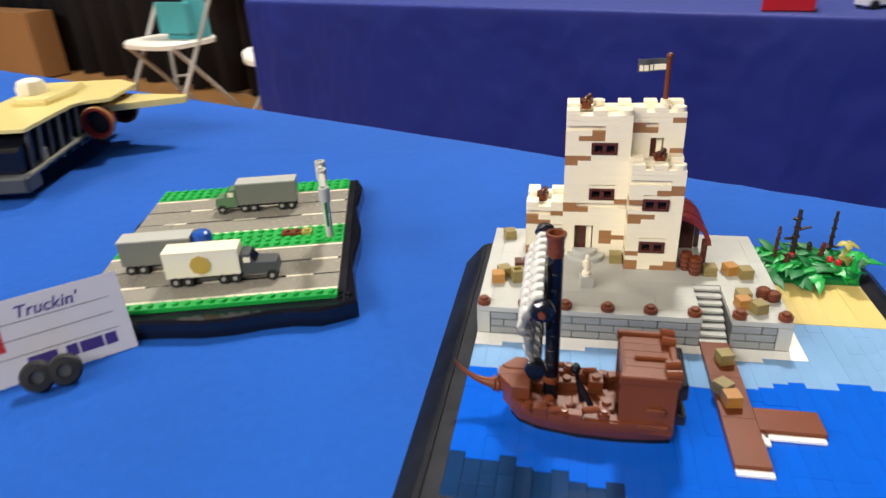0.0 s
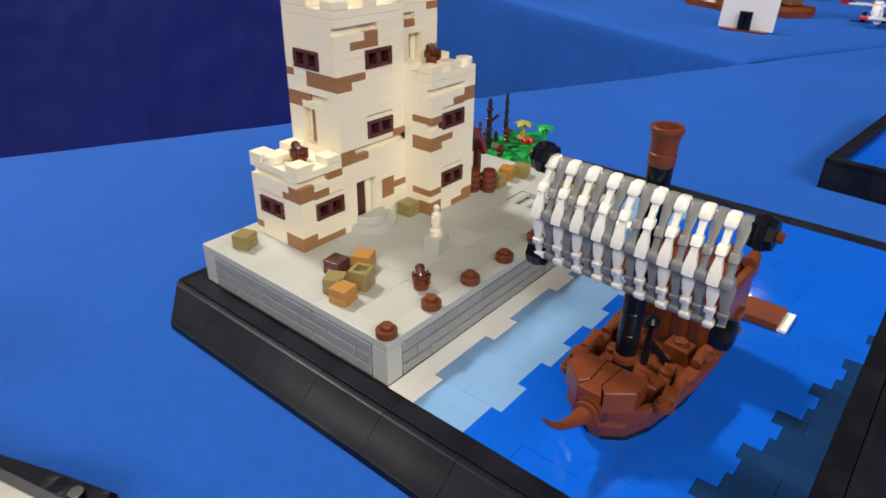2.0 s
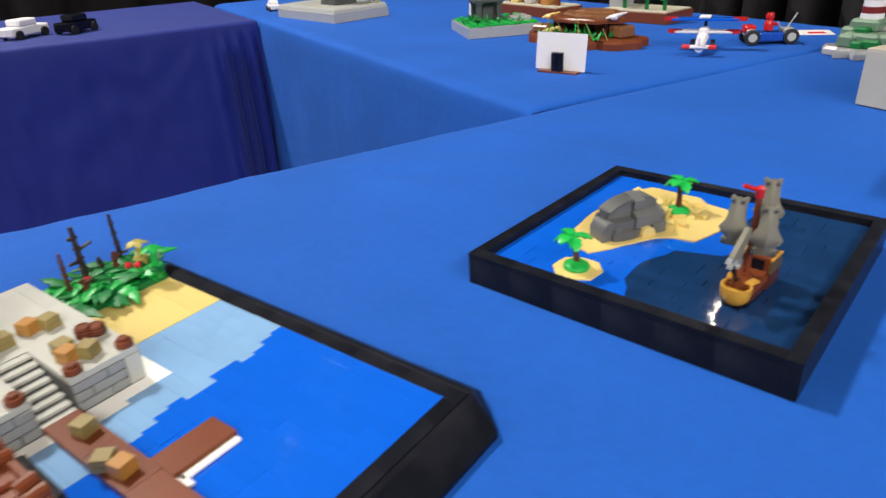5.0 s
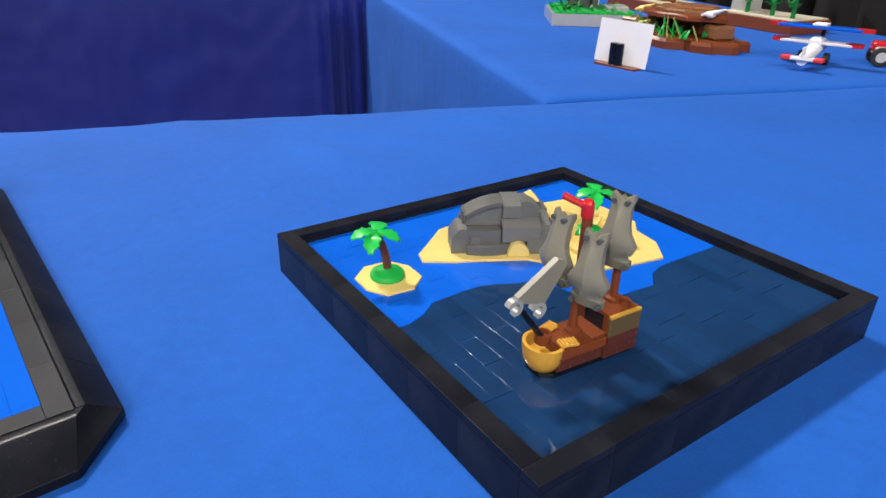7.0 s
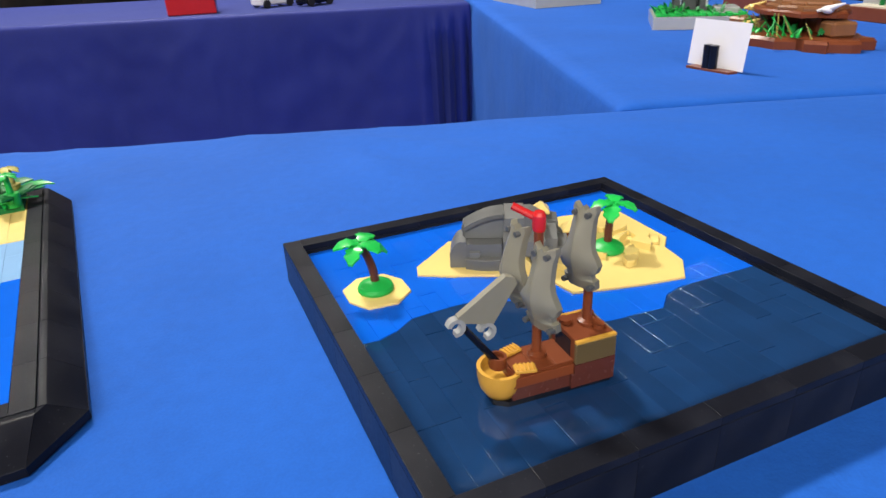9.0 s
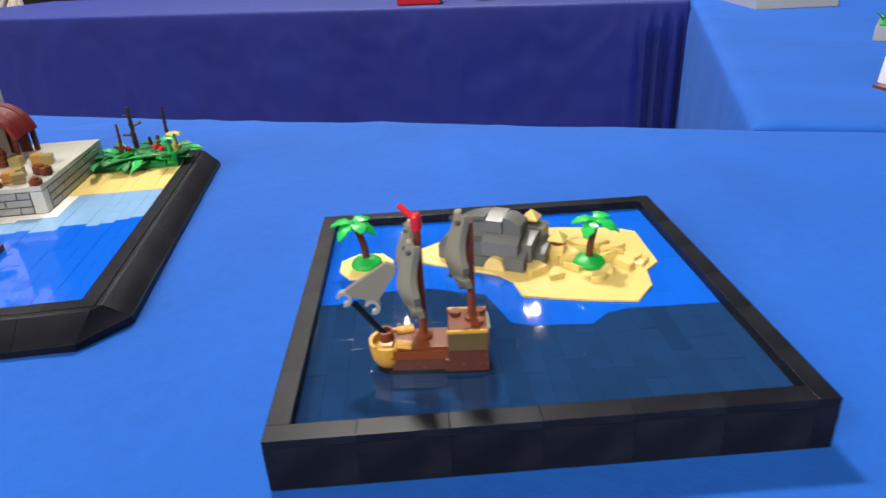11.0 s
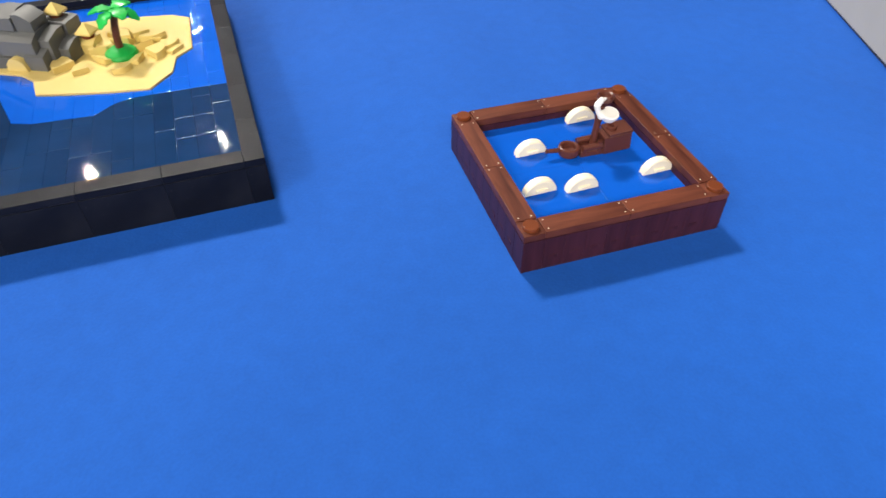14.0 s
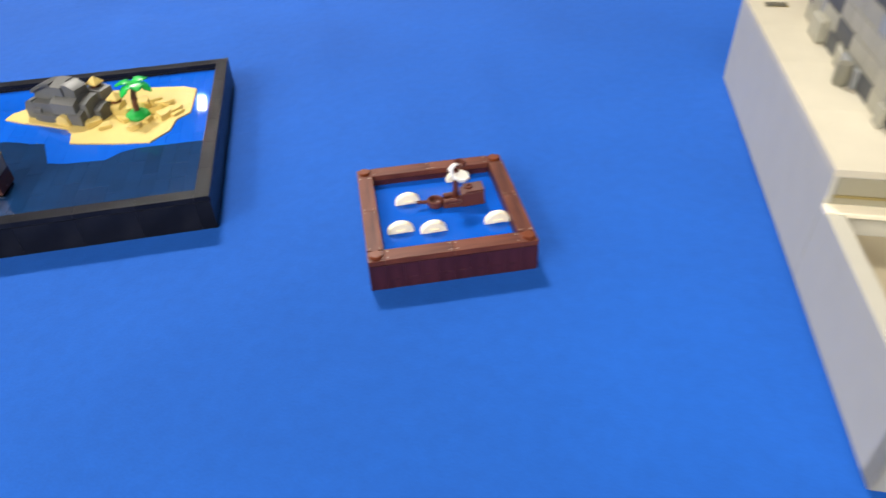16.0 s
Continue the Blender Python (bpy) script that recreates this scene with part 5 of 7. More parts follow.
for x, y, w, d, h, r in ((7.0, 4.1, 1.3, 0.8, 0.32, -25), (6.3, 3.2, 1.1, 0.8, 0.5, 30), (3.8, 3.2, 1.0, 1.0, 0.62, 5), (5.2, 4.0, 1.2, 1.0, 0.66, -20), (4.1, 2.1, 1.1, 0.7, 0.4, -50), (5.9, 1.5, 1.0, 0.7, 0.34, 70), (4.7, 5.9, 1.2, 0.8, 0.3, 12), (8.1, 2.2, 1.1, 0.7, 0.22, 50)):
    bm = bmesh.new()
    v = prism(bm, [(-w / 2, -d / 2), (w / 2, -d / 2), (w / 2, d / 2), (-w / 2, d / 2)], 0, h, 0.02)
    for q in v:
        if q.co.z > h * 0.5 and q.co.y > 0:
            q.co.z = 0.1
    turn(v, (0, 0, 0), "Z", r)
    part("dune", bm, M_TAN, sand, at=(x, y, IW + 0.11))


rc, rs = math.cos(radians(-4.8)), math.sin(radians(-4.8))


def on_isl(u, v):
    return 54.97 + u * rc - v * rs, -20.8 + u * rs + v * rc


RKU, RKV = -1.9, 3.6
rock = thing("rock_outcrop", *on_isl(RKU, RKV), IW + 0.12, -28 - 4.7, "dark grey rock of stacked curved slopes on the sand", "rock")
M_ROCK = plastic("rock_grey_abs", (0.108, 0.112, 0.112), 0.42, 0.3, spec=0.4)


def slope_block(p0, p1, q0, q1, z0, z1, drop, side="S", steps=6):
    """A block whose top curves down by drop towards one side."""
    bm = bmesh.new()
    depth = (q1 - q0) if side in "SN" else (p1 - p0)
    prof = [(0.0, z0)] + [(depth * 0.6 * t, z1 - drop * (1 - math.sin(math.pi / 2 * t))) for t in (k / steps for k in range(steps + 1))] + [(depth, z1), (depth, z0)]

    def put(w, along):
        return {"S": (w, q0 + along), "N": (w, q1 - along), "W": (p0 + along, w), "E": (p1 - along, w)}[side]
    lo, hi = (p0, p1) if side in "SN" else (q0, q1)
    a = [bm.verts.new((*put(lo + 0.012, d), z)) for d, z in prof]
    b = [bm.verts.new((*put(hi - 0.012, d), z)) for d, z in prof]
    n = len(prof)
    for k in range(n):
        bm.faces.new((a[k], a[(k + 1) % n], b[(k + 1) % n], b[k])).smooth = True
    bm.faces.new(a[::-1])
    bm.faces.new(b)
    return bm


def bow_block(p0, p1, q0, q1, z0, z1, bulge):
    """A block with a rounded-out front."""
    bm = bmesh.new()
    front = [(p0 + (p1 - p0) * k / 10, q0 - bulge * math.sin(math.pi * k / 10)) for k in range(11)]
    prism(bm, front + [(p1, q1), (p0, q1)], z0, z1, 0.04)
    return bm


random.seed(47)
for args in ((-2.3, -1.4, 0.1, 1.9, 0.0, 1.55, 0.7, "W", 3), (-1.45, 0.62, 0.12, 1.5, 0.55, 1.5, 0.1, "S", 2), (-1.2, -0.62, -0.02, 0.6, 0.62, 1.06, 0.1, "S", 2), (0.65, 2.95, -0.08, 1.5, 0.72, 2.05, 0.42, "S", 3),
             (2.15, 3.4, -0.25, 0.9, 0.0, 1.12, 0.28, "S", 1), (2.9, 3.65, 0.45, 2.0, 0.0, 1.85, 0.3, "S", 1), (3.45, 4.3, 0.95, 2.2, 0.0, 1.15, 0.3, "S", 1), (2.25, 3.8, 2.1, 3.5, 0.0, 2.0, 0.1, "E", 2), (3.7, 4.1, 2.3, 3.1, 0.0, 1.2, 0.2, "E", 2),
             (0.7, 1.8, 0.42, 2.0, 2.06, 3.08, 0.28, "S", 1), (1.8, 2.9, 0.55, 2.0, 2.0, 3.0, 0.4, "E", 1), (-1.7, 0.6, 1.7, 2.35, 0.0, 1.8, 0.7, "N", 3), (0.6, 2.5, 1.7, 2.4, 0.0, 2.2, 0.9, "N", 3)):
    part("boulder", slope_block(*args), M_ROCK, rock)
part("boulder", bow_block(-1.42, 1.15, -0.12, 1.2, 0.0, 0.62, 0.24), M_ROCK, rock)
part("boulder", bow_block(1.1, 2.2, 0.2, 1.2, 0.0, 0.72, 0.0), M_ROCK, rock)
for y0, lift in ((0.5, 0.0), (0.74, 1.0)):
    # the crowning quarter arch: a thin curved shell over a set-back filling
    bm = bmesh.new()
    crest = [(-1.5 + 2.2 * k / 6, 1.85 + 1.16 * math.sin(math.pi / 2 * (0.2 + 0.8 * k / 6)) ** 0.9) for k in range(7)]
    prof = crest + ([(0.7, 1.52), (-1.45, 1.52)] if lift else [(x + 0.05 * (6 - k) / 6, z - 0.24) for k, (x, z) in reversed(list(enumerate(crest)))])
    prof = [(x, z - 0.1 * lift if z > 1.6 else z) for x, z in prof]
    a, b = [[bm.verts.new((x, y, z)) for x, z in prof] for y in (y0, 2.0)]
    for k in range(len(prof)):
        j = (k + 1) % len(prof)
        bm.faces.new((a[k], a[j], b[j], b[k])).smooth = True
    bm.faces.new(a[::-1])
    bm.faces.new(b)
    part("boulder", bm, M_ROCK, rock)
bm = bmesh.new()
cbox(bm, -1.6, 2.9, 0.95, 1.85, 0, 2.3, 0.05)
part("core", bm, M_ROCK, rock)
for x, y, z, foot in ((2.85, 2.9, 2.0, 0.2), (4.6, 2.65, 0.9, 0.24)):
    bm = bmesh.new()
    cbox(bm, -0.5, 0.5, -0.5, 0.5, 0, 0.14, 0.02)
    lathe(bm, [(0.69, 0.14), (0.06, 0.62)], 4, (0, 0, 0), Matrix.Rotation(radians(45), 3, "Z"))
    cap = part("tan_peak", bm, M_TAN, rock, "tan four-sided peak", at=(x, y, z + foot))
    bm = bmesh.new()
    lathe(bm, [(0.4, -foot), (0.4, 0.0)], 12)
    part("peak_post", bm, M_BROWN, cap)
part("tan_boulder", slope_block(4.1, 5.1, 2.1, 3.15, 0.0, 0.9, 0.3), M_TAN, rock, "tan block under the peak")
bm = bmesh.new()
pts = [(0.66 * math.cos(math.pi * k / 12), 0.8 * math.sin(math.pi * k / 12)) for k in range(13)]
v = prism(bm, pts, -0.3, 0.3, 0.03)
turn(v, (0, 0, 0), "X", 90)
part("tan_boulder", bm, M_TAN, rock, "half-round tan stone", at=(1.62, -0.2, 0.0))


def palm(parent_place, u, v, lean, label):
    x, y = u, v
    a = radians(-4.7)
    p = thing("palm_tree", 54.97 + x * math.cos(a) - y * math.sin(a), -20.8 + x * math.sin(a) + y * math.cos(a), IW + 0.12, -4.7, label, "palm tree", "palms on the island")
    bm = bmesh.new()
    lathe(bm, [(0.95, 0), (0.98, 0.12), (0.9, 0.3), (0.62, 0.48), (0.3, 0.55)], 18)
    part("mound", bm, M_GREEN, p, "shiny green dome")
    bm = bmesh.new()
    prev = Vector((0, 0, 0.5))
    for k in range(1, 7):
        t = k / 6
        q = Vector((lean * t * t, 0.15 * t, 0.5 + 2.1 * t))
        rod(bm, prev, q, 0.24 - 0.03 * t, 9)
        prev = q
    part("trunk", bm, M_TRUNK, p, "curved reddish-brown trunk")
    top = prev
    bm = bmesh.new()
    lathe(bm, [(0.3, -0.1), (0.3, 0.22), (0.16, 0.22), (0.16, 0.1)], 12, top)
    part("hub", bm, M_GREEN, p)
    for k in range(6):
        ob = new("frond", FROND)
        ob.parent = p
        ob.matrix_basis = Matrix.Translation(top * S) @ Euler((radians(-10 + 22 * (k % 2)), radians(6 * (k % 3) - 6), radians(60 * k + 15 + 9 * (k % 2)))).to_matrix().to_4x4()


def frond_mesh():
    bm = bmesh.new()
    rows = []
    for i in range(8):
        t = i / 7
        w = 0.11 + 0.34 * math.sin(math.pi * t) ** 0.8 * (1.25 if i % 2 else 0.8)
        z = 0.12 + 0.1 * math.sin(math.pi * t) - 0.4 * t * t
        rows.append([bm.verts.new((s * w, 0.15 + 1.25 * t, z - 0.05 * abs(s) + dz)) for dz in (0, 0.1) for s in (-1, 0, 1)])
    for a, b in zip(rows, rows[1:]):
        for p, q in ((0, 1), (1, 2), (2, 5), (5, 4), (4, 3), (3, 0)):
            bm.faces.new((a[p], a[q], b[q], b[p]))
    bm.faces.new([rows[0][k] for k in (0, 1, 2, 5, 4, 3)])
    bm.faces.new([rows[-1][k] for k in (0, 1, 2, 5, 4, 3)])
    return finish(bm, "frond", M_FROND)


FROND = frond_mesh()
palm(isl, -8.4, 4.4, -0.55, "green plastic palm with a curved trunk on the islet")
palm(isl, 5.1, 2.5, 0.35, "green plastic palm on the sand beside the rock")

# ---- ship on the island's sea ----
a = radians(-4.7)
bx, by = 54.97 - 4.7 * math.cos(a) + (-6.4) * -math.sin(a), -20.8 - 4.4 * math.sin(a) + (-6.4) * math.cos(a)
brig = thing("toy_brig", bx, by, IW + 0.6, -8, "small brown ship with a gold bow and grey curved sails", "ship")
brig.scale = (0.86, 0.93, 0.89)
bm = bmesh.new()
prism(bm, [(-2.4, -0.9), (2.9, -1.0), (2.9, 1.0), (-2.4, 0.9), (-3.0, 0.5), (-3.0, -0.5)], -0.67, -0.4, 0.0)
part("keel", bm, M_BLACK, brig, "black hull bottom")
bm = bmesh.new()
prism(bm, [(-2.2, -1.0), (2.95, -1.05), (2.95, 1.05), (-2.2, 1.0)], 0.3, 0.8, 0.03)
part("hull", bm, M_BROWN, brig, "brown hull plate")
bm = bmesh.new()
prism(bm, [(-2.2, -0.9), (0.7, -0.95), (0.7, 0.95), (-2.2, 0.9)], -0.42, 0.32, 0.0)
part("lower_hull", bm, M_DKBROWN, brig, "dark reddish-brown lower hull")
bm = bmesh.new()
prism(bm, [(0.7, -1.12), (3.0, -1.12), (3.0, 1.12), (0.7, 1.12)], -0.42, 0.32, 0.03)
prism(bm, [(0.84, -1.16), (2.98, -1.16), (2.98, 1.16), (0.84, 1.16)], 0.3, 0.8, 0.0)
part("stern_hull", bm, M_DKBROWN, brig, "dark reddish-brown block under the stern")
for k in range(3):
    piece("deck_plank", (1.0, 1.8, 0.16), M_BROWN, brig, (-2.0 + 1.0 * k, -0.9, 0.8), b=0.02)
bm = bmesh.new()
lathe(bm, [(0.35, -0.62), (0.72, -0.4), (0.96, 0.0), (1.05, 0.5), (1.06, 0.95), (0.88, 0.95), (0.8, 0.6), (0.4, 0.5)], 24, (-2.4, 0, 0))
part("bow", bm, M_GOLD, brig, "shiny pearl-gold rounded bow")
for sy in (-1, 1):
    bm = bmesh.new()
    v = cbox(bm, -2.0, -1.0, -0.28, 0.28, 0.95, 1.1, 0.03)
    for k in range(5):
        v += cbox(bm, -1.92 + 0.19 * k, -1.84 + 0.19 * k, -0.24, 0.24, 1.08, 1.18, 0.01)
    turn(v, (-1.5, 0, 0), "Z", 14 * sy)
    move(v, Matrix.Translation((0, sy * 0.72, 0)))
    part("grating", bm, M_GOLD, brig, "gold slotted grating")
bm = bmesh.new()
cbox(bm, 0.9, 2.95, -1.0, 1.0, 0.8, 2.0, 0.03)
# dark tan taken darker, the shade on the stern sides put into it
M_TANSHADE = plastic("shaded_dark_tan_abs", (0.10, 0.072, 0.032), 0.3)
aft = part("stern_cabin", bm, M_BROWN, brig, "brown raised stern")
for sy in (-1, 1):
    bm = bmesh.new()
    cbox(bm, 0.85, 2.98, sy * 1.08 - 0.1, sy * 1.08 + 0.1, 0.82, 1.85, 0.03)
    side = part("side_panel", bm, M_TANSHADE, aft, "dark tan side panel, shaded in its colour")
    bm = bmesh.new()
    cbox(bm, 0.85, 2.98, sy * 1.08 - 0.1, sy * 1.08 + 0.1, 1.86, 2.0, 0.02)
    part("gold_trim", bm, M_GOLD, aft)
bm = bmesh.new()
cbox(bm, 2.96, 3.1, -0.8, 0.8, 0.9, 1.9, 0.02)
part("transom", bm, M_GUN, aft)
bm = bmesh.new()
cbox(bm, 0.86, 0.95, -0.62, 0.62, 0.95, 1.8, 0.02)
part("doorway", bm, M_BLACK, aft, "dark cabin doorway")
for x, y, z in ((1.3, 0.5, 2.0), (2.5, -0.4, 2.0), (2.6, 0.6, 2.0)):
    bm = bmesh.new()
    lathe(bm, [(0.3, 0), (0.3, 0.2)], 12, (x, y, z))
    part("stud", bm, M_BROWN, aft)
for x, z0, z1 in ((-0.45, 0.95, 7.1), (2.2, 2.0, 7.4)):
    bm = bmesh.new()
    lathe(bm, [(0.44, z0), (0.44, z0 + 0.16), (0.22, z0 + 0.24), (0.21, z1)], 12, (x, 0.1, 0))
    part("mast", bm, M_BROWN, brig, "thin reddish-brown mast")
bm = bmesh.new()
lathe(bm, [(0.26, 7.1), (0.3, 7.2), (0.3, 7.8), (0.2, 7.95)], 12, (-0.45, 0.1, 0))
rod(bm, (-0.45, 0.1, 7.6), (-1.3, 0.9, 8.05), 0.17, 9)
part("pennant", bm, M_RED, brig, "red pennant at the masthead")


def curved_sail(x, y, z, rot, k=1.0):
    """A moulded grey sail: notched head, flared belly with a ridge down its middle, stepped foot."""
    bm = bmesh.new()
    # height, half width, forward bulge of the middle
    rows = ((0.0, 0.55, 0.02), (0.12, 0.74, 0.04), (0.55, 0.78, 0.1), (0.6, 0.62, 0.12), (0.85, 0.6, 0.18), (0.95, 0.82, 0.2), (1.35, 0.98, 0.26), (1.6, 0.86, 0.3), (1.9, 0.66, 0.3), (2.3, 0.54, 0.27), (2.8, 0.5, 0.2), (3.2, 0.48, 0.12), (3.5, 0.56, 0.06), (3.7, 0.5, 0.02))
    cols = (-1.0, -0.72, -0.3, 0.0, 0.3, 0.72, 1.0)
    front, rear = [], []
    for h, w, g in rows:
        dip = [0.0, 0.02, 0.14, 0.0, 0.14, 0.02, 0.0] if h > 3.6 else [0.0, 0.0, 0.16, 0.22, 0.16, 0.0, 0.0] if h == 0.0 else [0.0] * 7
        sway = 0.34 * math.sin(math.pi * min(1.0, h / 3.4))
        front.append([bm.verts.new((-0.17 - sway - g * (1 - abs(c)) + 0.2 * c * c, w * c, h - (e if h > 3.6 else -e))) for c, e in zip(cols, dip)])
        rear.append([bm.verts.new((0.15 - sway - 0.6 * g * (1 - abs(c)) + 0.2 * c * c, w * c, h - (e if h > 3.6 else -e))) for c, e in zip(cols, dip)])
    n, last = len(cols), len(rows) - 1
    for i in range(last):
        for j in range(n - 1):
            bm.faces.new((front[i][j], front[i][j + 1], front[i + 1][j + 1], front[i + 1][j])).smooth = True
            bm.faces.new((rear[i][j], rear[i + 1][j], rear[i + 1][j + 1], rear[i][j + 1])).smooth = True
        for j in (0, n - 1):
            bm.faces.new((front[i][j], front[i + 1][j], rear[i + 1][j], rear[i][j]))
    for i in (0, last):
        for j in range(n - 1):
            bm.faces.new((front[i][j], front[i][j + 1], rear[i][j + 1], rear[i][j]))
    for v in bm.verts:
        v.co *= k
    turn(list(bm.verts), (0, 0, 0), "Z", rot)
    s = part("sail", bm, M_GUN, brig, "grey moulded curved sail", at=(x, y, z))
    for w, zz in ((0.62, 0.3), (-0.62, 0.3), (0.3, 3.4), (-0.3, 3.4)):
        bm = bmesh.new()
        bend = 0.34 * math.sin(math.pi * min(1.0, zz / 3.4))
        rod(bm, (-0.32 - bend, w * k, zz * k), (0.3 - bend, w * k, zz * k), 0.13, 10)
        turn(list(bm.verts), (0, 0, 0), "Z", rot)
        part("sail_pin", bm, M_DKGREY, s)


curved_sail(-0.75, -0.85, 2.95, 20, 1.05)
curved_sail(-0.9, 1.2, 3.15, 4, 1.05)
curved_sail(1.7, 0.0, 4.0, 22, 1.05)
bm = bmesh.new()
prof = [(-4.45, 3.72), (-4.4, 4.0), (-2.15, 5.45), (-1.7, 5.25), (-1.62, 5.0), (-2.75, 3.3)]
lay = [[bm.verts.new((x, y, z)) for x, z in prof] for y in (-0.16, 0.16)]
for k in range(6):
    bm.faces.new((lay[0][k], lay[0][(k + 1) % 6], lay[1][(k + 1) % 6], lay[1][k]))
bm.faces.new(lay[0])
bm.faces.new(lay[1][::-1])
jib = part("jib", bm, M_GUN, brig, "flat grey jib plate")
for cx, cz in ((-4.5, 3.5), (-3.05, 2.98)):
    bm = bmesh.new()
    n = 10
    rings = []
    for k in range(n + 1):
        t = radians(262 + 265 * k / n)
        c, e = Vector((cx + 0.33 * math.cos(t), 0.0, cz + 0.33 * math.sin(t))), Vector((math.cos(t), 0, math.sin(t)))
        rings.append([bm.verts.new(c + e * dr + Vector((0, dy, 0))) for dr, dy in ((-0.09, -0.18), (0.1, -0.18), (0.1, 0.18), (-0.09, 0.18))])
    for p, q in zip(rings, rings[1:]):
        for k in range(4):
            bm.faces.new((p[k], p[(k + 1) % 4], q[(k + 1) % 4], q[k]))
    bm.faces.new(rings[0])
    bm.faces.new(rings[-1])
    part("clip", bm, M_STONE, jib, "grey open clip")
bm = bmesh.new()
rod(bm, (-2.55, 0, 1.2), (-4.05, 0, 3.25), 0.17, 10)
part("bowsprit", bm, M_BLACK, brig, "black slanting bowsprit")
bm = bmesh.new()
lathe(bm, [(0.4, 0.95), (0.42, 1.0), (0.42, 1.5), (0.3, 1.5), (0.3, 1.3)], 14, (-2.5, 0, 0))
part("bow_ring", bm, M_BROWN, brig)


# ---- small brown frame with a boat ----
FX, FY, FR, FZ = 79.96, -39.2, -6.6, 2.2
pond = thing("framed_sea", FX, FY, 0, FR, "small square frame of reddish-brown wood-grain tiles around blue water", "display base")
M_GRAIN = grainy("brown_wood_print", (0.15, 0.045, 0.026), (0.06, 0.016, 0.011), 40, (1.0, 7, 7), 0.42, 0.05)
M_GRAIN2 = grainy("brown_wood_print_across", (0.15, 0.045, 0.026), (0.06, 0.016, 0.011), 40, (7, 1.0, 7), 0.42, 0.05)
M_POND = plastic("pond_blue_abs", (0.004, 0.09, 0.52), 0.13, 0.03, 0.04, bump=0.08, spec=0.2)
# sides darker and more purple than the top: their shade is in the colour
M_SIDESHADE = grainy("shaded_brown_side_print", (0.060, 0.017, 0.027), (0.034, 0.010, 0.016), 60, (6, 6, 1.0), 0.4, 0.08)
for wood in (M_GRAIN, M_GRAIN2, M_SIDESHADE):
    wood.node_tree.nodes["Principled BSDF"].inputs["Specular IOR Level"].default_value = 0.22
M_RIVET = plastic("pale_rivet", (0.75, 0.68, 0.55), 0.25)
bm = bmesh.new()
cbox(bm, -4.1, 4.1, -4.1, 4.1, 0.0, 1.05, 0.02)
part("bed", bm, M_BROWN, pond)
for x in (-4, 0):
    for y in (-4, 0):
        piece("water_tile", (4, 4, 0.4), M_POND, pond, (x, y, 1.05), b=0.006)
for sgn in (-1, 1):
    for k in range(2):
        t = piece("frame_tile", (4, 1, 0.4), M_GRAIN, pond, (-4 + 4 * k, -5 if sgn < 0 else 4, FZ - 0.4), b=0.03)
        t2 = piece("frame_tile", (1, 4, 0.4), M_GRAIN2, pond, (-5 if sgn < 0 else 4, -4 + 4 * k, FZ - 0.4), b=0.03)
        for e in (0.18, 3.82):
            for o in (0.2, 0.8):
                bm = bmesh.new()
                lathe(bm, [(0.038, 0.39), (0.03, 0.41)], 8, (e, o, 0))
                part("nail", bm, M_RIVET, t)
                bm = bmesh.new()
                lathe(bm, [(0.038, 0.39), (0.03, 0.41)], 8, (o, e, 0))
                part("nail", bm, M_RIVET, t2)
for sx in (-1, 1):
    for sy in (-1, 1):
        x, y = sx * 4.5, sy * 4.5
        piece("corner_plate", (1, 1, 0.36), M_GRAIN, pond, (x - 0.5, y - 0.5, FZ - 0.4), b=0.03)
        bm = bmesh.new()
        lathe(bm, [(0.37, 0), (0.37, 0.17), (0.33, 0.2)], 16)
        part("corner_stud", bm, M_BROWN, pond, at=(x, y, FZ - 0.05))
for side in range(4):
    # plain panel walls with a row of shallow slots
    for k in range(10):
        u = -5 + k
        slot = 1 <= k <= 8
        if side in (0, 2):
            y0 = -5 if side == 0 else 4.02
            piece("side_brick", (1, 0.98, FZ - 0.42), M_SIDESHADE, pond, (u, y0, 0.0), b=0.01)
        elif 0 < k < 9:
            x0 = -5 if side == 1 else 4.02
            piece("side_brick", (0.98, 1, FZ - 0.42), M_SIDESHADE, pond, (x0, u, 0.0), b=0.01)
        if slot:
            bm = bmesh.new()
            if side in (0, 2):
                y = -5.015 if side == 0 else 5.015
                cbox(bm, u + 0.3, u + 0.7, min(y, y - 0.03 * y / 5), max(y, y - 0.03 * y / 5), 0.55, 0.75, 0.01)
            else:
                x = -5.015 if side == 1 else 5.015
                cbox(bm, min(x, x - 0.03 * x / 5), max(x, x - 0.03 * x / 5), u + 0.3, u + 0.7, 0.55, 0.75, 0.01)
            part("side_notch", bm, M_SIDESHADE, pond)


def on_pond(u, v):
    a = radians(FR)
    return FX + u * math.cos(a) - v * math.sin(a), FY + u * math.sin(a) + v * math.cos(a)


for u, v in ((-2.75, -1.55), (-0.75, -1.9), (3.3, -1.75), (-1.95, 1.45), (1.75, 3.45)):
    bm = bmesh.new()
    pts = [(0.82 * math.cos(math.pi * k / 14), 0.72 * math.sin(math.pi * k / 14)) for k in range(15)]
    q = prism(bm, pts, -0.2, 0.2, 0.06)
    q += cbox(bm, -0.3, 0.3, 0.12, 0.3, 0.18, 0.32, 0.05)
    turn(q, (0, 0, 0), "X", 90)
    w = solo("wave", bm, M_WHITE, *on_pond(u, v), 1.45, FR + 2, "half-round white wave piece on the blue water", "wave", "waves round the boat")
# same brown plastic, darkened: the weaker light on the boat is in its colour
M_BROWNSHADE = plastic("shaded_reddish_brown_abs", (0.095, 0.028, 0.019), 0.34, 0.1, spec=0.35)
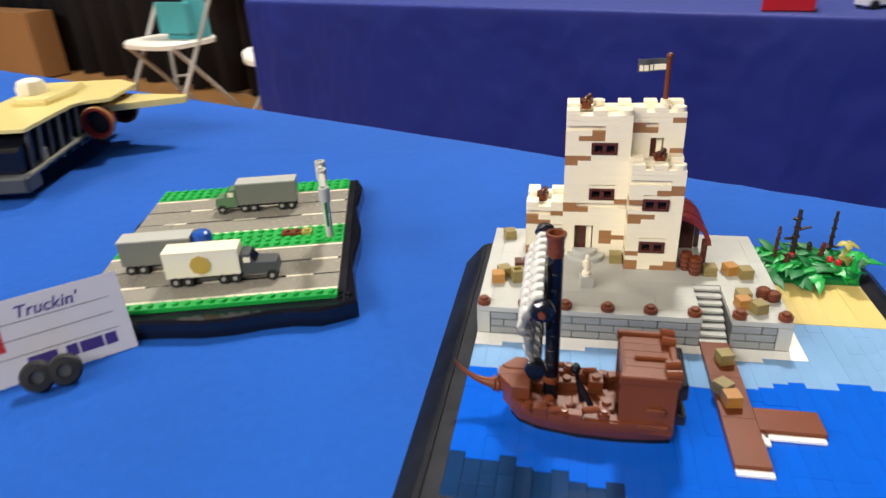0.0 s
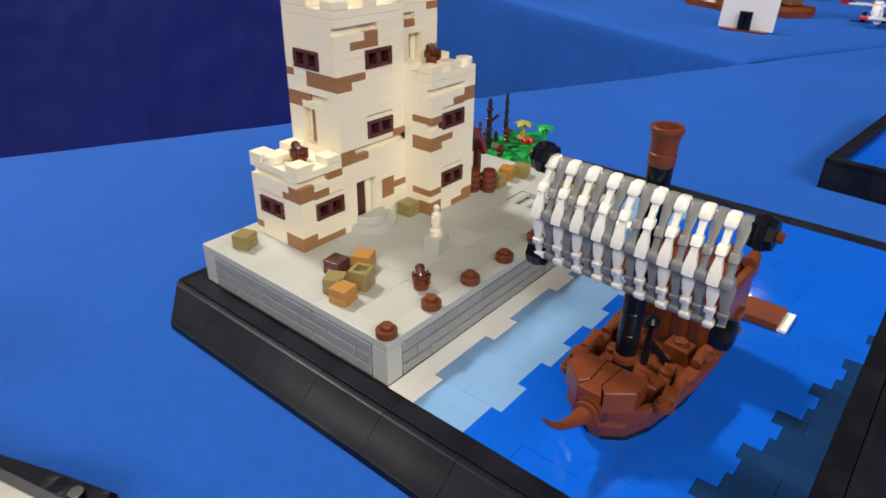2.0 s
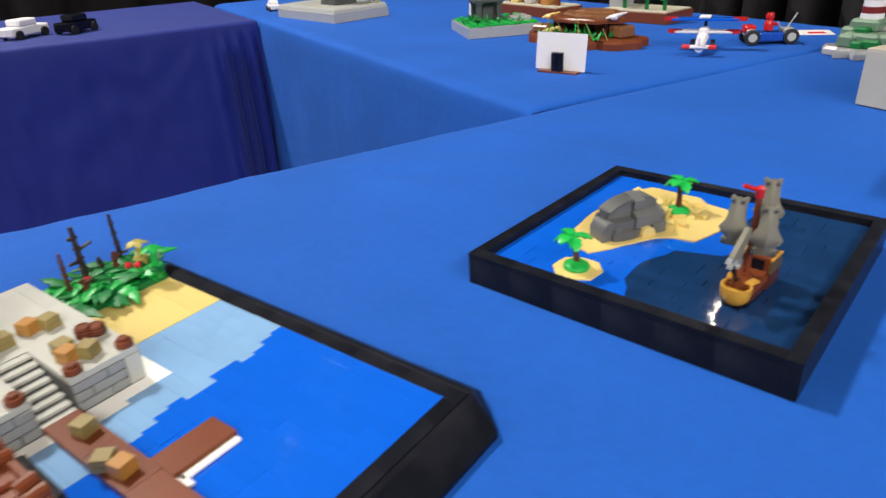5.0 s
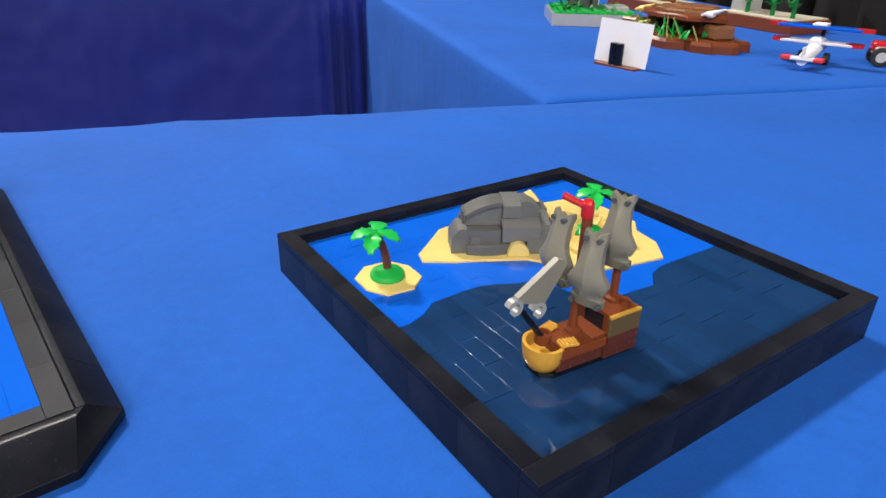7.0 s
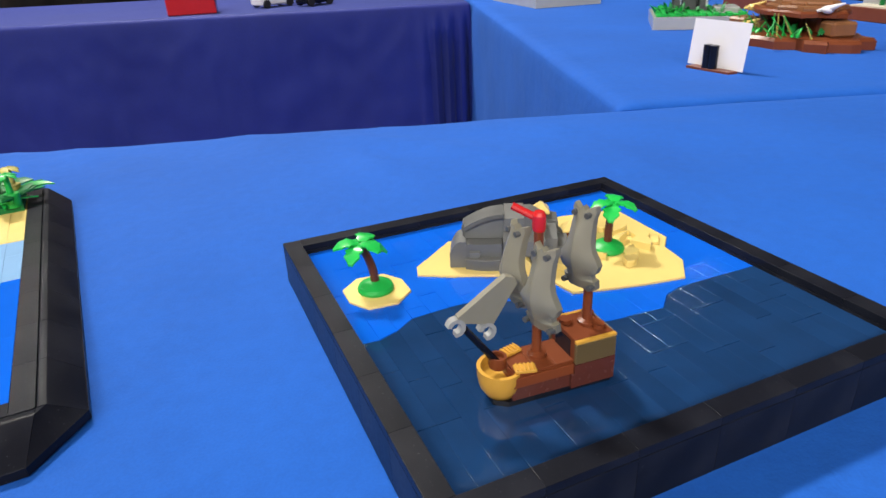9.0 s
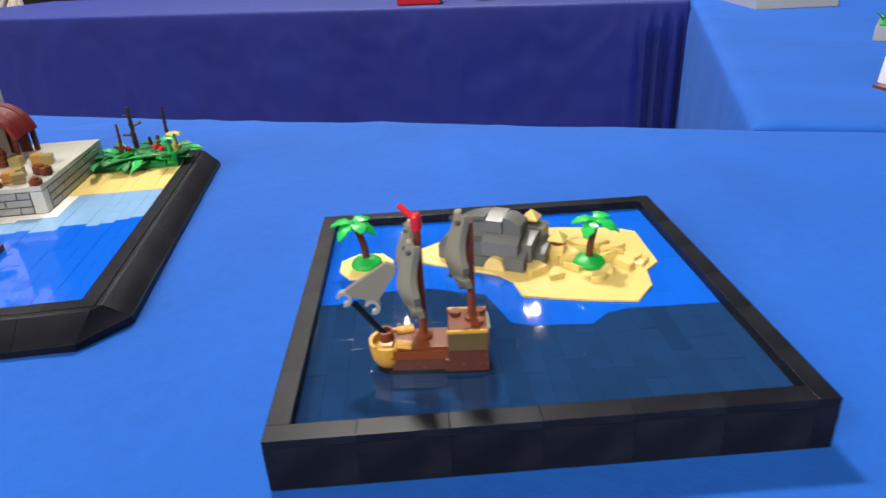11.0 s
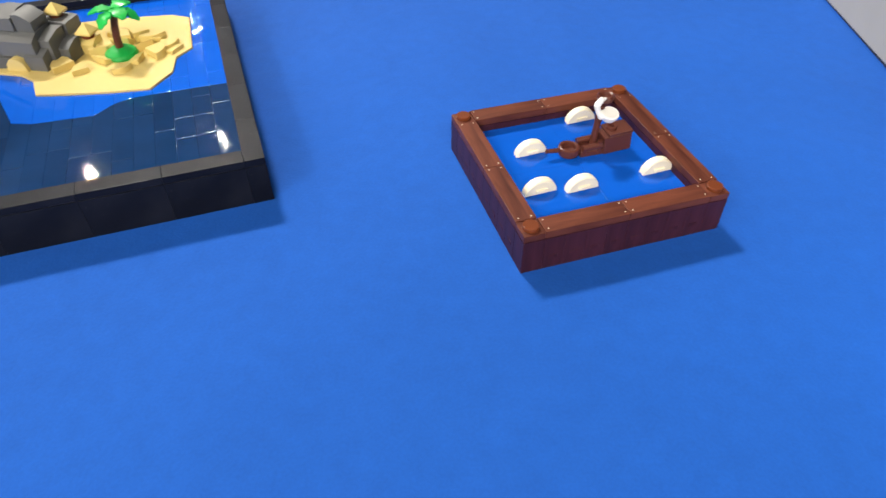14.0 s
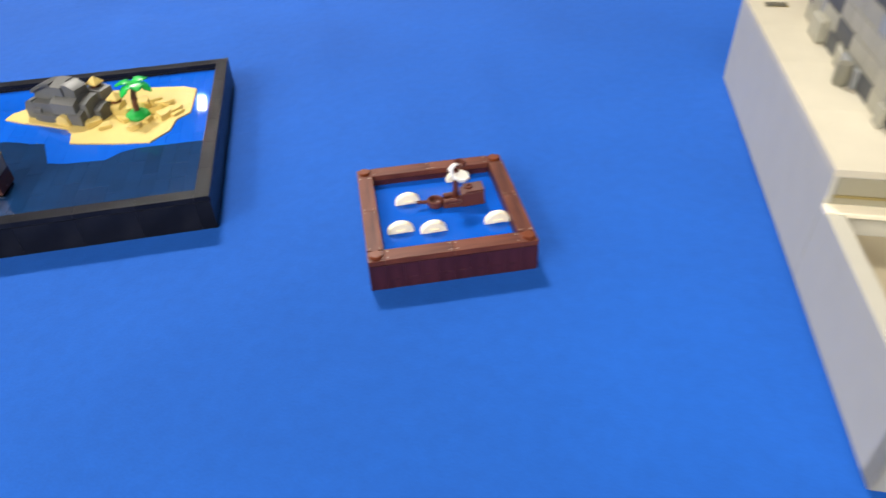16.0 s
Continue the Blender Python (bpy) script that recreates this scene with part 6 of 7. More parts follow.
boat = thing("tiny_boat", *on_pond(0.75, 0.7), 1.45, FR - 1, "tiny reddish-brown boat with one mast and a white sail", "boat")
bm = bmesh.new()
v = cbox(bm, 0.72, 2.2, -0.5, 0.5, 0.0, 0.98, 0.04)
v += cbox(bm, 0.95, 2.22, -0.52, 0.52, 0.99, 1.14, 0.03)
turn(v, (0.7, 0, 0), "Y", -4)
stern = part("stern", bm, M_BROWNSHADE, boat, "boxy reddish-brown stern with a flat deck, shaded in its colour")
bm = bmesh.new()
lathe(bm, [(0.26, 0), (0.26, 0.12), (0.15, 0.12), (0.15, 0.02)], 12, (1.2, 0.05, 1.17))
part("deck_stud", bm, M_BROWNSHADE, stern)
bm = bmesh.new()
cbox(bm, -0.5, 0.74, -0.42, 0.42, 0.0, 0.34, 0.04)
for y in (-0.36, 0.36):
    # rounded rails amidships
    rod(bm, (-0.42, y, 0.5), (0.62, y, 0.56), 0.16, 12)
    rod(bm, (0.5, y, 0.2), (0.5, y, 0.82), 0.13, 10)
    rod(bm, (-0.3, y, 0.2), (-0.3, y, 0.62), 0.12, 10)
part("hull", bm, M_BROWNSHADE, boat)
bm = bmesh.new()
lathe(bm, [(0.3, 0.0), (0.5, 0.12), (0.56, 0.38), (0.52, 0.52), (0.44, 0.56), (0.36, 0.5), (0.34, 0.3), (0.05, 0.26)], 18, (-0.98, 0, 0))
part("bow", bm, M_BROWNSHADE, boat, "round open bow")
bm = bmesh.new()
rod(bm, (-1.4, 0, 0.38), (-2.2, 0.02, 0.44), 0.13, 10, 0.1)
part("bowsprit", bm, M_BROWNSHADE, boat)
bm = bmesh.new()
rod(bm, (0.28, 0, 0.3), (0.46, 0.06, 2.55), 0.17, 12)
mast_b = part("mast", bm, M_BROWNSHADE, boat, "slanting brown mast")
bm = bmesh.new()
lathe(bm, [(0.2, 2.62), (0.4, 2.72), (0.44, 2.9), (0.36, 3.0), (0.28, 2.96), (0.22, 2.8)], 16, (0.72, 0.28, 0))
part("masthead", bm, M_BROWNSHADE, mast_b)
bm = bmesh.new()
# the sail: a bellied cup and a curling tip joined by a thin neck
v = lathe(bm, [(0.1, -0.34), (0.38, -0.28), (0.52, -0.05), (0.53, 0.16), (0.48, 0.2), (0.3, 0.16), (0.05, 0.14)], 16)
turn(v, (0, 0, 0), "X", 14)
for q in v:
    q.co *= 0.85
move(v, Matrix.Translation((0.74, -0.3, 2.2)))
for a, b, r0, r1 in (((0.36, -0.28, 2.16), (0.12, -0.24, 2.5), 0.2, 0.13), ((0.12, -0.24, 2.5), (0.06, -0.2, 2.78), 0.13, 0.17), ((0.06, -0.2, 2.78), (0.26, -0.16, 3.02), 0.17, 0.14), ((0.26, -0.16, 3.02), (0.46, -0.12, 3.02), 0.14, 0.08)):
    rod(bm, a, b, r0, 10, r1)
    ball(bm, b, r1, 10)
part("sail", bm, M_FOAM, mast_b, "small puffed white sail with a curling tip")

# ---- grey fort on a tall pale base ----
fort = thing("grey_fort", 110.1, -25.9, 0, -26.6, "dark grey brick fort standing on a tall pale grey boxed base", "castle")
bm = bmesh.new()
cbox(bm, 0, 42, -27.4, 0, 0.25, 7.15, 0.05)
M_PALE = plastic("pale_warm_grey_abs", (0.46, 0.445, 0.38), 0.35, 0.05, bump=0.04)
part("base_box", bm, M_PALE, fort, "smooth pale grey base side")
bm = bmesh.new()
cbox(bm, 0.15, 41.8, -40.8, -0.15, 0.0, 0.26, 0.02)
part("base_foot", bm, M_DKGREY, fort)
M_CREAM = plastic("cream_tile_abs", (0.56, 0.52, 0.41), 0.4)
for i in range(7):
    for j in range(4):
        if i * 6 < 42:
            piece("cream_slab", (6, 6.85, 0.4), M_CREAM, fort, (i * 6, -27.4 + j * 6.85, 7.12), b=0.02)
bm = bmesh.new()
cbox(bm, 0, 0.9, -41, -27.42, 0.25, 5.4, 0.04)
cbox(bm, 0, 42, -41, -40.1, 0.25, 5.4, 0.04)
part("front_wall", bm, M_PALE, fort)
bm = bmesh.new()
cbox(bm, 0.9, 41.9, -40.1, -27.42, 3.2, 3.6, 0.02)
part("front_court", bm, plastic("court_tan_abs", (0.36, 0.31, 0.21), 0.4), fort, "sunken tan-grey forecourt")
bm = bmesh.new()
cbox(bm, -0.02, 42, -28.3, -27.42, 5.2, 5.5, 0.04)
part("lip", bm, M_WHITE, fort)
M_BAND = plastic("grey_tan_abs", (0.29, 0.27, 0.19), 0.4)
for z0, z1, out, mat in ((6.1, 7.1, 0.1, M_BAND), (5.96, 6.1, 0.2, M_DKTAN), (5.5, 5.96, 0.06, M_BAND)):
    bm = bmesh.new()
    cbox(bm, 0.3, 42, -27.43 - out, -27.42, z0, z1, 0.01)
    part("wall_band", bm, mat, fort)
bm = bmesh.new()
cbox(bm, 1.2, 2.9, -2.9, -1.9, 7.53, 7.56, 0.0)
gr = part("drain", bm, M_DKTAN, fort, "dark slotted drain grating")
for k in range(6):
    bm = bmesh.new()
    cbox(bm, 1.25 + 0.27 * k, 1.42 + 0.27 * k, -2.85, -1.95, 7.56, 7.62, 0.01)
    part("slat", bm, M_DKGREY, gr)
bm = bmesh.new()
cbox(bm, 3.8, 26, -22.8, -5, 7.52, 19, 0.05)
keep = part("keep", bm, M_DKGREY, fort, "dark grey stone keep")
M_OLDST = plastic("old_stone_abs", (0.30, 0.29, 0.235), 0.4, 0.2)
random.seed(55)
for c in range(9):
    z = 7.53 + 1.2 * c
    y = -22.8
    while y < -5:
        n = random.choice((1, 2, 2, 3))
        n = min(n, -5 - y)
        piece("keep_stone", (random.choice((0.3, 0.3, 0.34, 0.6)), n, 1.19), random.choice((M_OLDST, M_OLDST, M_OLDST, M_STONE, M_DKGREY)), keep, (3.5 if random.random() < 0.8 else 3.2, y, z), b=0.06)
        y += n
bm = bmesh.new()
cbox(bm, 4.2, 6.2, -4.98, -4.0, 7.52, 10.5, 0.04)
part("orange_post", bm, M_ORANGE, keep, "orange block at the keep's corner")
bm = bmesh.new()
lathe(bm, [(0.42, 7.53), (0.5, 7.75), (0.5, 8.6), (0.42, 8.9), (0.34, 8.9)], 14, (2.85, -17.0, 0))
part("cask", bm, M_GUN, keep, "dull grey-brown cask against the wall")
bm = bmesh.new()
cbox(bm, 2.95, 3.6, -10.4, -8.2, 7.53, 9.1, 0.12)
part("buttress", bm, M_OLDST, keep)


# ---- road display with trucks ----
random.seed(61)
RA = 15.5
road = thing("road_display", -12.35, 3.5, 0, RA, "black based highway model with two grey carriageways and green verges", "display base")
RW, RD, RZ = 22.0, 28.5, 2.1
pts = []
for k in range(40):
    t = k / 40 * 4
    s, f = int(t), t - int(t)
    wv = 0.5 + 0.35 * math.sin(k * 1.35 + 0.6)
    pts.append(((-RW - 1 + (RW + 2) * f, -wv - 1.0), (1.0 + wv * 0.8, -0.5 + (RD + 1) * f), (1.0 - (RW + 2) * f, RD + wv * 0.5), (-RW - wv, RD - (RD + 1) * f))[s])
bm = bmesh.new()
prism(bm, pts, 0.0, RZ - 0.45, 0.2)
part("rocky_base", bm, M_WET, road, "glossy black wavy edge")
bm = bmesh.new()
cbox(bm, -RW, 0.6, -0.4, RD, 0.3, RZ - 0.4, 0.02)
part("plate", bm, M_BASE, road)
M_ASPH = plastic("road_grey_abs", (0.29, 0.27, 0.225), 0.25, 0.05)
lanes = [(1.0, 4.0), (4.0, 7.0), (7.0, 10.3), (14.3, 17.8), (17.8, 21.3), (21.3, 24.8)]
for y0, y1 in lanes:
    for k in range(6):
        x0 = -RW + k * RW / 6
        piece("road_tile", (RW / 6, y1 - y0 - 0.06, 0.4), M_ASPH, road, (x0, y0 + 0.03, RZ - 0.4), b=0.015, tilt=(random.gauss(0, 0.1), random.gauss(0, 0.15)))
for y in (1.25, 10.0, 14.6, 24.45):
    bm = bmesh.new()
    cbox(bm, -RW, -0.05, y - 0.13, y + 0.13, RZ - 0.1, RZ + 0.012, 0.005)
    part("lane_line", bm, M_WHITE, road)
for y in (4.0, 7.0, 17.8, 21.3):
    bm = bmesh.new()
    cbox(bm, -RW, -0.05, y - 0.1, y + 0.1, RZ - 0.1, RZ + 0.006, 0.002)
    part("lane_joint", bm, M_BLACK, road)
    for k in range(3):
        bm = bmesh.new()
        x0 = -RW + k * RW / 3 + (2.6 if y in (4.0, 17.8) else 4.6)
        cbox(bm, x0, x0 + 2.4, y - 0.12, y + 0.12, RZ - 0.1, RZ + 0.012, 0.005)
        part("lane_dash", bm, M_WHITE, road)
for y, rows in ((0.0, 1), (10.3, 2), (12.3, 2), (24.8, 3)):
    for k in range(11):
        piece("grass_plate", (2, rows, 0.4), M_GREEN, road, (-RW + 2 * k, y + (0.15 if y == 12.3 else 0), RZ - 0.36), b=0.02, studs=True)
for x, mat in ((-6.2, M_BROWN), (-5.2, M_BROWN), (-4.2, M_OLIVE)):
    piece("earth_plate", (1, 1, 0.3), mat, road, (x, 12.4, RZ + 0.05), b=0.02, studs=True)
for x, y in ((0.1, 0.1), (0.1, 1.0), (0.9, 0.6)):
    bm = bmesh.new()
    stud(bm, x, y, RZ - 0.45)
    part("stud", bm, M_BLACK, road)


def on_road(u, v):
    a = radians(RA)
    return -12.35 + u * math.cos(a) - v * math.sin(a), 3.5 + u * math.sin(a) + v * math.cos(a)


def truck(u, v, turned, cab_mat, box_mat, label, disc=None, nose=1.6, box=6.4, fairing=False):
    t = thing("toy_truck", *on_road(u, v), RZ, RA + turned, label, "truck", "trucks on the highway")
    bm = bmesh.new()
    cbox(bm, -box, 0.0, -0.98, 0.98, 0.9, 3.2, 0.02)
    body = part("trailer", bm, box_mat, t)
    bm = bmesh.new()
    cbox(bm, -box - 0.02, 0.0, -1.0, 1.0, 3.21, 3.36, 0.02)
    part("roof", bm, M_WHITE if box_mat is M_WHITE else M_LTGREY, body)
    if disc:
        for sy in (-1, 1):
            bm = bmesh.new()
            lathe(bm, [(0.9, 0), (0.9, 0.05)], 8, (-3.3, sy * 1.0 - (0.03 if sy > 0 else 0.02), 2.05), Matrix.Rotation(radians(90), 3, "X"))
            part("disc", bm, disc, body, "yellow eight-sided emblem without lettering")
    bm = bmesh.new()
    cbox(bm, -box + 0.1, 1.2 + nose, -0.5, 0.5, 0.5, 0.9, 0.02)
    part("chassis", bm, M_BLACK, t)
    bm = bmesh.new()
    prof = [(0.12, 0.7), (0.12, 2.7), (0.9, 2.6), (1.35, 1.85), (1.5 + nose, 1.75), (1.6 + nose, 1.2), (1.6 + nose, 0.7)]
    lay = [[bm.verts.new((x, y, z)) for x, z in prof] for y in (-0.85, 0.85)]
    n = len(prof)
    for k in range(n):
        bm.faces.new((lay[0][k], lay[0][(k + 1) % n], lay[1][(k + 1) % n], lay[1][k]))
    bm.faces.new(lay[0])
    bm.faces.new(lay[1][::-1])
    cab = part("cab", bm, cab_mat, t)
    if fairing:
        bm = bmesh.new()
        lathe(bm, [(0.9, 2.55), (0.9, 3.0), (0.8, 3.3), (0.55, 3.5), (0.2, 3.56)], 18, (0.85, 0, 0))
        part("wind_deflector", bm, cab_mat, cab, "rounded blue wind deflector")
    bm = bmesh.new()
    v4 = cbox(bm, -0.03, 0.03, -0.7, 0.7, -0.36, 0.36, 0.02)
    turn(v4, (0, 0, 0), "Y", -32)
    move(v4, Matrix.Translation((1.18, 0, 2.24)))
    part("windscreen", bm, M_BLACK, cab)
    for sy in (-0.9, 0.9):
        bm = bmesh.new()
        cbox(bm, 0.35, 0.95, sy - 0.03, sy + 0.03, 1.9, 2.4, 0.02)
        part("side_window", bm, M_WHITE, cab)
    for x in (-box + 0.7, -box + 1.75, -1.6, -0.6, 1.0 + nose):
        for sy in (-1, 1):
            bm = bmesh.new()
            lathe(bm, [(0.2, -0.2), (0.48, -0.2), (0.5, -0.12), (0.5, 0.12), (0.48, 0.2), (0.2, 0.2)], 16, (x, sy * 0.78, 0.5), Matrix.Rotation(radians(90), 3, "X"))
            wheel = part("wheel", bm, M_TYRE, t)
            bm = bmesh.new()
            lathe(bm, [(0.2, -0.22), (0.2, 0.22)], 12, (x, sy * 0.78, 0.5), Matrix.Rotation(radians(90), 3, "X"))
            part("hub", bm, M_STEEL, wheel)


M_SANDG = plastic("sand_green_truck", (0.11, 0.21, 0.11), 0.3)
M_TRAIL = plastic("trailer_grey_abs", (0.17, 0.175, 0.155), 0.3, 0.06)
truck(-8.4, 4.4, 0, M_DKGREY, M_WHITE, "white box truck with a dark grey cab and yellow disc", plastic("worn_yellow_print", (0.55, 0.36, 0.06), 0.3))
truck(-13.2, 7.5, 0, plastic("cab_blue_abs", (0.01, 0.08, 0.42), 0.25), M_TRAIL, "grey box truck with a blue cab", fairing=True)
truck(-11.7, 20.6, 180, M_SANDG, M_TRAIL, "grey box truck with a sand-green cab facing the other way", nose=0.8)
# sign bridge
gan = thing("sign_gantry", -16.8, 14.5, RZ, 0, "grey road sign gantry with a green panel over the median", "road sign")
bm = bmesh.new()
rod(bm, (0, 0, 0), (0, 0, 7.3), 0.38, 14)
part("post", bm, M_LTGREY, gan)
far_end, near_end = Vector((0, -0.1, 7.35)), Vector((2.05, -5.0, 6.55))
bm = bmesh.new()
rod(bm, far_end, near_end, 0.36, 14)
beam = part("beam", bm, M_LTGREY, gan)
for p, h in ((far_end, 1.0), (far_end.lerp(near_end, 0.3), 0.95), (near_end, 1.2)):
    bm = bmesh.new()
    lathe(bm, [(0.5, -h / 2), (0.5, h / 2), (0.44, h / 2 + 0.06), (0.27, h / 2 + 0.06), (0.27, h / 2 - 0.3)], 16, p)
    part("collar", bm, M_LTGREY, beam)
bm = bmesh.new()
v = cbox(bm, -0.12, 0.12, -4.3, -1.2, 2.9, 6.7, 0.03)
turn(v, (0, 0, 0), "Z", 22)
panel = part("sign_panel", bm, M_DKGREEN, gan, "green blank sign panel")
bm = bmesh.new()
v = cbox(bm, 0.13, 0.2, -4.1, -1.4, 3.1, 3.22, 0.01)
turn(v, (0, 0, 0), "Z", 22)
part("panel_rim", bm, M_LTGREY, panel)


def card_stand(name, place, rot, label, width=11.1, height=6.4, lean=18):
    c = thing(name, *place, 0, rot, label, "sign card")
    bm = bmesh.new()
    v = cbox(bm, -width / 2, width / 2, -0.02, 0.02, 0.0, height, 0.0)
    turn(v, (0, 0, 0), "X", -lean)
    return c, part("card", bm, M_CARD, c, "white printed card")


def pen(parent, text, x, z, size, lean, mat, wide=1.0):
    """Handwriting on a leaning card, in the built-in letters."""
    cu = bpy.data.curves.new("lettering", "FONT")
    cu.body, cu.size, cu.extrude, cu.shear, cu.offset = text, size * S, 0.00006, 0.25, 0.0001
    ob = new("lettering", cu)
    me = bpy.data.meshes.new_from_object(ob)
    bpy.data.objects.remove(ob)
    me.materials.append(mat)
    ob = new("lettering", me)
    ob.parent = parent
    ob.matrix_basis = Matrix.Rotation(radians(-lean), 4, "X") @ Matrix.Translation(Vector((x, -0.035, z)) * S) @ Matrix.Rotation(radians(90), 4, "X") @ Matrix.Diagonal((wide, 1, 1, 1))
    return ob


def bar(parent, x0, x1, z0, z1, lean, mat, name="rule"):
    bm = bmesh.new()
    v = cbox(bm, x0, x1, -0.04, -0.02, z0, z1, 0.0)
    turn(v, (0, 0, 0), "X", -lean)
    part(name, bm, mat, parent)


card, face = card_stand("name_card", (-31.5, -6.5), 43, "white exhibit card with handwriting, propped by small tyres")
pen(face, "Truckin'", -1.9, 4.85, 1.3, 18, M_INK)
for z in (4.55, 3.3, 2.0):
    bar(face, -4.3, 4.6, z, z + 0.05, 18, M_DKGREY)
for x0, x1 in ((-1.9, 0.1), (0.7, 1.5), (1.65, 3.3), (3.45, 4.3)):
    bar(face, x0, x1, 0.85, 1.75, 18, M_INK, "ink_bar")
bar(face, -4.5, -3.0, 2.6, 5.4, 18, M_PRINT, "red_badge")
tyres = thing("tyre_prop", -30.6, -8.3, 0, 35, "pair of small black rubber tyres holding the card", "tyre")
for x in (-0.9, 0.9):
    bm = bmesh.new()
    m = Matrix.Rotation(radians(70), 3, "X")
    lathe(bm, [(0.5, -0.5), (1.05, -0.45), (1.2, -0.2), (1.2, 0.2), (1.05, 0.45), (0.5, 0.5), (0.5, -0.5)], 20, (x, 0, 1.2), m, caps=False)
    tyre = part("tyre", bm, M_TYRE, tyres)
    bm = bmesh.new()
    lathe(bm, [(0.5, -0.3), (0.5, 0.3)], 14, (x, 0, 1.2), m)
    part("rim", bm, M_DKGREY, tyre)

# ---- yellow winged craft on dark struts ----
craft = thing("toy_spacecraft", -68, 36, 0, 12, "pale yellow winged craft with open grey-strutted flanks and round engines", "spacecraft")
bm = bmesh.new()
prof = [(-11, 2.4), (-11, 6.2), (-6, 8.2), (8, 8.2), (20, 7.4), (20, 2.4)]
lay = [[bm.verts.new((w, y, z)) for y, z in prof] for w in (-7, 4.2)]
for k in range(6):
    bm.faces.new((lay[0][k], lay[0][(k + 1) % 6], lay[1][(k + 1) % 6], lay[1][k]))
bm.faces.new(lay[0])
bm.faces.new(lay[1][::-1])
part("fuselage", bm, M_BLACK, craft, "black lower fuselage")
bm = bmesh.new()
prism(bm, [(-7.4, -9), (4.8, -9), (4.8, 3.6), (5.6, 5.2), (9.0, 6.4), (9.0, 16.6), (4.8, 20.5), (-7.4, 20.5)], 8.2, 8.7, 0.1)
part("deck", bm, M_PALEYEL, craft, "pale yellow upper deck")
bm = bmesh.new()
prism(bm, [(-3.6, 3.4), (1.4, 3.4), (2.4, 10), (1.0, 16), (-3.2, 16)], 8.7, 9.6, 0.4)
part("upper_plate", bm, M_PALEYEL, craft)
bm = bmesh.new()
lathe(bm, [(2.1, 9.4), (2.15, 10.4), (1.7, 11.4), (1.0, 11.7)], 10, (-3.0, 8.5, 0))
part("dome", bm, M_WHITE, craft, "off-white domed cockpit")
bm = bmesh.new()
prism(bm, [(6, 8), (18.2, 11.8), (18.0, 13.2), (6, 16.5)], 6.2, 7.2, 0.1)
part("wing", bm, M_PALEYEL, craft, "pale yellow swept wing")
for y in (6.0, 15.0):
    m = Matrix.Rotation(radians(90), 3, "X")
    bm = bmesh.new()
    lathe(bm, [(1.1, -1.6), (1.8, -1.4), (2.2, 0.0), (2.35, 0.8), (2.25, 1.2), (1.9, 1.2), (1.7, 0.2), (0.4, 0.0)], 24, (7.0, y, 5.4), m)
    eng = part("engine", bm, M_DKRED, craft, "round dark red engine pod")
    bm = bmesh.new()
    lathe(bm, [(2.25, 0.7), (2.45, 0.75), (2.45, 1.1), (2.3, 1.2)], 24, (7.0, y, 5.4), m, caps=False)
    part("engine_ring", bm, M_ORANGE, eng)
    bm = bmesh.new()
    lathe(bm, [(1.68, 0.25), (1.68, 0.3)], 24, (7.0, y, 5.4), m)
    part("engine_core", bm, M_BLACK, eng)
for k in range(7):
    y = -9.5 + 2.6 * k
    bm = bmesh.new()
    rod(bm, (4.5, y, 2.6), (4.5, y + 1.4, 8.2), 0.28, 8)
    part("side_strut", bm, M_GUN if k % 2 else M_DKGREY, craft)
    bm = bmesh.new()
    cbox(bm, 4.16, 4.5, y + 0.7, y + 2.1, 2.8 + 0.7 * (k % 3), 4.2 + 0.9 * (k % 2), 0.1)
    part("side_box", bm, M_GUN if k % 3 == 1 else M_BLACK, craft)
bm = bmesh.new()
rod(bm, (4.9, -11, 3.2), (4.9, 9, 4.0), 0.35, 8)
part("side_rail", bm, M_GUN, craft, "grey lower rail")
for x, y in ((-5, -7), (2.5, -7), (-5, 14), (2.5, 14)):
    bm = bmesh.new()
    rod(bm, (x, y, 0), (x, y, 2.6), 0.7, 10)
    part("strut", bm, M_DKGREY, craft)
bm = bmesh.new()
cbox(bm, -6.5, 5.2, -12.5, -9, 1.2, 3.4, 0.3)
part("bumper", bm, M_DKGREY, craft)


# ---- things on the side table ----
random.seed(71)
sc, face = card_stand("name_card", (114.4, 20.2), 88, "white card seen from behind, held by a black brick", width=9.8, height=6.3, lean=-6)
face.location = (0, 0, 0.4 * S)
bm = bmesh.new()
cbox(bm, -4, 3.6, -0.2, 1.6, 0.1, 0.45, 0.02)
part("foot", bm, M_BROWN, sc, "brown foot plate")
bm = bmesh.new()
for x in (-0.6, 0.5):
    lathe(bm, [(0.62, 0.45), (0.62, 3.6)], 14, (x, 1.0, 0))
part("prop", bm, M_BLACK, sc, "black round-brick prop")


def shrub(parent, x, y, z, n, r, mats=(M_GREEN, M_DKGREEN)):
    for k in range(n):
        ob = new("leaf", LEAVES[random.choice(mats).name, random.randrange(3)])
        ob.parent = parent
        ob.matrix_basis = Matrix.Translation(Vector((x + random.uniform(-r, r), y + random.uniform(-r, r), z + random.uniform(0, 0.4))) * S) @ Euler((radians(random.uniform(5, 60)), 0, random.uniform(0, 6.28))).to_matrix().to_4x4() @ Matrix.Scale(random.uniform(0.6, 1.0), 4)


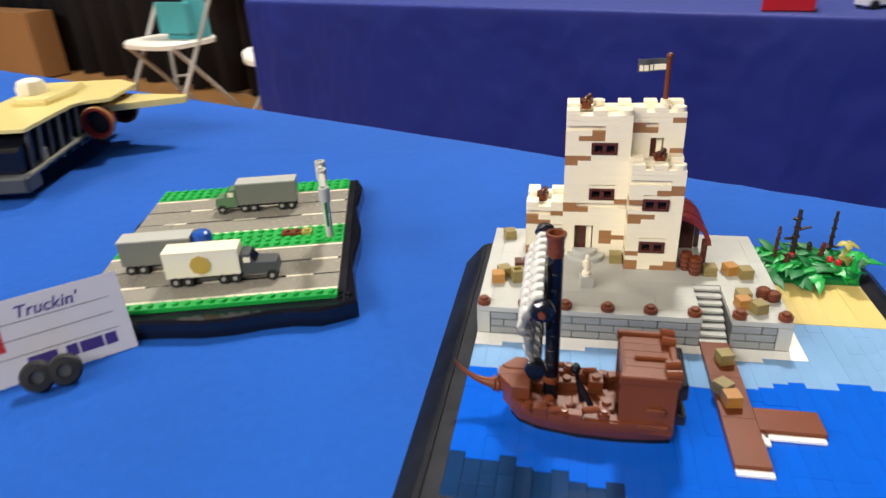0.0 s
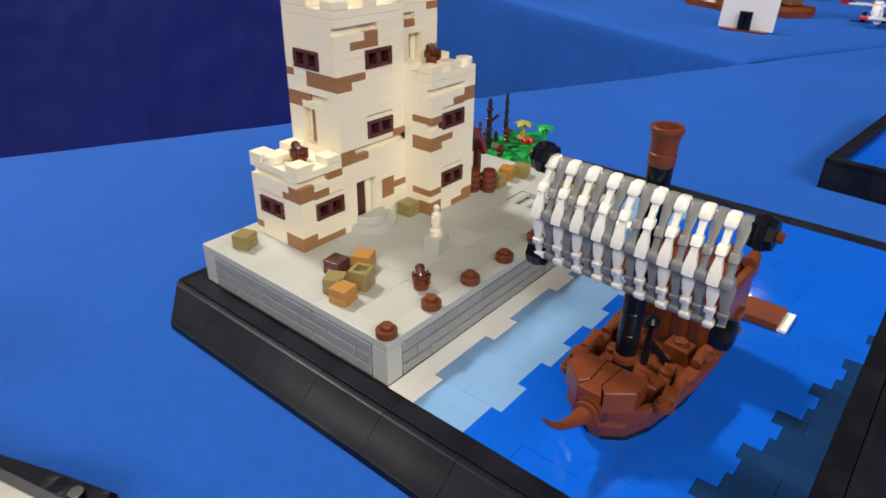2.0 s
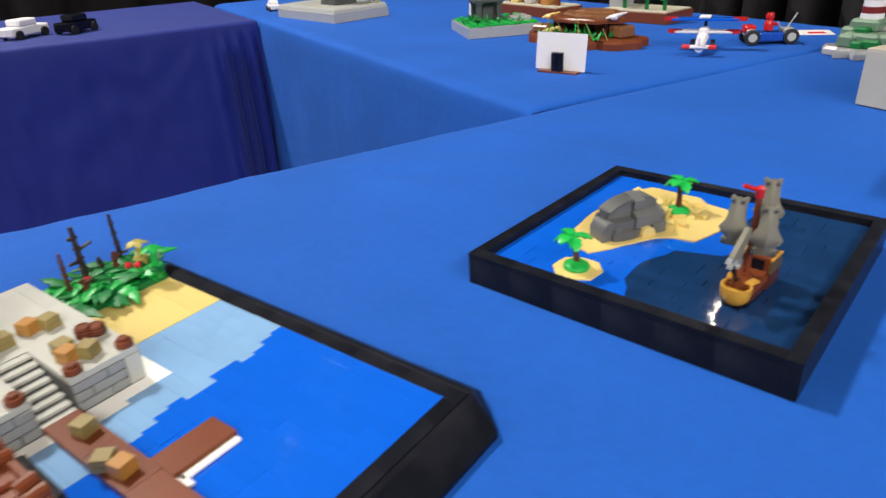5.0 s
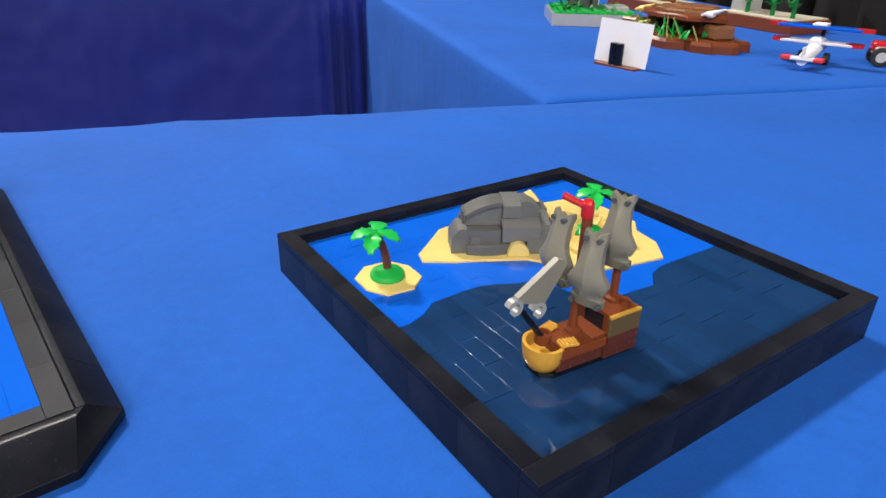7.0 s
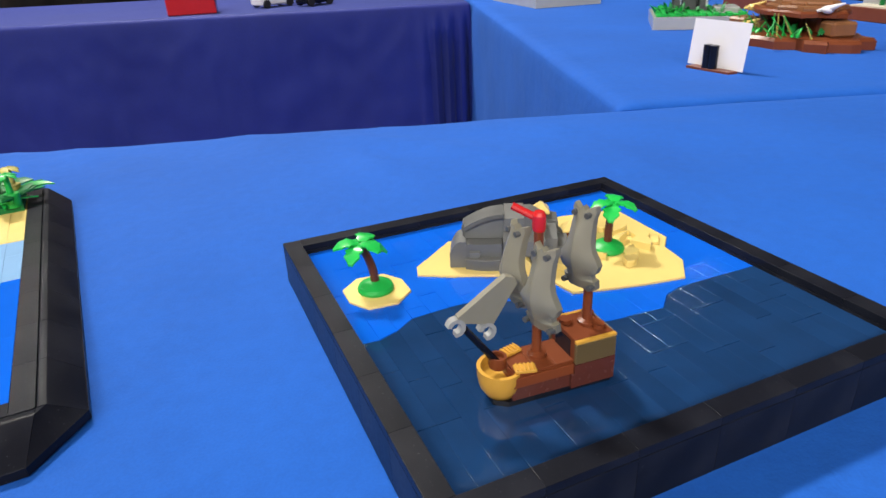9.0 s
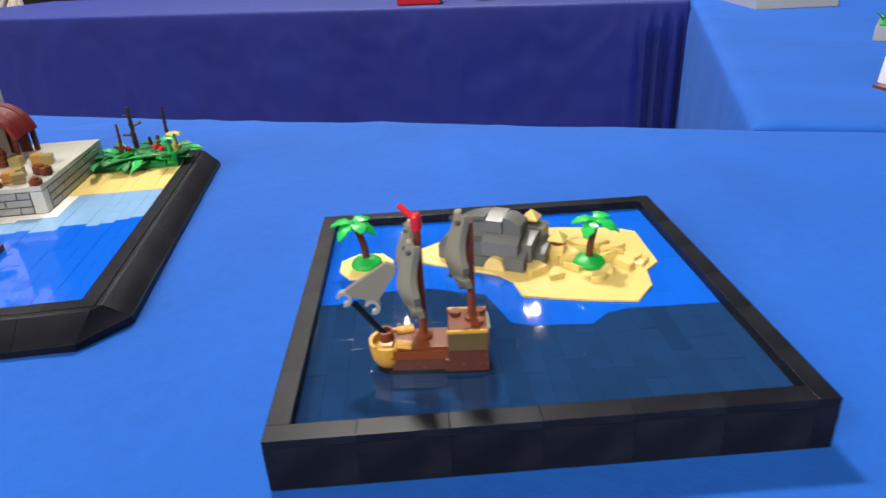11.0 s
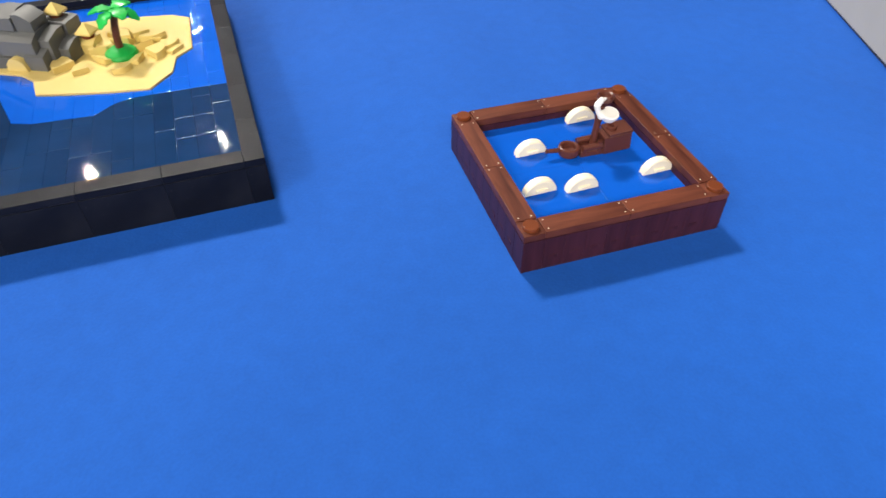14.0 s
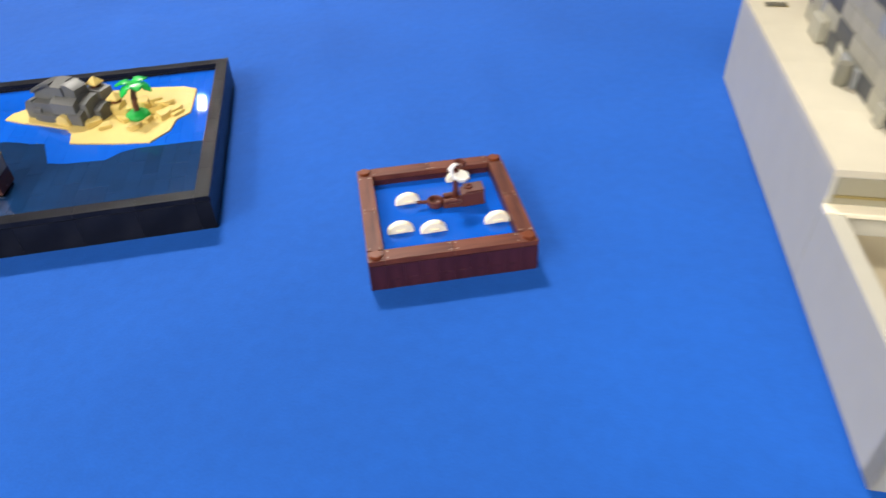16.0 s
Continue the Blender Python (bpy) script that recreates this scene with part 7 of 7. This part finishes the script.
ruin = thing("ruin_model", 138.5, 56.2, 0.1, -42, "grey stone building ruin on a grey base with bright green grass", "building model")
bm = bmesh.new()
cbox(bm, 0, 18, 0, 18, 0, 2.4, 0.05)
part("base", bm, M_MIDGREY, ruin)
bm = bmesh.new()
for k in range(14):
    cbox(bm, 0.6 + 1.2 * k, 1.7 + 1.2 * k, 0.6, 17.4, 2.4, 2.75 + 0.3 * (k % 2), 0.08)
part("grass", bm, M_GREEN, ruin)
for x, y in ((5, 9), (10, 9), (5, 14), (10, 14)):
    bm = bmesh.new()
    cbox(bm, x - 0.9, x + 0.9, y - 0.9, y + 0.9, 2.4, 3.4, 0.1)
    cbox(bm, x - 0.6, x + 0.6, y - 0.6, y + 0.6, 3.4, 6.4, 0.1)
    cbox(bm, x - 0.9, x + 0.9, y - 0.9, y + 0.9, 6.4, 6.9, 0.1)
    part("pillar", bm, M_DKGREY, ruin)
bm = bmesh.new()
cbox(bm, 3.8, 11.2, 7.8, 15.2, 6.9, 7.7, 0.1)
cbox(bm, 5.0, 10.0, 9.0, 14.0, 7.7, 8.6, 0.2)
part("roof", bm, M_DKGREY, ruin)
bm = bmesh.new()
cbox(bm, 6.2, 9, 10, 13.6, 2.4, 6.9, 0.1)
part("stone_wall", bm, M_DKGREY, ruin)
bm = bmesh.new()
cbox(bm, 12, 16.5, 3, 9, 2.4, 3.8, 0.2)
part("stone_step", bm, M_MIDGREY, ruin)
shrub(ruin, 3, 8, 2.7, 14, 2.6)
shrub(ruin, 8, 4, 2.7, 22, 6)
card_stand("name_card", (157, 64), 88, "white card on a black prop behind the ruin", width=9.5, height=6.0, lean=-6)

slab_base = thing("monument_model", 151.5, 110.4, 0.1, -12, "pale grey stepped base with a dark grey block tower", "building model")
bm = bmesh.new()
cbox(bm, -2, 18, 0, 33, 0, 2.6, 0.05)
part("base", bm, M_MIDGREY, slab_base)
bm = bmesh.new()
prism(bm, [(-1.6, 0.4), (17.6, 0.4), (17.6, 32.6), (-1.6, 32.6)], 2.6, 4.0, 0.6)
part("top", bm, M_LTGREY, slab_base)
bm = bmesh.new()
cbox(bm, 4, 12, 8, 16, 4.0, 5.2, 0.1)
cbox(bm, 4.5, 11.5, 8.5, 15.5, 5.2, 18, 0.1)
part("tower", bm, M_DKGREY, slab_base)
shrub(slab_base, 15, 3, 3.9, 8, 2, (M_OLIVE,))
small = thing("toy_car", 169, 160, 0.1, 60, "small white and black toy car", "toy car")
bm = bmesh.new()
cbox(bm, -4, 4, -1.8, 1.8, 0.7, 2.2, 0.3)
cbox(bm, -2, 2, -1.5, 1.5, 2.2, 3.4, 0.3)
part("body", bm, M_CARD, small)
for x in (-2.6, 2.6):
    for y in (-1.8, 1.8):
        bm = bmesh.new()
        lathe(bm, [(0.9, -0.4), (0.9, 0.4)], 14, (x, y, 0.9), Matrix.Rotation(radians(90), 3, "X"))
        part("wheel", bm, M_TYRE, small)

den = thing("rock_den_model", 143, 29, 0.1, -16, "brown rocky mound with an arch, green reeds and pale bones", "rock model")
bm = bmesh.new()
n = 30
prism(bm, [((8.0 + 1.1 * math.sin(3.1 * k) + 0.9 * math.sin(1.3 * k)) * math.cos(2 * math.pi * k / n), (14.0 + 1.2 * math.sin(2.3 * k)) * math.sin(2 * math.pi * k / n)) for k in range(n)], 0, 1.8, 0.5)
part("base", bm, M_BROWN, den, "reddish-brown uneven base")
M_CLAY = plastic("clay_brown_abs", (0.20, 0.085, 0.035), 0.35, 0.15)
for x, y, w, d, h in ((3, 8, 5, 4, 3.2), (4, 2, 4, 4, 3.2), (3, -4, 5, 4, 3.2), (1, -9, 4, 4, 2.4), (-2, 10, 4, 4, 1.6), (-1.5, 4.5, 2.4, 2, 1.3)):
    bm = bmesh.new()
    v = cbox(bm, -w / 2, w / 2, -d / 2, d / 2, 0, h, 0.4)
    turn(v, (0, 0, 0), "Z", 11 * math.sin(x + y))
    part("rock", bm, M_CLAY if h < 3 else M_BROWN, den, at=(x, y, 1.8))
for z, h, w, d, y0 in ((4.6, 0.9, 5.6, 9.6, 0.4), (5.4, 0.8, 4.6, 7.2, -1.0), (6.1, 0.7, 3.2, 4.6, -2.2)):
    bm = bmesh.new()
    prism(bm, [((w + 0.7 * math.sin(3.7 * k + z)) * math.cos(2 * math.pi * k / 18), (d + 0.9 * math.sin(2.1 * k + z)) * math.sin(2 * math.pi * k / 18)) for k in range(18)], 0, h, 0.3)
    part("overhang", bm, M_BROWN if z < 5 else M_CLAY, den, at=(1.0, y0, z))
for x, y, z, white in ((-1, 9.5, 4.4, 0), (-1, -8.5, 5.4, 1), (-4, 6.4, 2.0, 0)):
    bm = bmesh.new()
    ball(bm, (0, 0, 0.5), 0.9, 14, 0.7)
    rod(bm, (0, 0, 0.6), (0.3, -2.8, 1.6), 0.55, 10, 0.15)
    rod(bm, (0, 0.6, 0.6), (-0.6, 1.6, 0.2), 0.4, 8, 0.2)
    part("bone", bm, M_CARD if white else M_TAN, den, "pale horn-like piece", at=(x, y, z))
for k in range(16):
    y = random.uniform(-11, 10)
    bm = bmesh.new()
    rod(bm, (-5.5 + random.uniform(-1, 2), y, 1.7), (-5.5 + random.uniform(-2, 2), y + random.uniform(-1, 1), random.uniform(3.2, 5.6)), 0.16, 6, 0.08)
    part("reed", bm, random.choice((M_OLIVE, M_GREEN, M_DKTAN)), den)
shrub(den, -4.5, 2, 1.7, 14, 3)
shrub(den, -3.5, -5, 1.7, 26, 5)
shrub(den, -4, 8, 1.7, 12, 2.6)

b1 = thing("figure_scene_base", 178, 64, 0.1, -20, "brown base with a pale floor and small market stalls", "building model")
bm = bmesh.new()
cbox(bm, 0, 10, -13, 13, 0, 2.6, 0.1)
part("base", bm, M_BROWN, b1)
bm = bmesh.new()
cbox(bm, 0.5, 9.5, -12.5, 12.5, 2.6, 3.0, 0.05)
part("floor", bm, M_CREAM, b1)
for y in (-10, -3, 4, 10):
    bm = bmesh.new()
    cbox(bm, 3, 4, y - 0.6, y + 0.6, 3.0, 10.0, 0.1)
    part("post", bm, M_BROWN, b1)
for y, mat in ((-6, M_ORANGE), (1, M_LTGREY), (7, M_TAN)):
    bm = bmesh.new()
    cbox(bm, 2, 6, y - 1.6, y + 1.6, 3.0, 6.0, 0.3)
    part("stall", bm, mat, b1)
b2 = thing("palm_beach_model", 174.7, 36.3, 0.1, -13, "brown base with pale sand and upright green palms", "building model")
bm = bmesh.new()
cbox(bm, 0, 12, -15.5, 4, 0, 2.6, 0.1)
part("base", bm, M_BROWN, b2)
bm = bmesh.new()
cbox(bm, 0.4, 11.6, -15.1, 3.6, 2.6, 2.9, 0.05)
part("sand", bm, M_CREAM, b2)
bm = bmesh.new()
prism(bm, [(4, 0), (9, 0), (9, 4), (4, 4)], 2.9, 10, 1.2)
part("grey_block", bm, M_MIDGREY, b2)
for y in (-13, -8, -1.5):
    bm = bmesh.new()
    lathe(bm, [(0.5, 2.9), (0.4, 8), (0.3, 12)], 8, (3, y, 0))
    part("stem", bm, M_DKGREEN, b2)
    shrub(b2, 3, y, 5.0, 10, 0.8)
    shrub(b2, 3, y, 7.5, 10, 0.8)

# biplane, three-wheeler with a driver doll, printed sheet
bip = thing("toy_biplane", 142, 4.0, 0.1, 12, "white toy biplane with blue wings and red tips", "toy plane")
bip.scale = (1.15, 1.15, 1.15)
bm = bmesh.new()
v = rod(bm, (-5.5, 0, 1.3), (3.5, 0, 2.4), 0.7, 12, 1.1)
cbox(bm, 0, 2.6, -0.8, 0.8, 2.0, 3.6, 0.3)
part("fuselage", bm, M_CARD, bip)
for z, y, mat in ((4.9, 5.4, M_BLUE), (2.9, 4.6, M_CARD)):
    bm = bmesh.new()
    cbox(bm, 0.3, 2.7, -y, y, z - 0.2, z + 0.2, 0.1)
    wing = part("wing", bm, mat, bip)
    for s in (-1, 1):
        bm = bmesh.new()
        lathe(bm, [(1.2, z - 0.21), (1.2, z + 0.21)], 18, (1.5, s * y, 0))
        part("wing_tip", bm, M_RED, wing)
bm = bmesh.new()
cbox(bm, 0.3, 2.7, -0.9, 0.9, 5.1, 5.4, 0.1)
part("wing_centre", bm, M_CARD, bip)
bm = bmesh.new()
cbox(bm, -6.0, -4.6, -2.4, 2.4, 1.3, 1.7, 0.1)
tail = part("tailplane", bm, M_CARD, bip)
for sy in (-1, 1):
    bm = bmesh.new()
    cbox(bm, -6.1, -4.5, sy * 2.0 - 0.6, sy * 2.0 + 0.6, 1.25, 1.76, 0.1)
    part("tail_tip", bm, M_PRINT, tail, "red tail tip")
bm = bmesh.new()
cbox(bm, -6.0, -4.9, -0.15, 0.15, 1.7, 3.0, 0.05)
part("rudder", bm, M_CARD, tail)
for y in (-1.6, 1.6):
    bm = bmesh.new()
    lathe(bm, [(0.8, -0.35), (0.8, 0.35)], 14, (1.6, y, 0.8), Matrix.Rotation(radians(90), 3, "X"))
    part("wheel", bm, M_TYRE, bip)
bm = bmesh.new()
v = rod(bm, (3.4, 0, 2.4), (4.4, 0, 2.5), 0.5, 10)
cbox(bm, 4.2, 4.5, -0.25, 0.25, 0.9, 4.4, 0.1)
part("propeller", bm, M_BLACK, bip)
trike = thing("toy_buggy", 153.4, -5.4, 0.1, -60, "blue and grey toy buggy with large wheels", "toy car")
bm = bmesh.new()
cbox(bm, -4.2, 4.2, -1.2, 1.2, 0.9, 1.8, 0.2)
cbox(bm, -2.2, 2.4, -1.9, 1.9, 0.7, 2.3, 0.2)
part("chassis", bm, plastic("buggy_blue_abs", (0.01, 0.07, 0.42), 0.25), trike)
bm = bmesh.new()
cbox(bm, -5.0, -2.8, -1.2, 1.2, 2.2, 3.7, 0.4)
part("engine", bm, M_RED, trike)
bm = bmesh.new()
cbox(bm, -4.6, -3.0, -1.7, 1.7, 1.6, 3.0, 0.2)
part("engine_mount", bm, M_MIDGREY, trike)
bm = bmesh.new()
cbox(bm, 2.2, 4.4, -1.3, 1.3, 1.8, 3.0, 0.3)
part("bonnet", bm, M_MIDGREY, trike)
bm = bmesh.new()
rod(bm, (2.4, 0, 2.6), (1.4, 0, 4.0), 0.15)
part("steering_column", bm, M_MIDGREY, trike)
bm = bmesh.new()
rod(bm, (3.4, 0.5, 2.8), (5.0, 0.6, 5.6), 0.14)
part("aerial", bm, M_MIDGREY, trike)
for x in (-3.6, 3.6):
    for y in (-1.8, 1.8):
        bm = bmesh.new()
        m = Matrix.Rotation(radians(90), 3, "X")
        lathe(bm, [(0.8, -0.5), (1.4, -0.45), (1.5, 0), (1.4, 0.45), (0.8, 0.5)], 18, (x, y, 1.5), m)
        wh = part("wheel", bm, M_TYRE, trike)
        bm = bmesh.new()
        lathe(bm, [(0.8, -0.54), (0.8, 0.54)], 14, (x, y, 1.5), m)
        part("rim", bm, M_LTGREY, wh)
bm = bmesh.new()
lathe(bm, [(0.6, 0), (0.85, 0.2), (0.95, 1.2), (0.7, 2.0), (0.5, 2.2), (0.75, 2.4), (0.8, 3.0), (0.6, 3.4), (0.2, 3.5)], 14)
rod(bm, (0.2, 0.7, 1.6), (1.4, 0.5, 1.2), 0.3)
rod(bm, (0.2, -0.7, 1.6), (1.4, -0.5, 1.2), 0.3)
solo("toy_figure", bm, M_RED, 153.3, -5.2, 2.5, -60, "plain all-red toy figure sitting on the buggy", "toy figure")
bm = bmesh.new()
cbox(bm, -5.2, 5.2, -3.2, 3.2, 0.12, 0.18, 0.0)
sheet = thing("printed_sheet", 168, -9.5, 0.1, -70, "white printed sheet of paper lying flat with red print", "paper")
part("sheet", bm, M_CARD, sheet)
bm = bmesh.new()
cbox(bm, 0.5, 3.8, -1.8, 0.6, 0.185, 0.2, 0.0)
part("red_print", bm, M_PRINT, sheet)

# lighthouse on its rock
lh = thing("lighthouse_model", 149, -23, 0.1, -20, "striped lighthouse on a grey-green rock", "lighthouse")
bm = bmesh.new()
prism(bm, [((7.5 + 1.2 * math.sin(2.7 * k)) * math.cos(2 * math.pi * k / 22), (6.5 + 1.0 * math.sin(1.9 * k)) * math.sin(2 * math.pi * k / 22)) for k in range(22)], 0, 1.4, 0.5)
part("rock_foot", bm, M_MIDGREY, lh)
for x, y, z, w, h, mat in ((-1, 0, 1.2, 6.5, 2.6, M_GRNGREY), (1, 1, 3.6, 5.0, 2.2, M_GRNGREY), (-3, -2, 1.2, 3.2, 1.8, M_DKGREEN), (2, -2, 1.2, 4.0, 3.4, M_MIDGREY), (-3.5, 2, 1.2, 3.0, 2.4, M_GRNGREY), (-4.2, 0, 1.2, 2.0, 1.4, M_DKGREEN), (-2.6, -3.6, 1.2, 2.2, 2.6, M_GRNGREY), (-0.6, 3.4, 1.2, 2.6, 3.2, M_GRNGREY), (-2, 0.6, 3.6, 2.2, 1.0, M_DKGREEN)):
    bm = bmesh.new()
    cbox(bm, -w / 2, w / 2, -w / 2, w / 2, 0, h, 0.5)
    part("rock", bm, mat, lh, at=(x, y, z))
for k in range(7):
    bm = bmesh.new()
    lathe(bm, [(1.9 - 0.08 * k, 5.6 + 1.1 * k), (1.85 - 0.08 * k, 6.68 + 1.1 * k)], 18, (1, 1, 0))
    part("band", bm, M_CARD if k % 2 == 0 else M_DKRED, lh)

# ---- on the table across the aisle ----
for u, v, w, d, h, mat, rot, label in ((-8.5, 156, 15, 9, 5.0, M_RED, -22, "bright red box near the edge of the dark table"), ):
    bm = bmesh.new()
    cbox(bm, -w / 2, w / 2, -d / 2, d / 2, 0, h, 0.3)
    ob = thing("red_box", 72.5, 192.5, 0.1, -14, label, "box")
    part("box_body", bm, mat, ob)
    bm = bmesh.new()
    cbox(bm, -w / 2 - 0.2, w / 2 + 0.2, -d / 2 - 0.2, d / 2 + 0.2, h, h + 0.8, 0.2)
    part("lid", bm, mat, ob)
for x, y, mat, w, label in ((160, 312, M_CARD, 14, "white and black toy vehicle, far off"), (180, 300, M_BLACK, 12, "black boxy toy vehicle, far off")):
    ob = thing("toy_vehicle", x * 0.62, y * 0.62, 0.1, 20, label, "toy car")
    bm = bmesh.new()
    cbox(bm, -w / 2, w / 2, -3, 3, 0.8, 3.4, 0.4)
    cbox(bm, -w / 4, w / 4, -2.6, 2.6, 3.4, 5.4, 0.5)
    part("body", bm, mat, ob)
    for sx in (-1, 1):
        for sy in (-1, 1):
            bm = bmesh.new()
            lathe(bm, [(1.3, -0.6), (1.3, 0.6)], 14, (sx * w / 3, sy * 3, 1.3), Matrix.Rotation(radians(90), 3, "X"))
            part("wheel", bm, M_TYRE, ob)

# ---- folding chairs beyond the tables ----


def folding_chair(x, y, rot, mat_seat, label, group="folding chairs"):
    c = new("folding_chair")
    c.matrix_world = Matrix.Translation((x, y, 0)) @ Matrix.Rotation(radians(rot), 4, "Z")
    tagged(c, label, "chair", group)
    bm = bmesh.new()
    pts = [(0.23 * math.copysign(abs(math.cos(t)) ** 0.6, math.cos(t)), 0.21 * math.copysign(abs(math.sin(t)) ** 0.6, math.sin(t))) for t in (2 * math.pi * k / 24 for k in range(24))]
    prism(bm, pts, 0.43, 0.465, 0.012)
    part("seat", bm, mat_seat, c, scale=1.0)
    bm = bmesh.new()
    for k in range(9):
        a = -0.2 + 0.05 * k
        bx = 0.03 * math.cos(a * 7)
        cbox(bm, a - 0.026, a + 0.026, 0.27 - bx, 0.285 - bx, 0.66, 0.84, 0.004)
    part("backrest", bm, mat_seat, c, scale=1.0)
    for sx in (-1, 1):
        bm = bmesh.new()
        rod(bm, (sx * 0.22, -0.26, 0.012), (sx * 0.22, 0.27, 0.86), 0.013)
        part("long_leg", bm, M_STEEL, c, scale=1.0)
        bm = bmesh.new()
        rod(bm, (sx * 0.2, 0.26, 0.012), (sx * 0.2, -0.15, 0.44), 0.013)
        part("short_leg", bm, M_STEEL, c, scale=1.0)
    bm = bmesh.new()
    rod(bm, (-0.22, -0.2, 0.1), (0.22, -0.2, 0.1), 0.01)
    part("crossbar", bm, M_STEEL, c, scale=1.0)
    return c


folding_chair(-2.225, 3.22, -20, M_CHAIR, "white plastic folding chair with steel legs, a bag on it")
folding_chair(-1.33, 2.78, -60, M_CHAIR, "white plastic folding chair half behind the dark cloth")
folding_chair(-2.6, 4.2, 30, M_STEEL, "grey folding chair standing in the dark")
bag = new("backpack")
bag.matrix_world = Matrix.Translation((-2.105, 3.24, 0.466)) @ Matrix.Rotation(radians(-12), 4, "Z")
tagged(bag, "teal fabric backpack standing on a white folding chair", "bag")
bm = bmesh.new()
rows = []
for k in range(12):
    t = k / 11
    w, d = 0.115 * (1 - 0.55 * t ** 2.5), 0.09 * (1 - 0.45 * t ** 2)
    rows.append([bm.verts.new((w * math.copysign(abs(math.cos(q)) ** 0.6, math.cos(q)), d * math.copysign(abs(math.sin(q)) ** 0.6, math.sin(q)), 0.42 * t)) for q in (2 * math.pi * j / 22 for j in range(22))])
for a, b in zip(rows, rows[1:]):
    for j in range(22):
        bm.faces.new((a[j], a[(j + 1) % 22], b[(j + 1) % 22], b[j])).smooth = True
bm.faces.new(rows[0])
bm.faces.new(rows[-1])
part("sack", bm, M_TEAL, bag, scale=1.0)
bm = bmesh.new()
cbox(bm, -0.11, 0.11, -0.115, -0.075, 0.03, 0.2, 0.02)
part("pocket", bm, M_TEAL, bag, scale=1.0)
bm = bmesh.new()
cbox(bm, -0.1, 0.1, -0.12, -0.11, 0.2, 0.212, 0.003)
part("zip", bm, M_BLACK, bag, scale=1.0)
# dark drapes that close the hall behind the stands, along and across the tables
for u0, v0, u1, v1 in ((-900, 292, 760, 292), (228, 285, 228, -420)):
    bm = bmesh.new()
    n = 260
    lay = []
    for k in range(n + 1):
        t = k / n
        off = 9 * math.sin(k * 1.1) + 4 * math.sin(k * 2.7)
        px, py = u0 + (u1 - u0) * t, v0 + (v1 - v0) * t
        if v0 == v1:
            py += off
        else:
            px += off
        lay.append((bm.verts.new((px, py, -TZ / S)), bm.verts.new((px, py, 150.0 if v0 == v1 else 92.0))))
    for p, q in zip(lay, lay[1:]):
        bm.faces.new((p[0], q[0], q[1], p[1])).smooth = True
    ob = new("drape_screen", finish(bm, "drape_screen", M_DRAPE, S, 80))
    ob.matrix_world = TAB
    so = ob.modifiers.new("thickness", "SOLIDIFY")
    so.thickness = 0.004
    tagged(ob, "black pleated cloth screen standing at the hall's side", "curtain")

# board box at the far end of the aisle
M_BOARD = plastic("brown_cardboard", (0.30, 0.15, 0.055), 0.7, 0.12, 0.05)
bx = new("cardboard_box")
bx.matrix_world = TAB
tagged(bx, "plain brown cardboard box on the floor by the black screen", "box")
bm = bmesh.new()
cbox(bm, -860, -672, 248, 276, -TZ / S, -31.8, 0.5)
part("box_body", bm, M_BOARD, bx)
for v0, v1 in ((248, 261.7), (262.3, 276)):
    bm = bmesh.new()
    cbox(bm, -860, -672, v0, v1, -31.8, -31, 0.2)
    part("flap", bm, M_BOARD, bx)
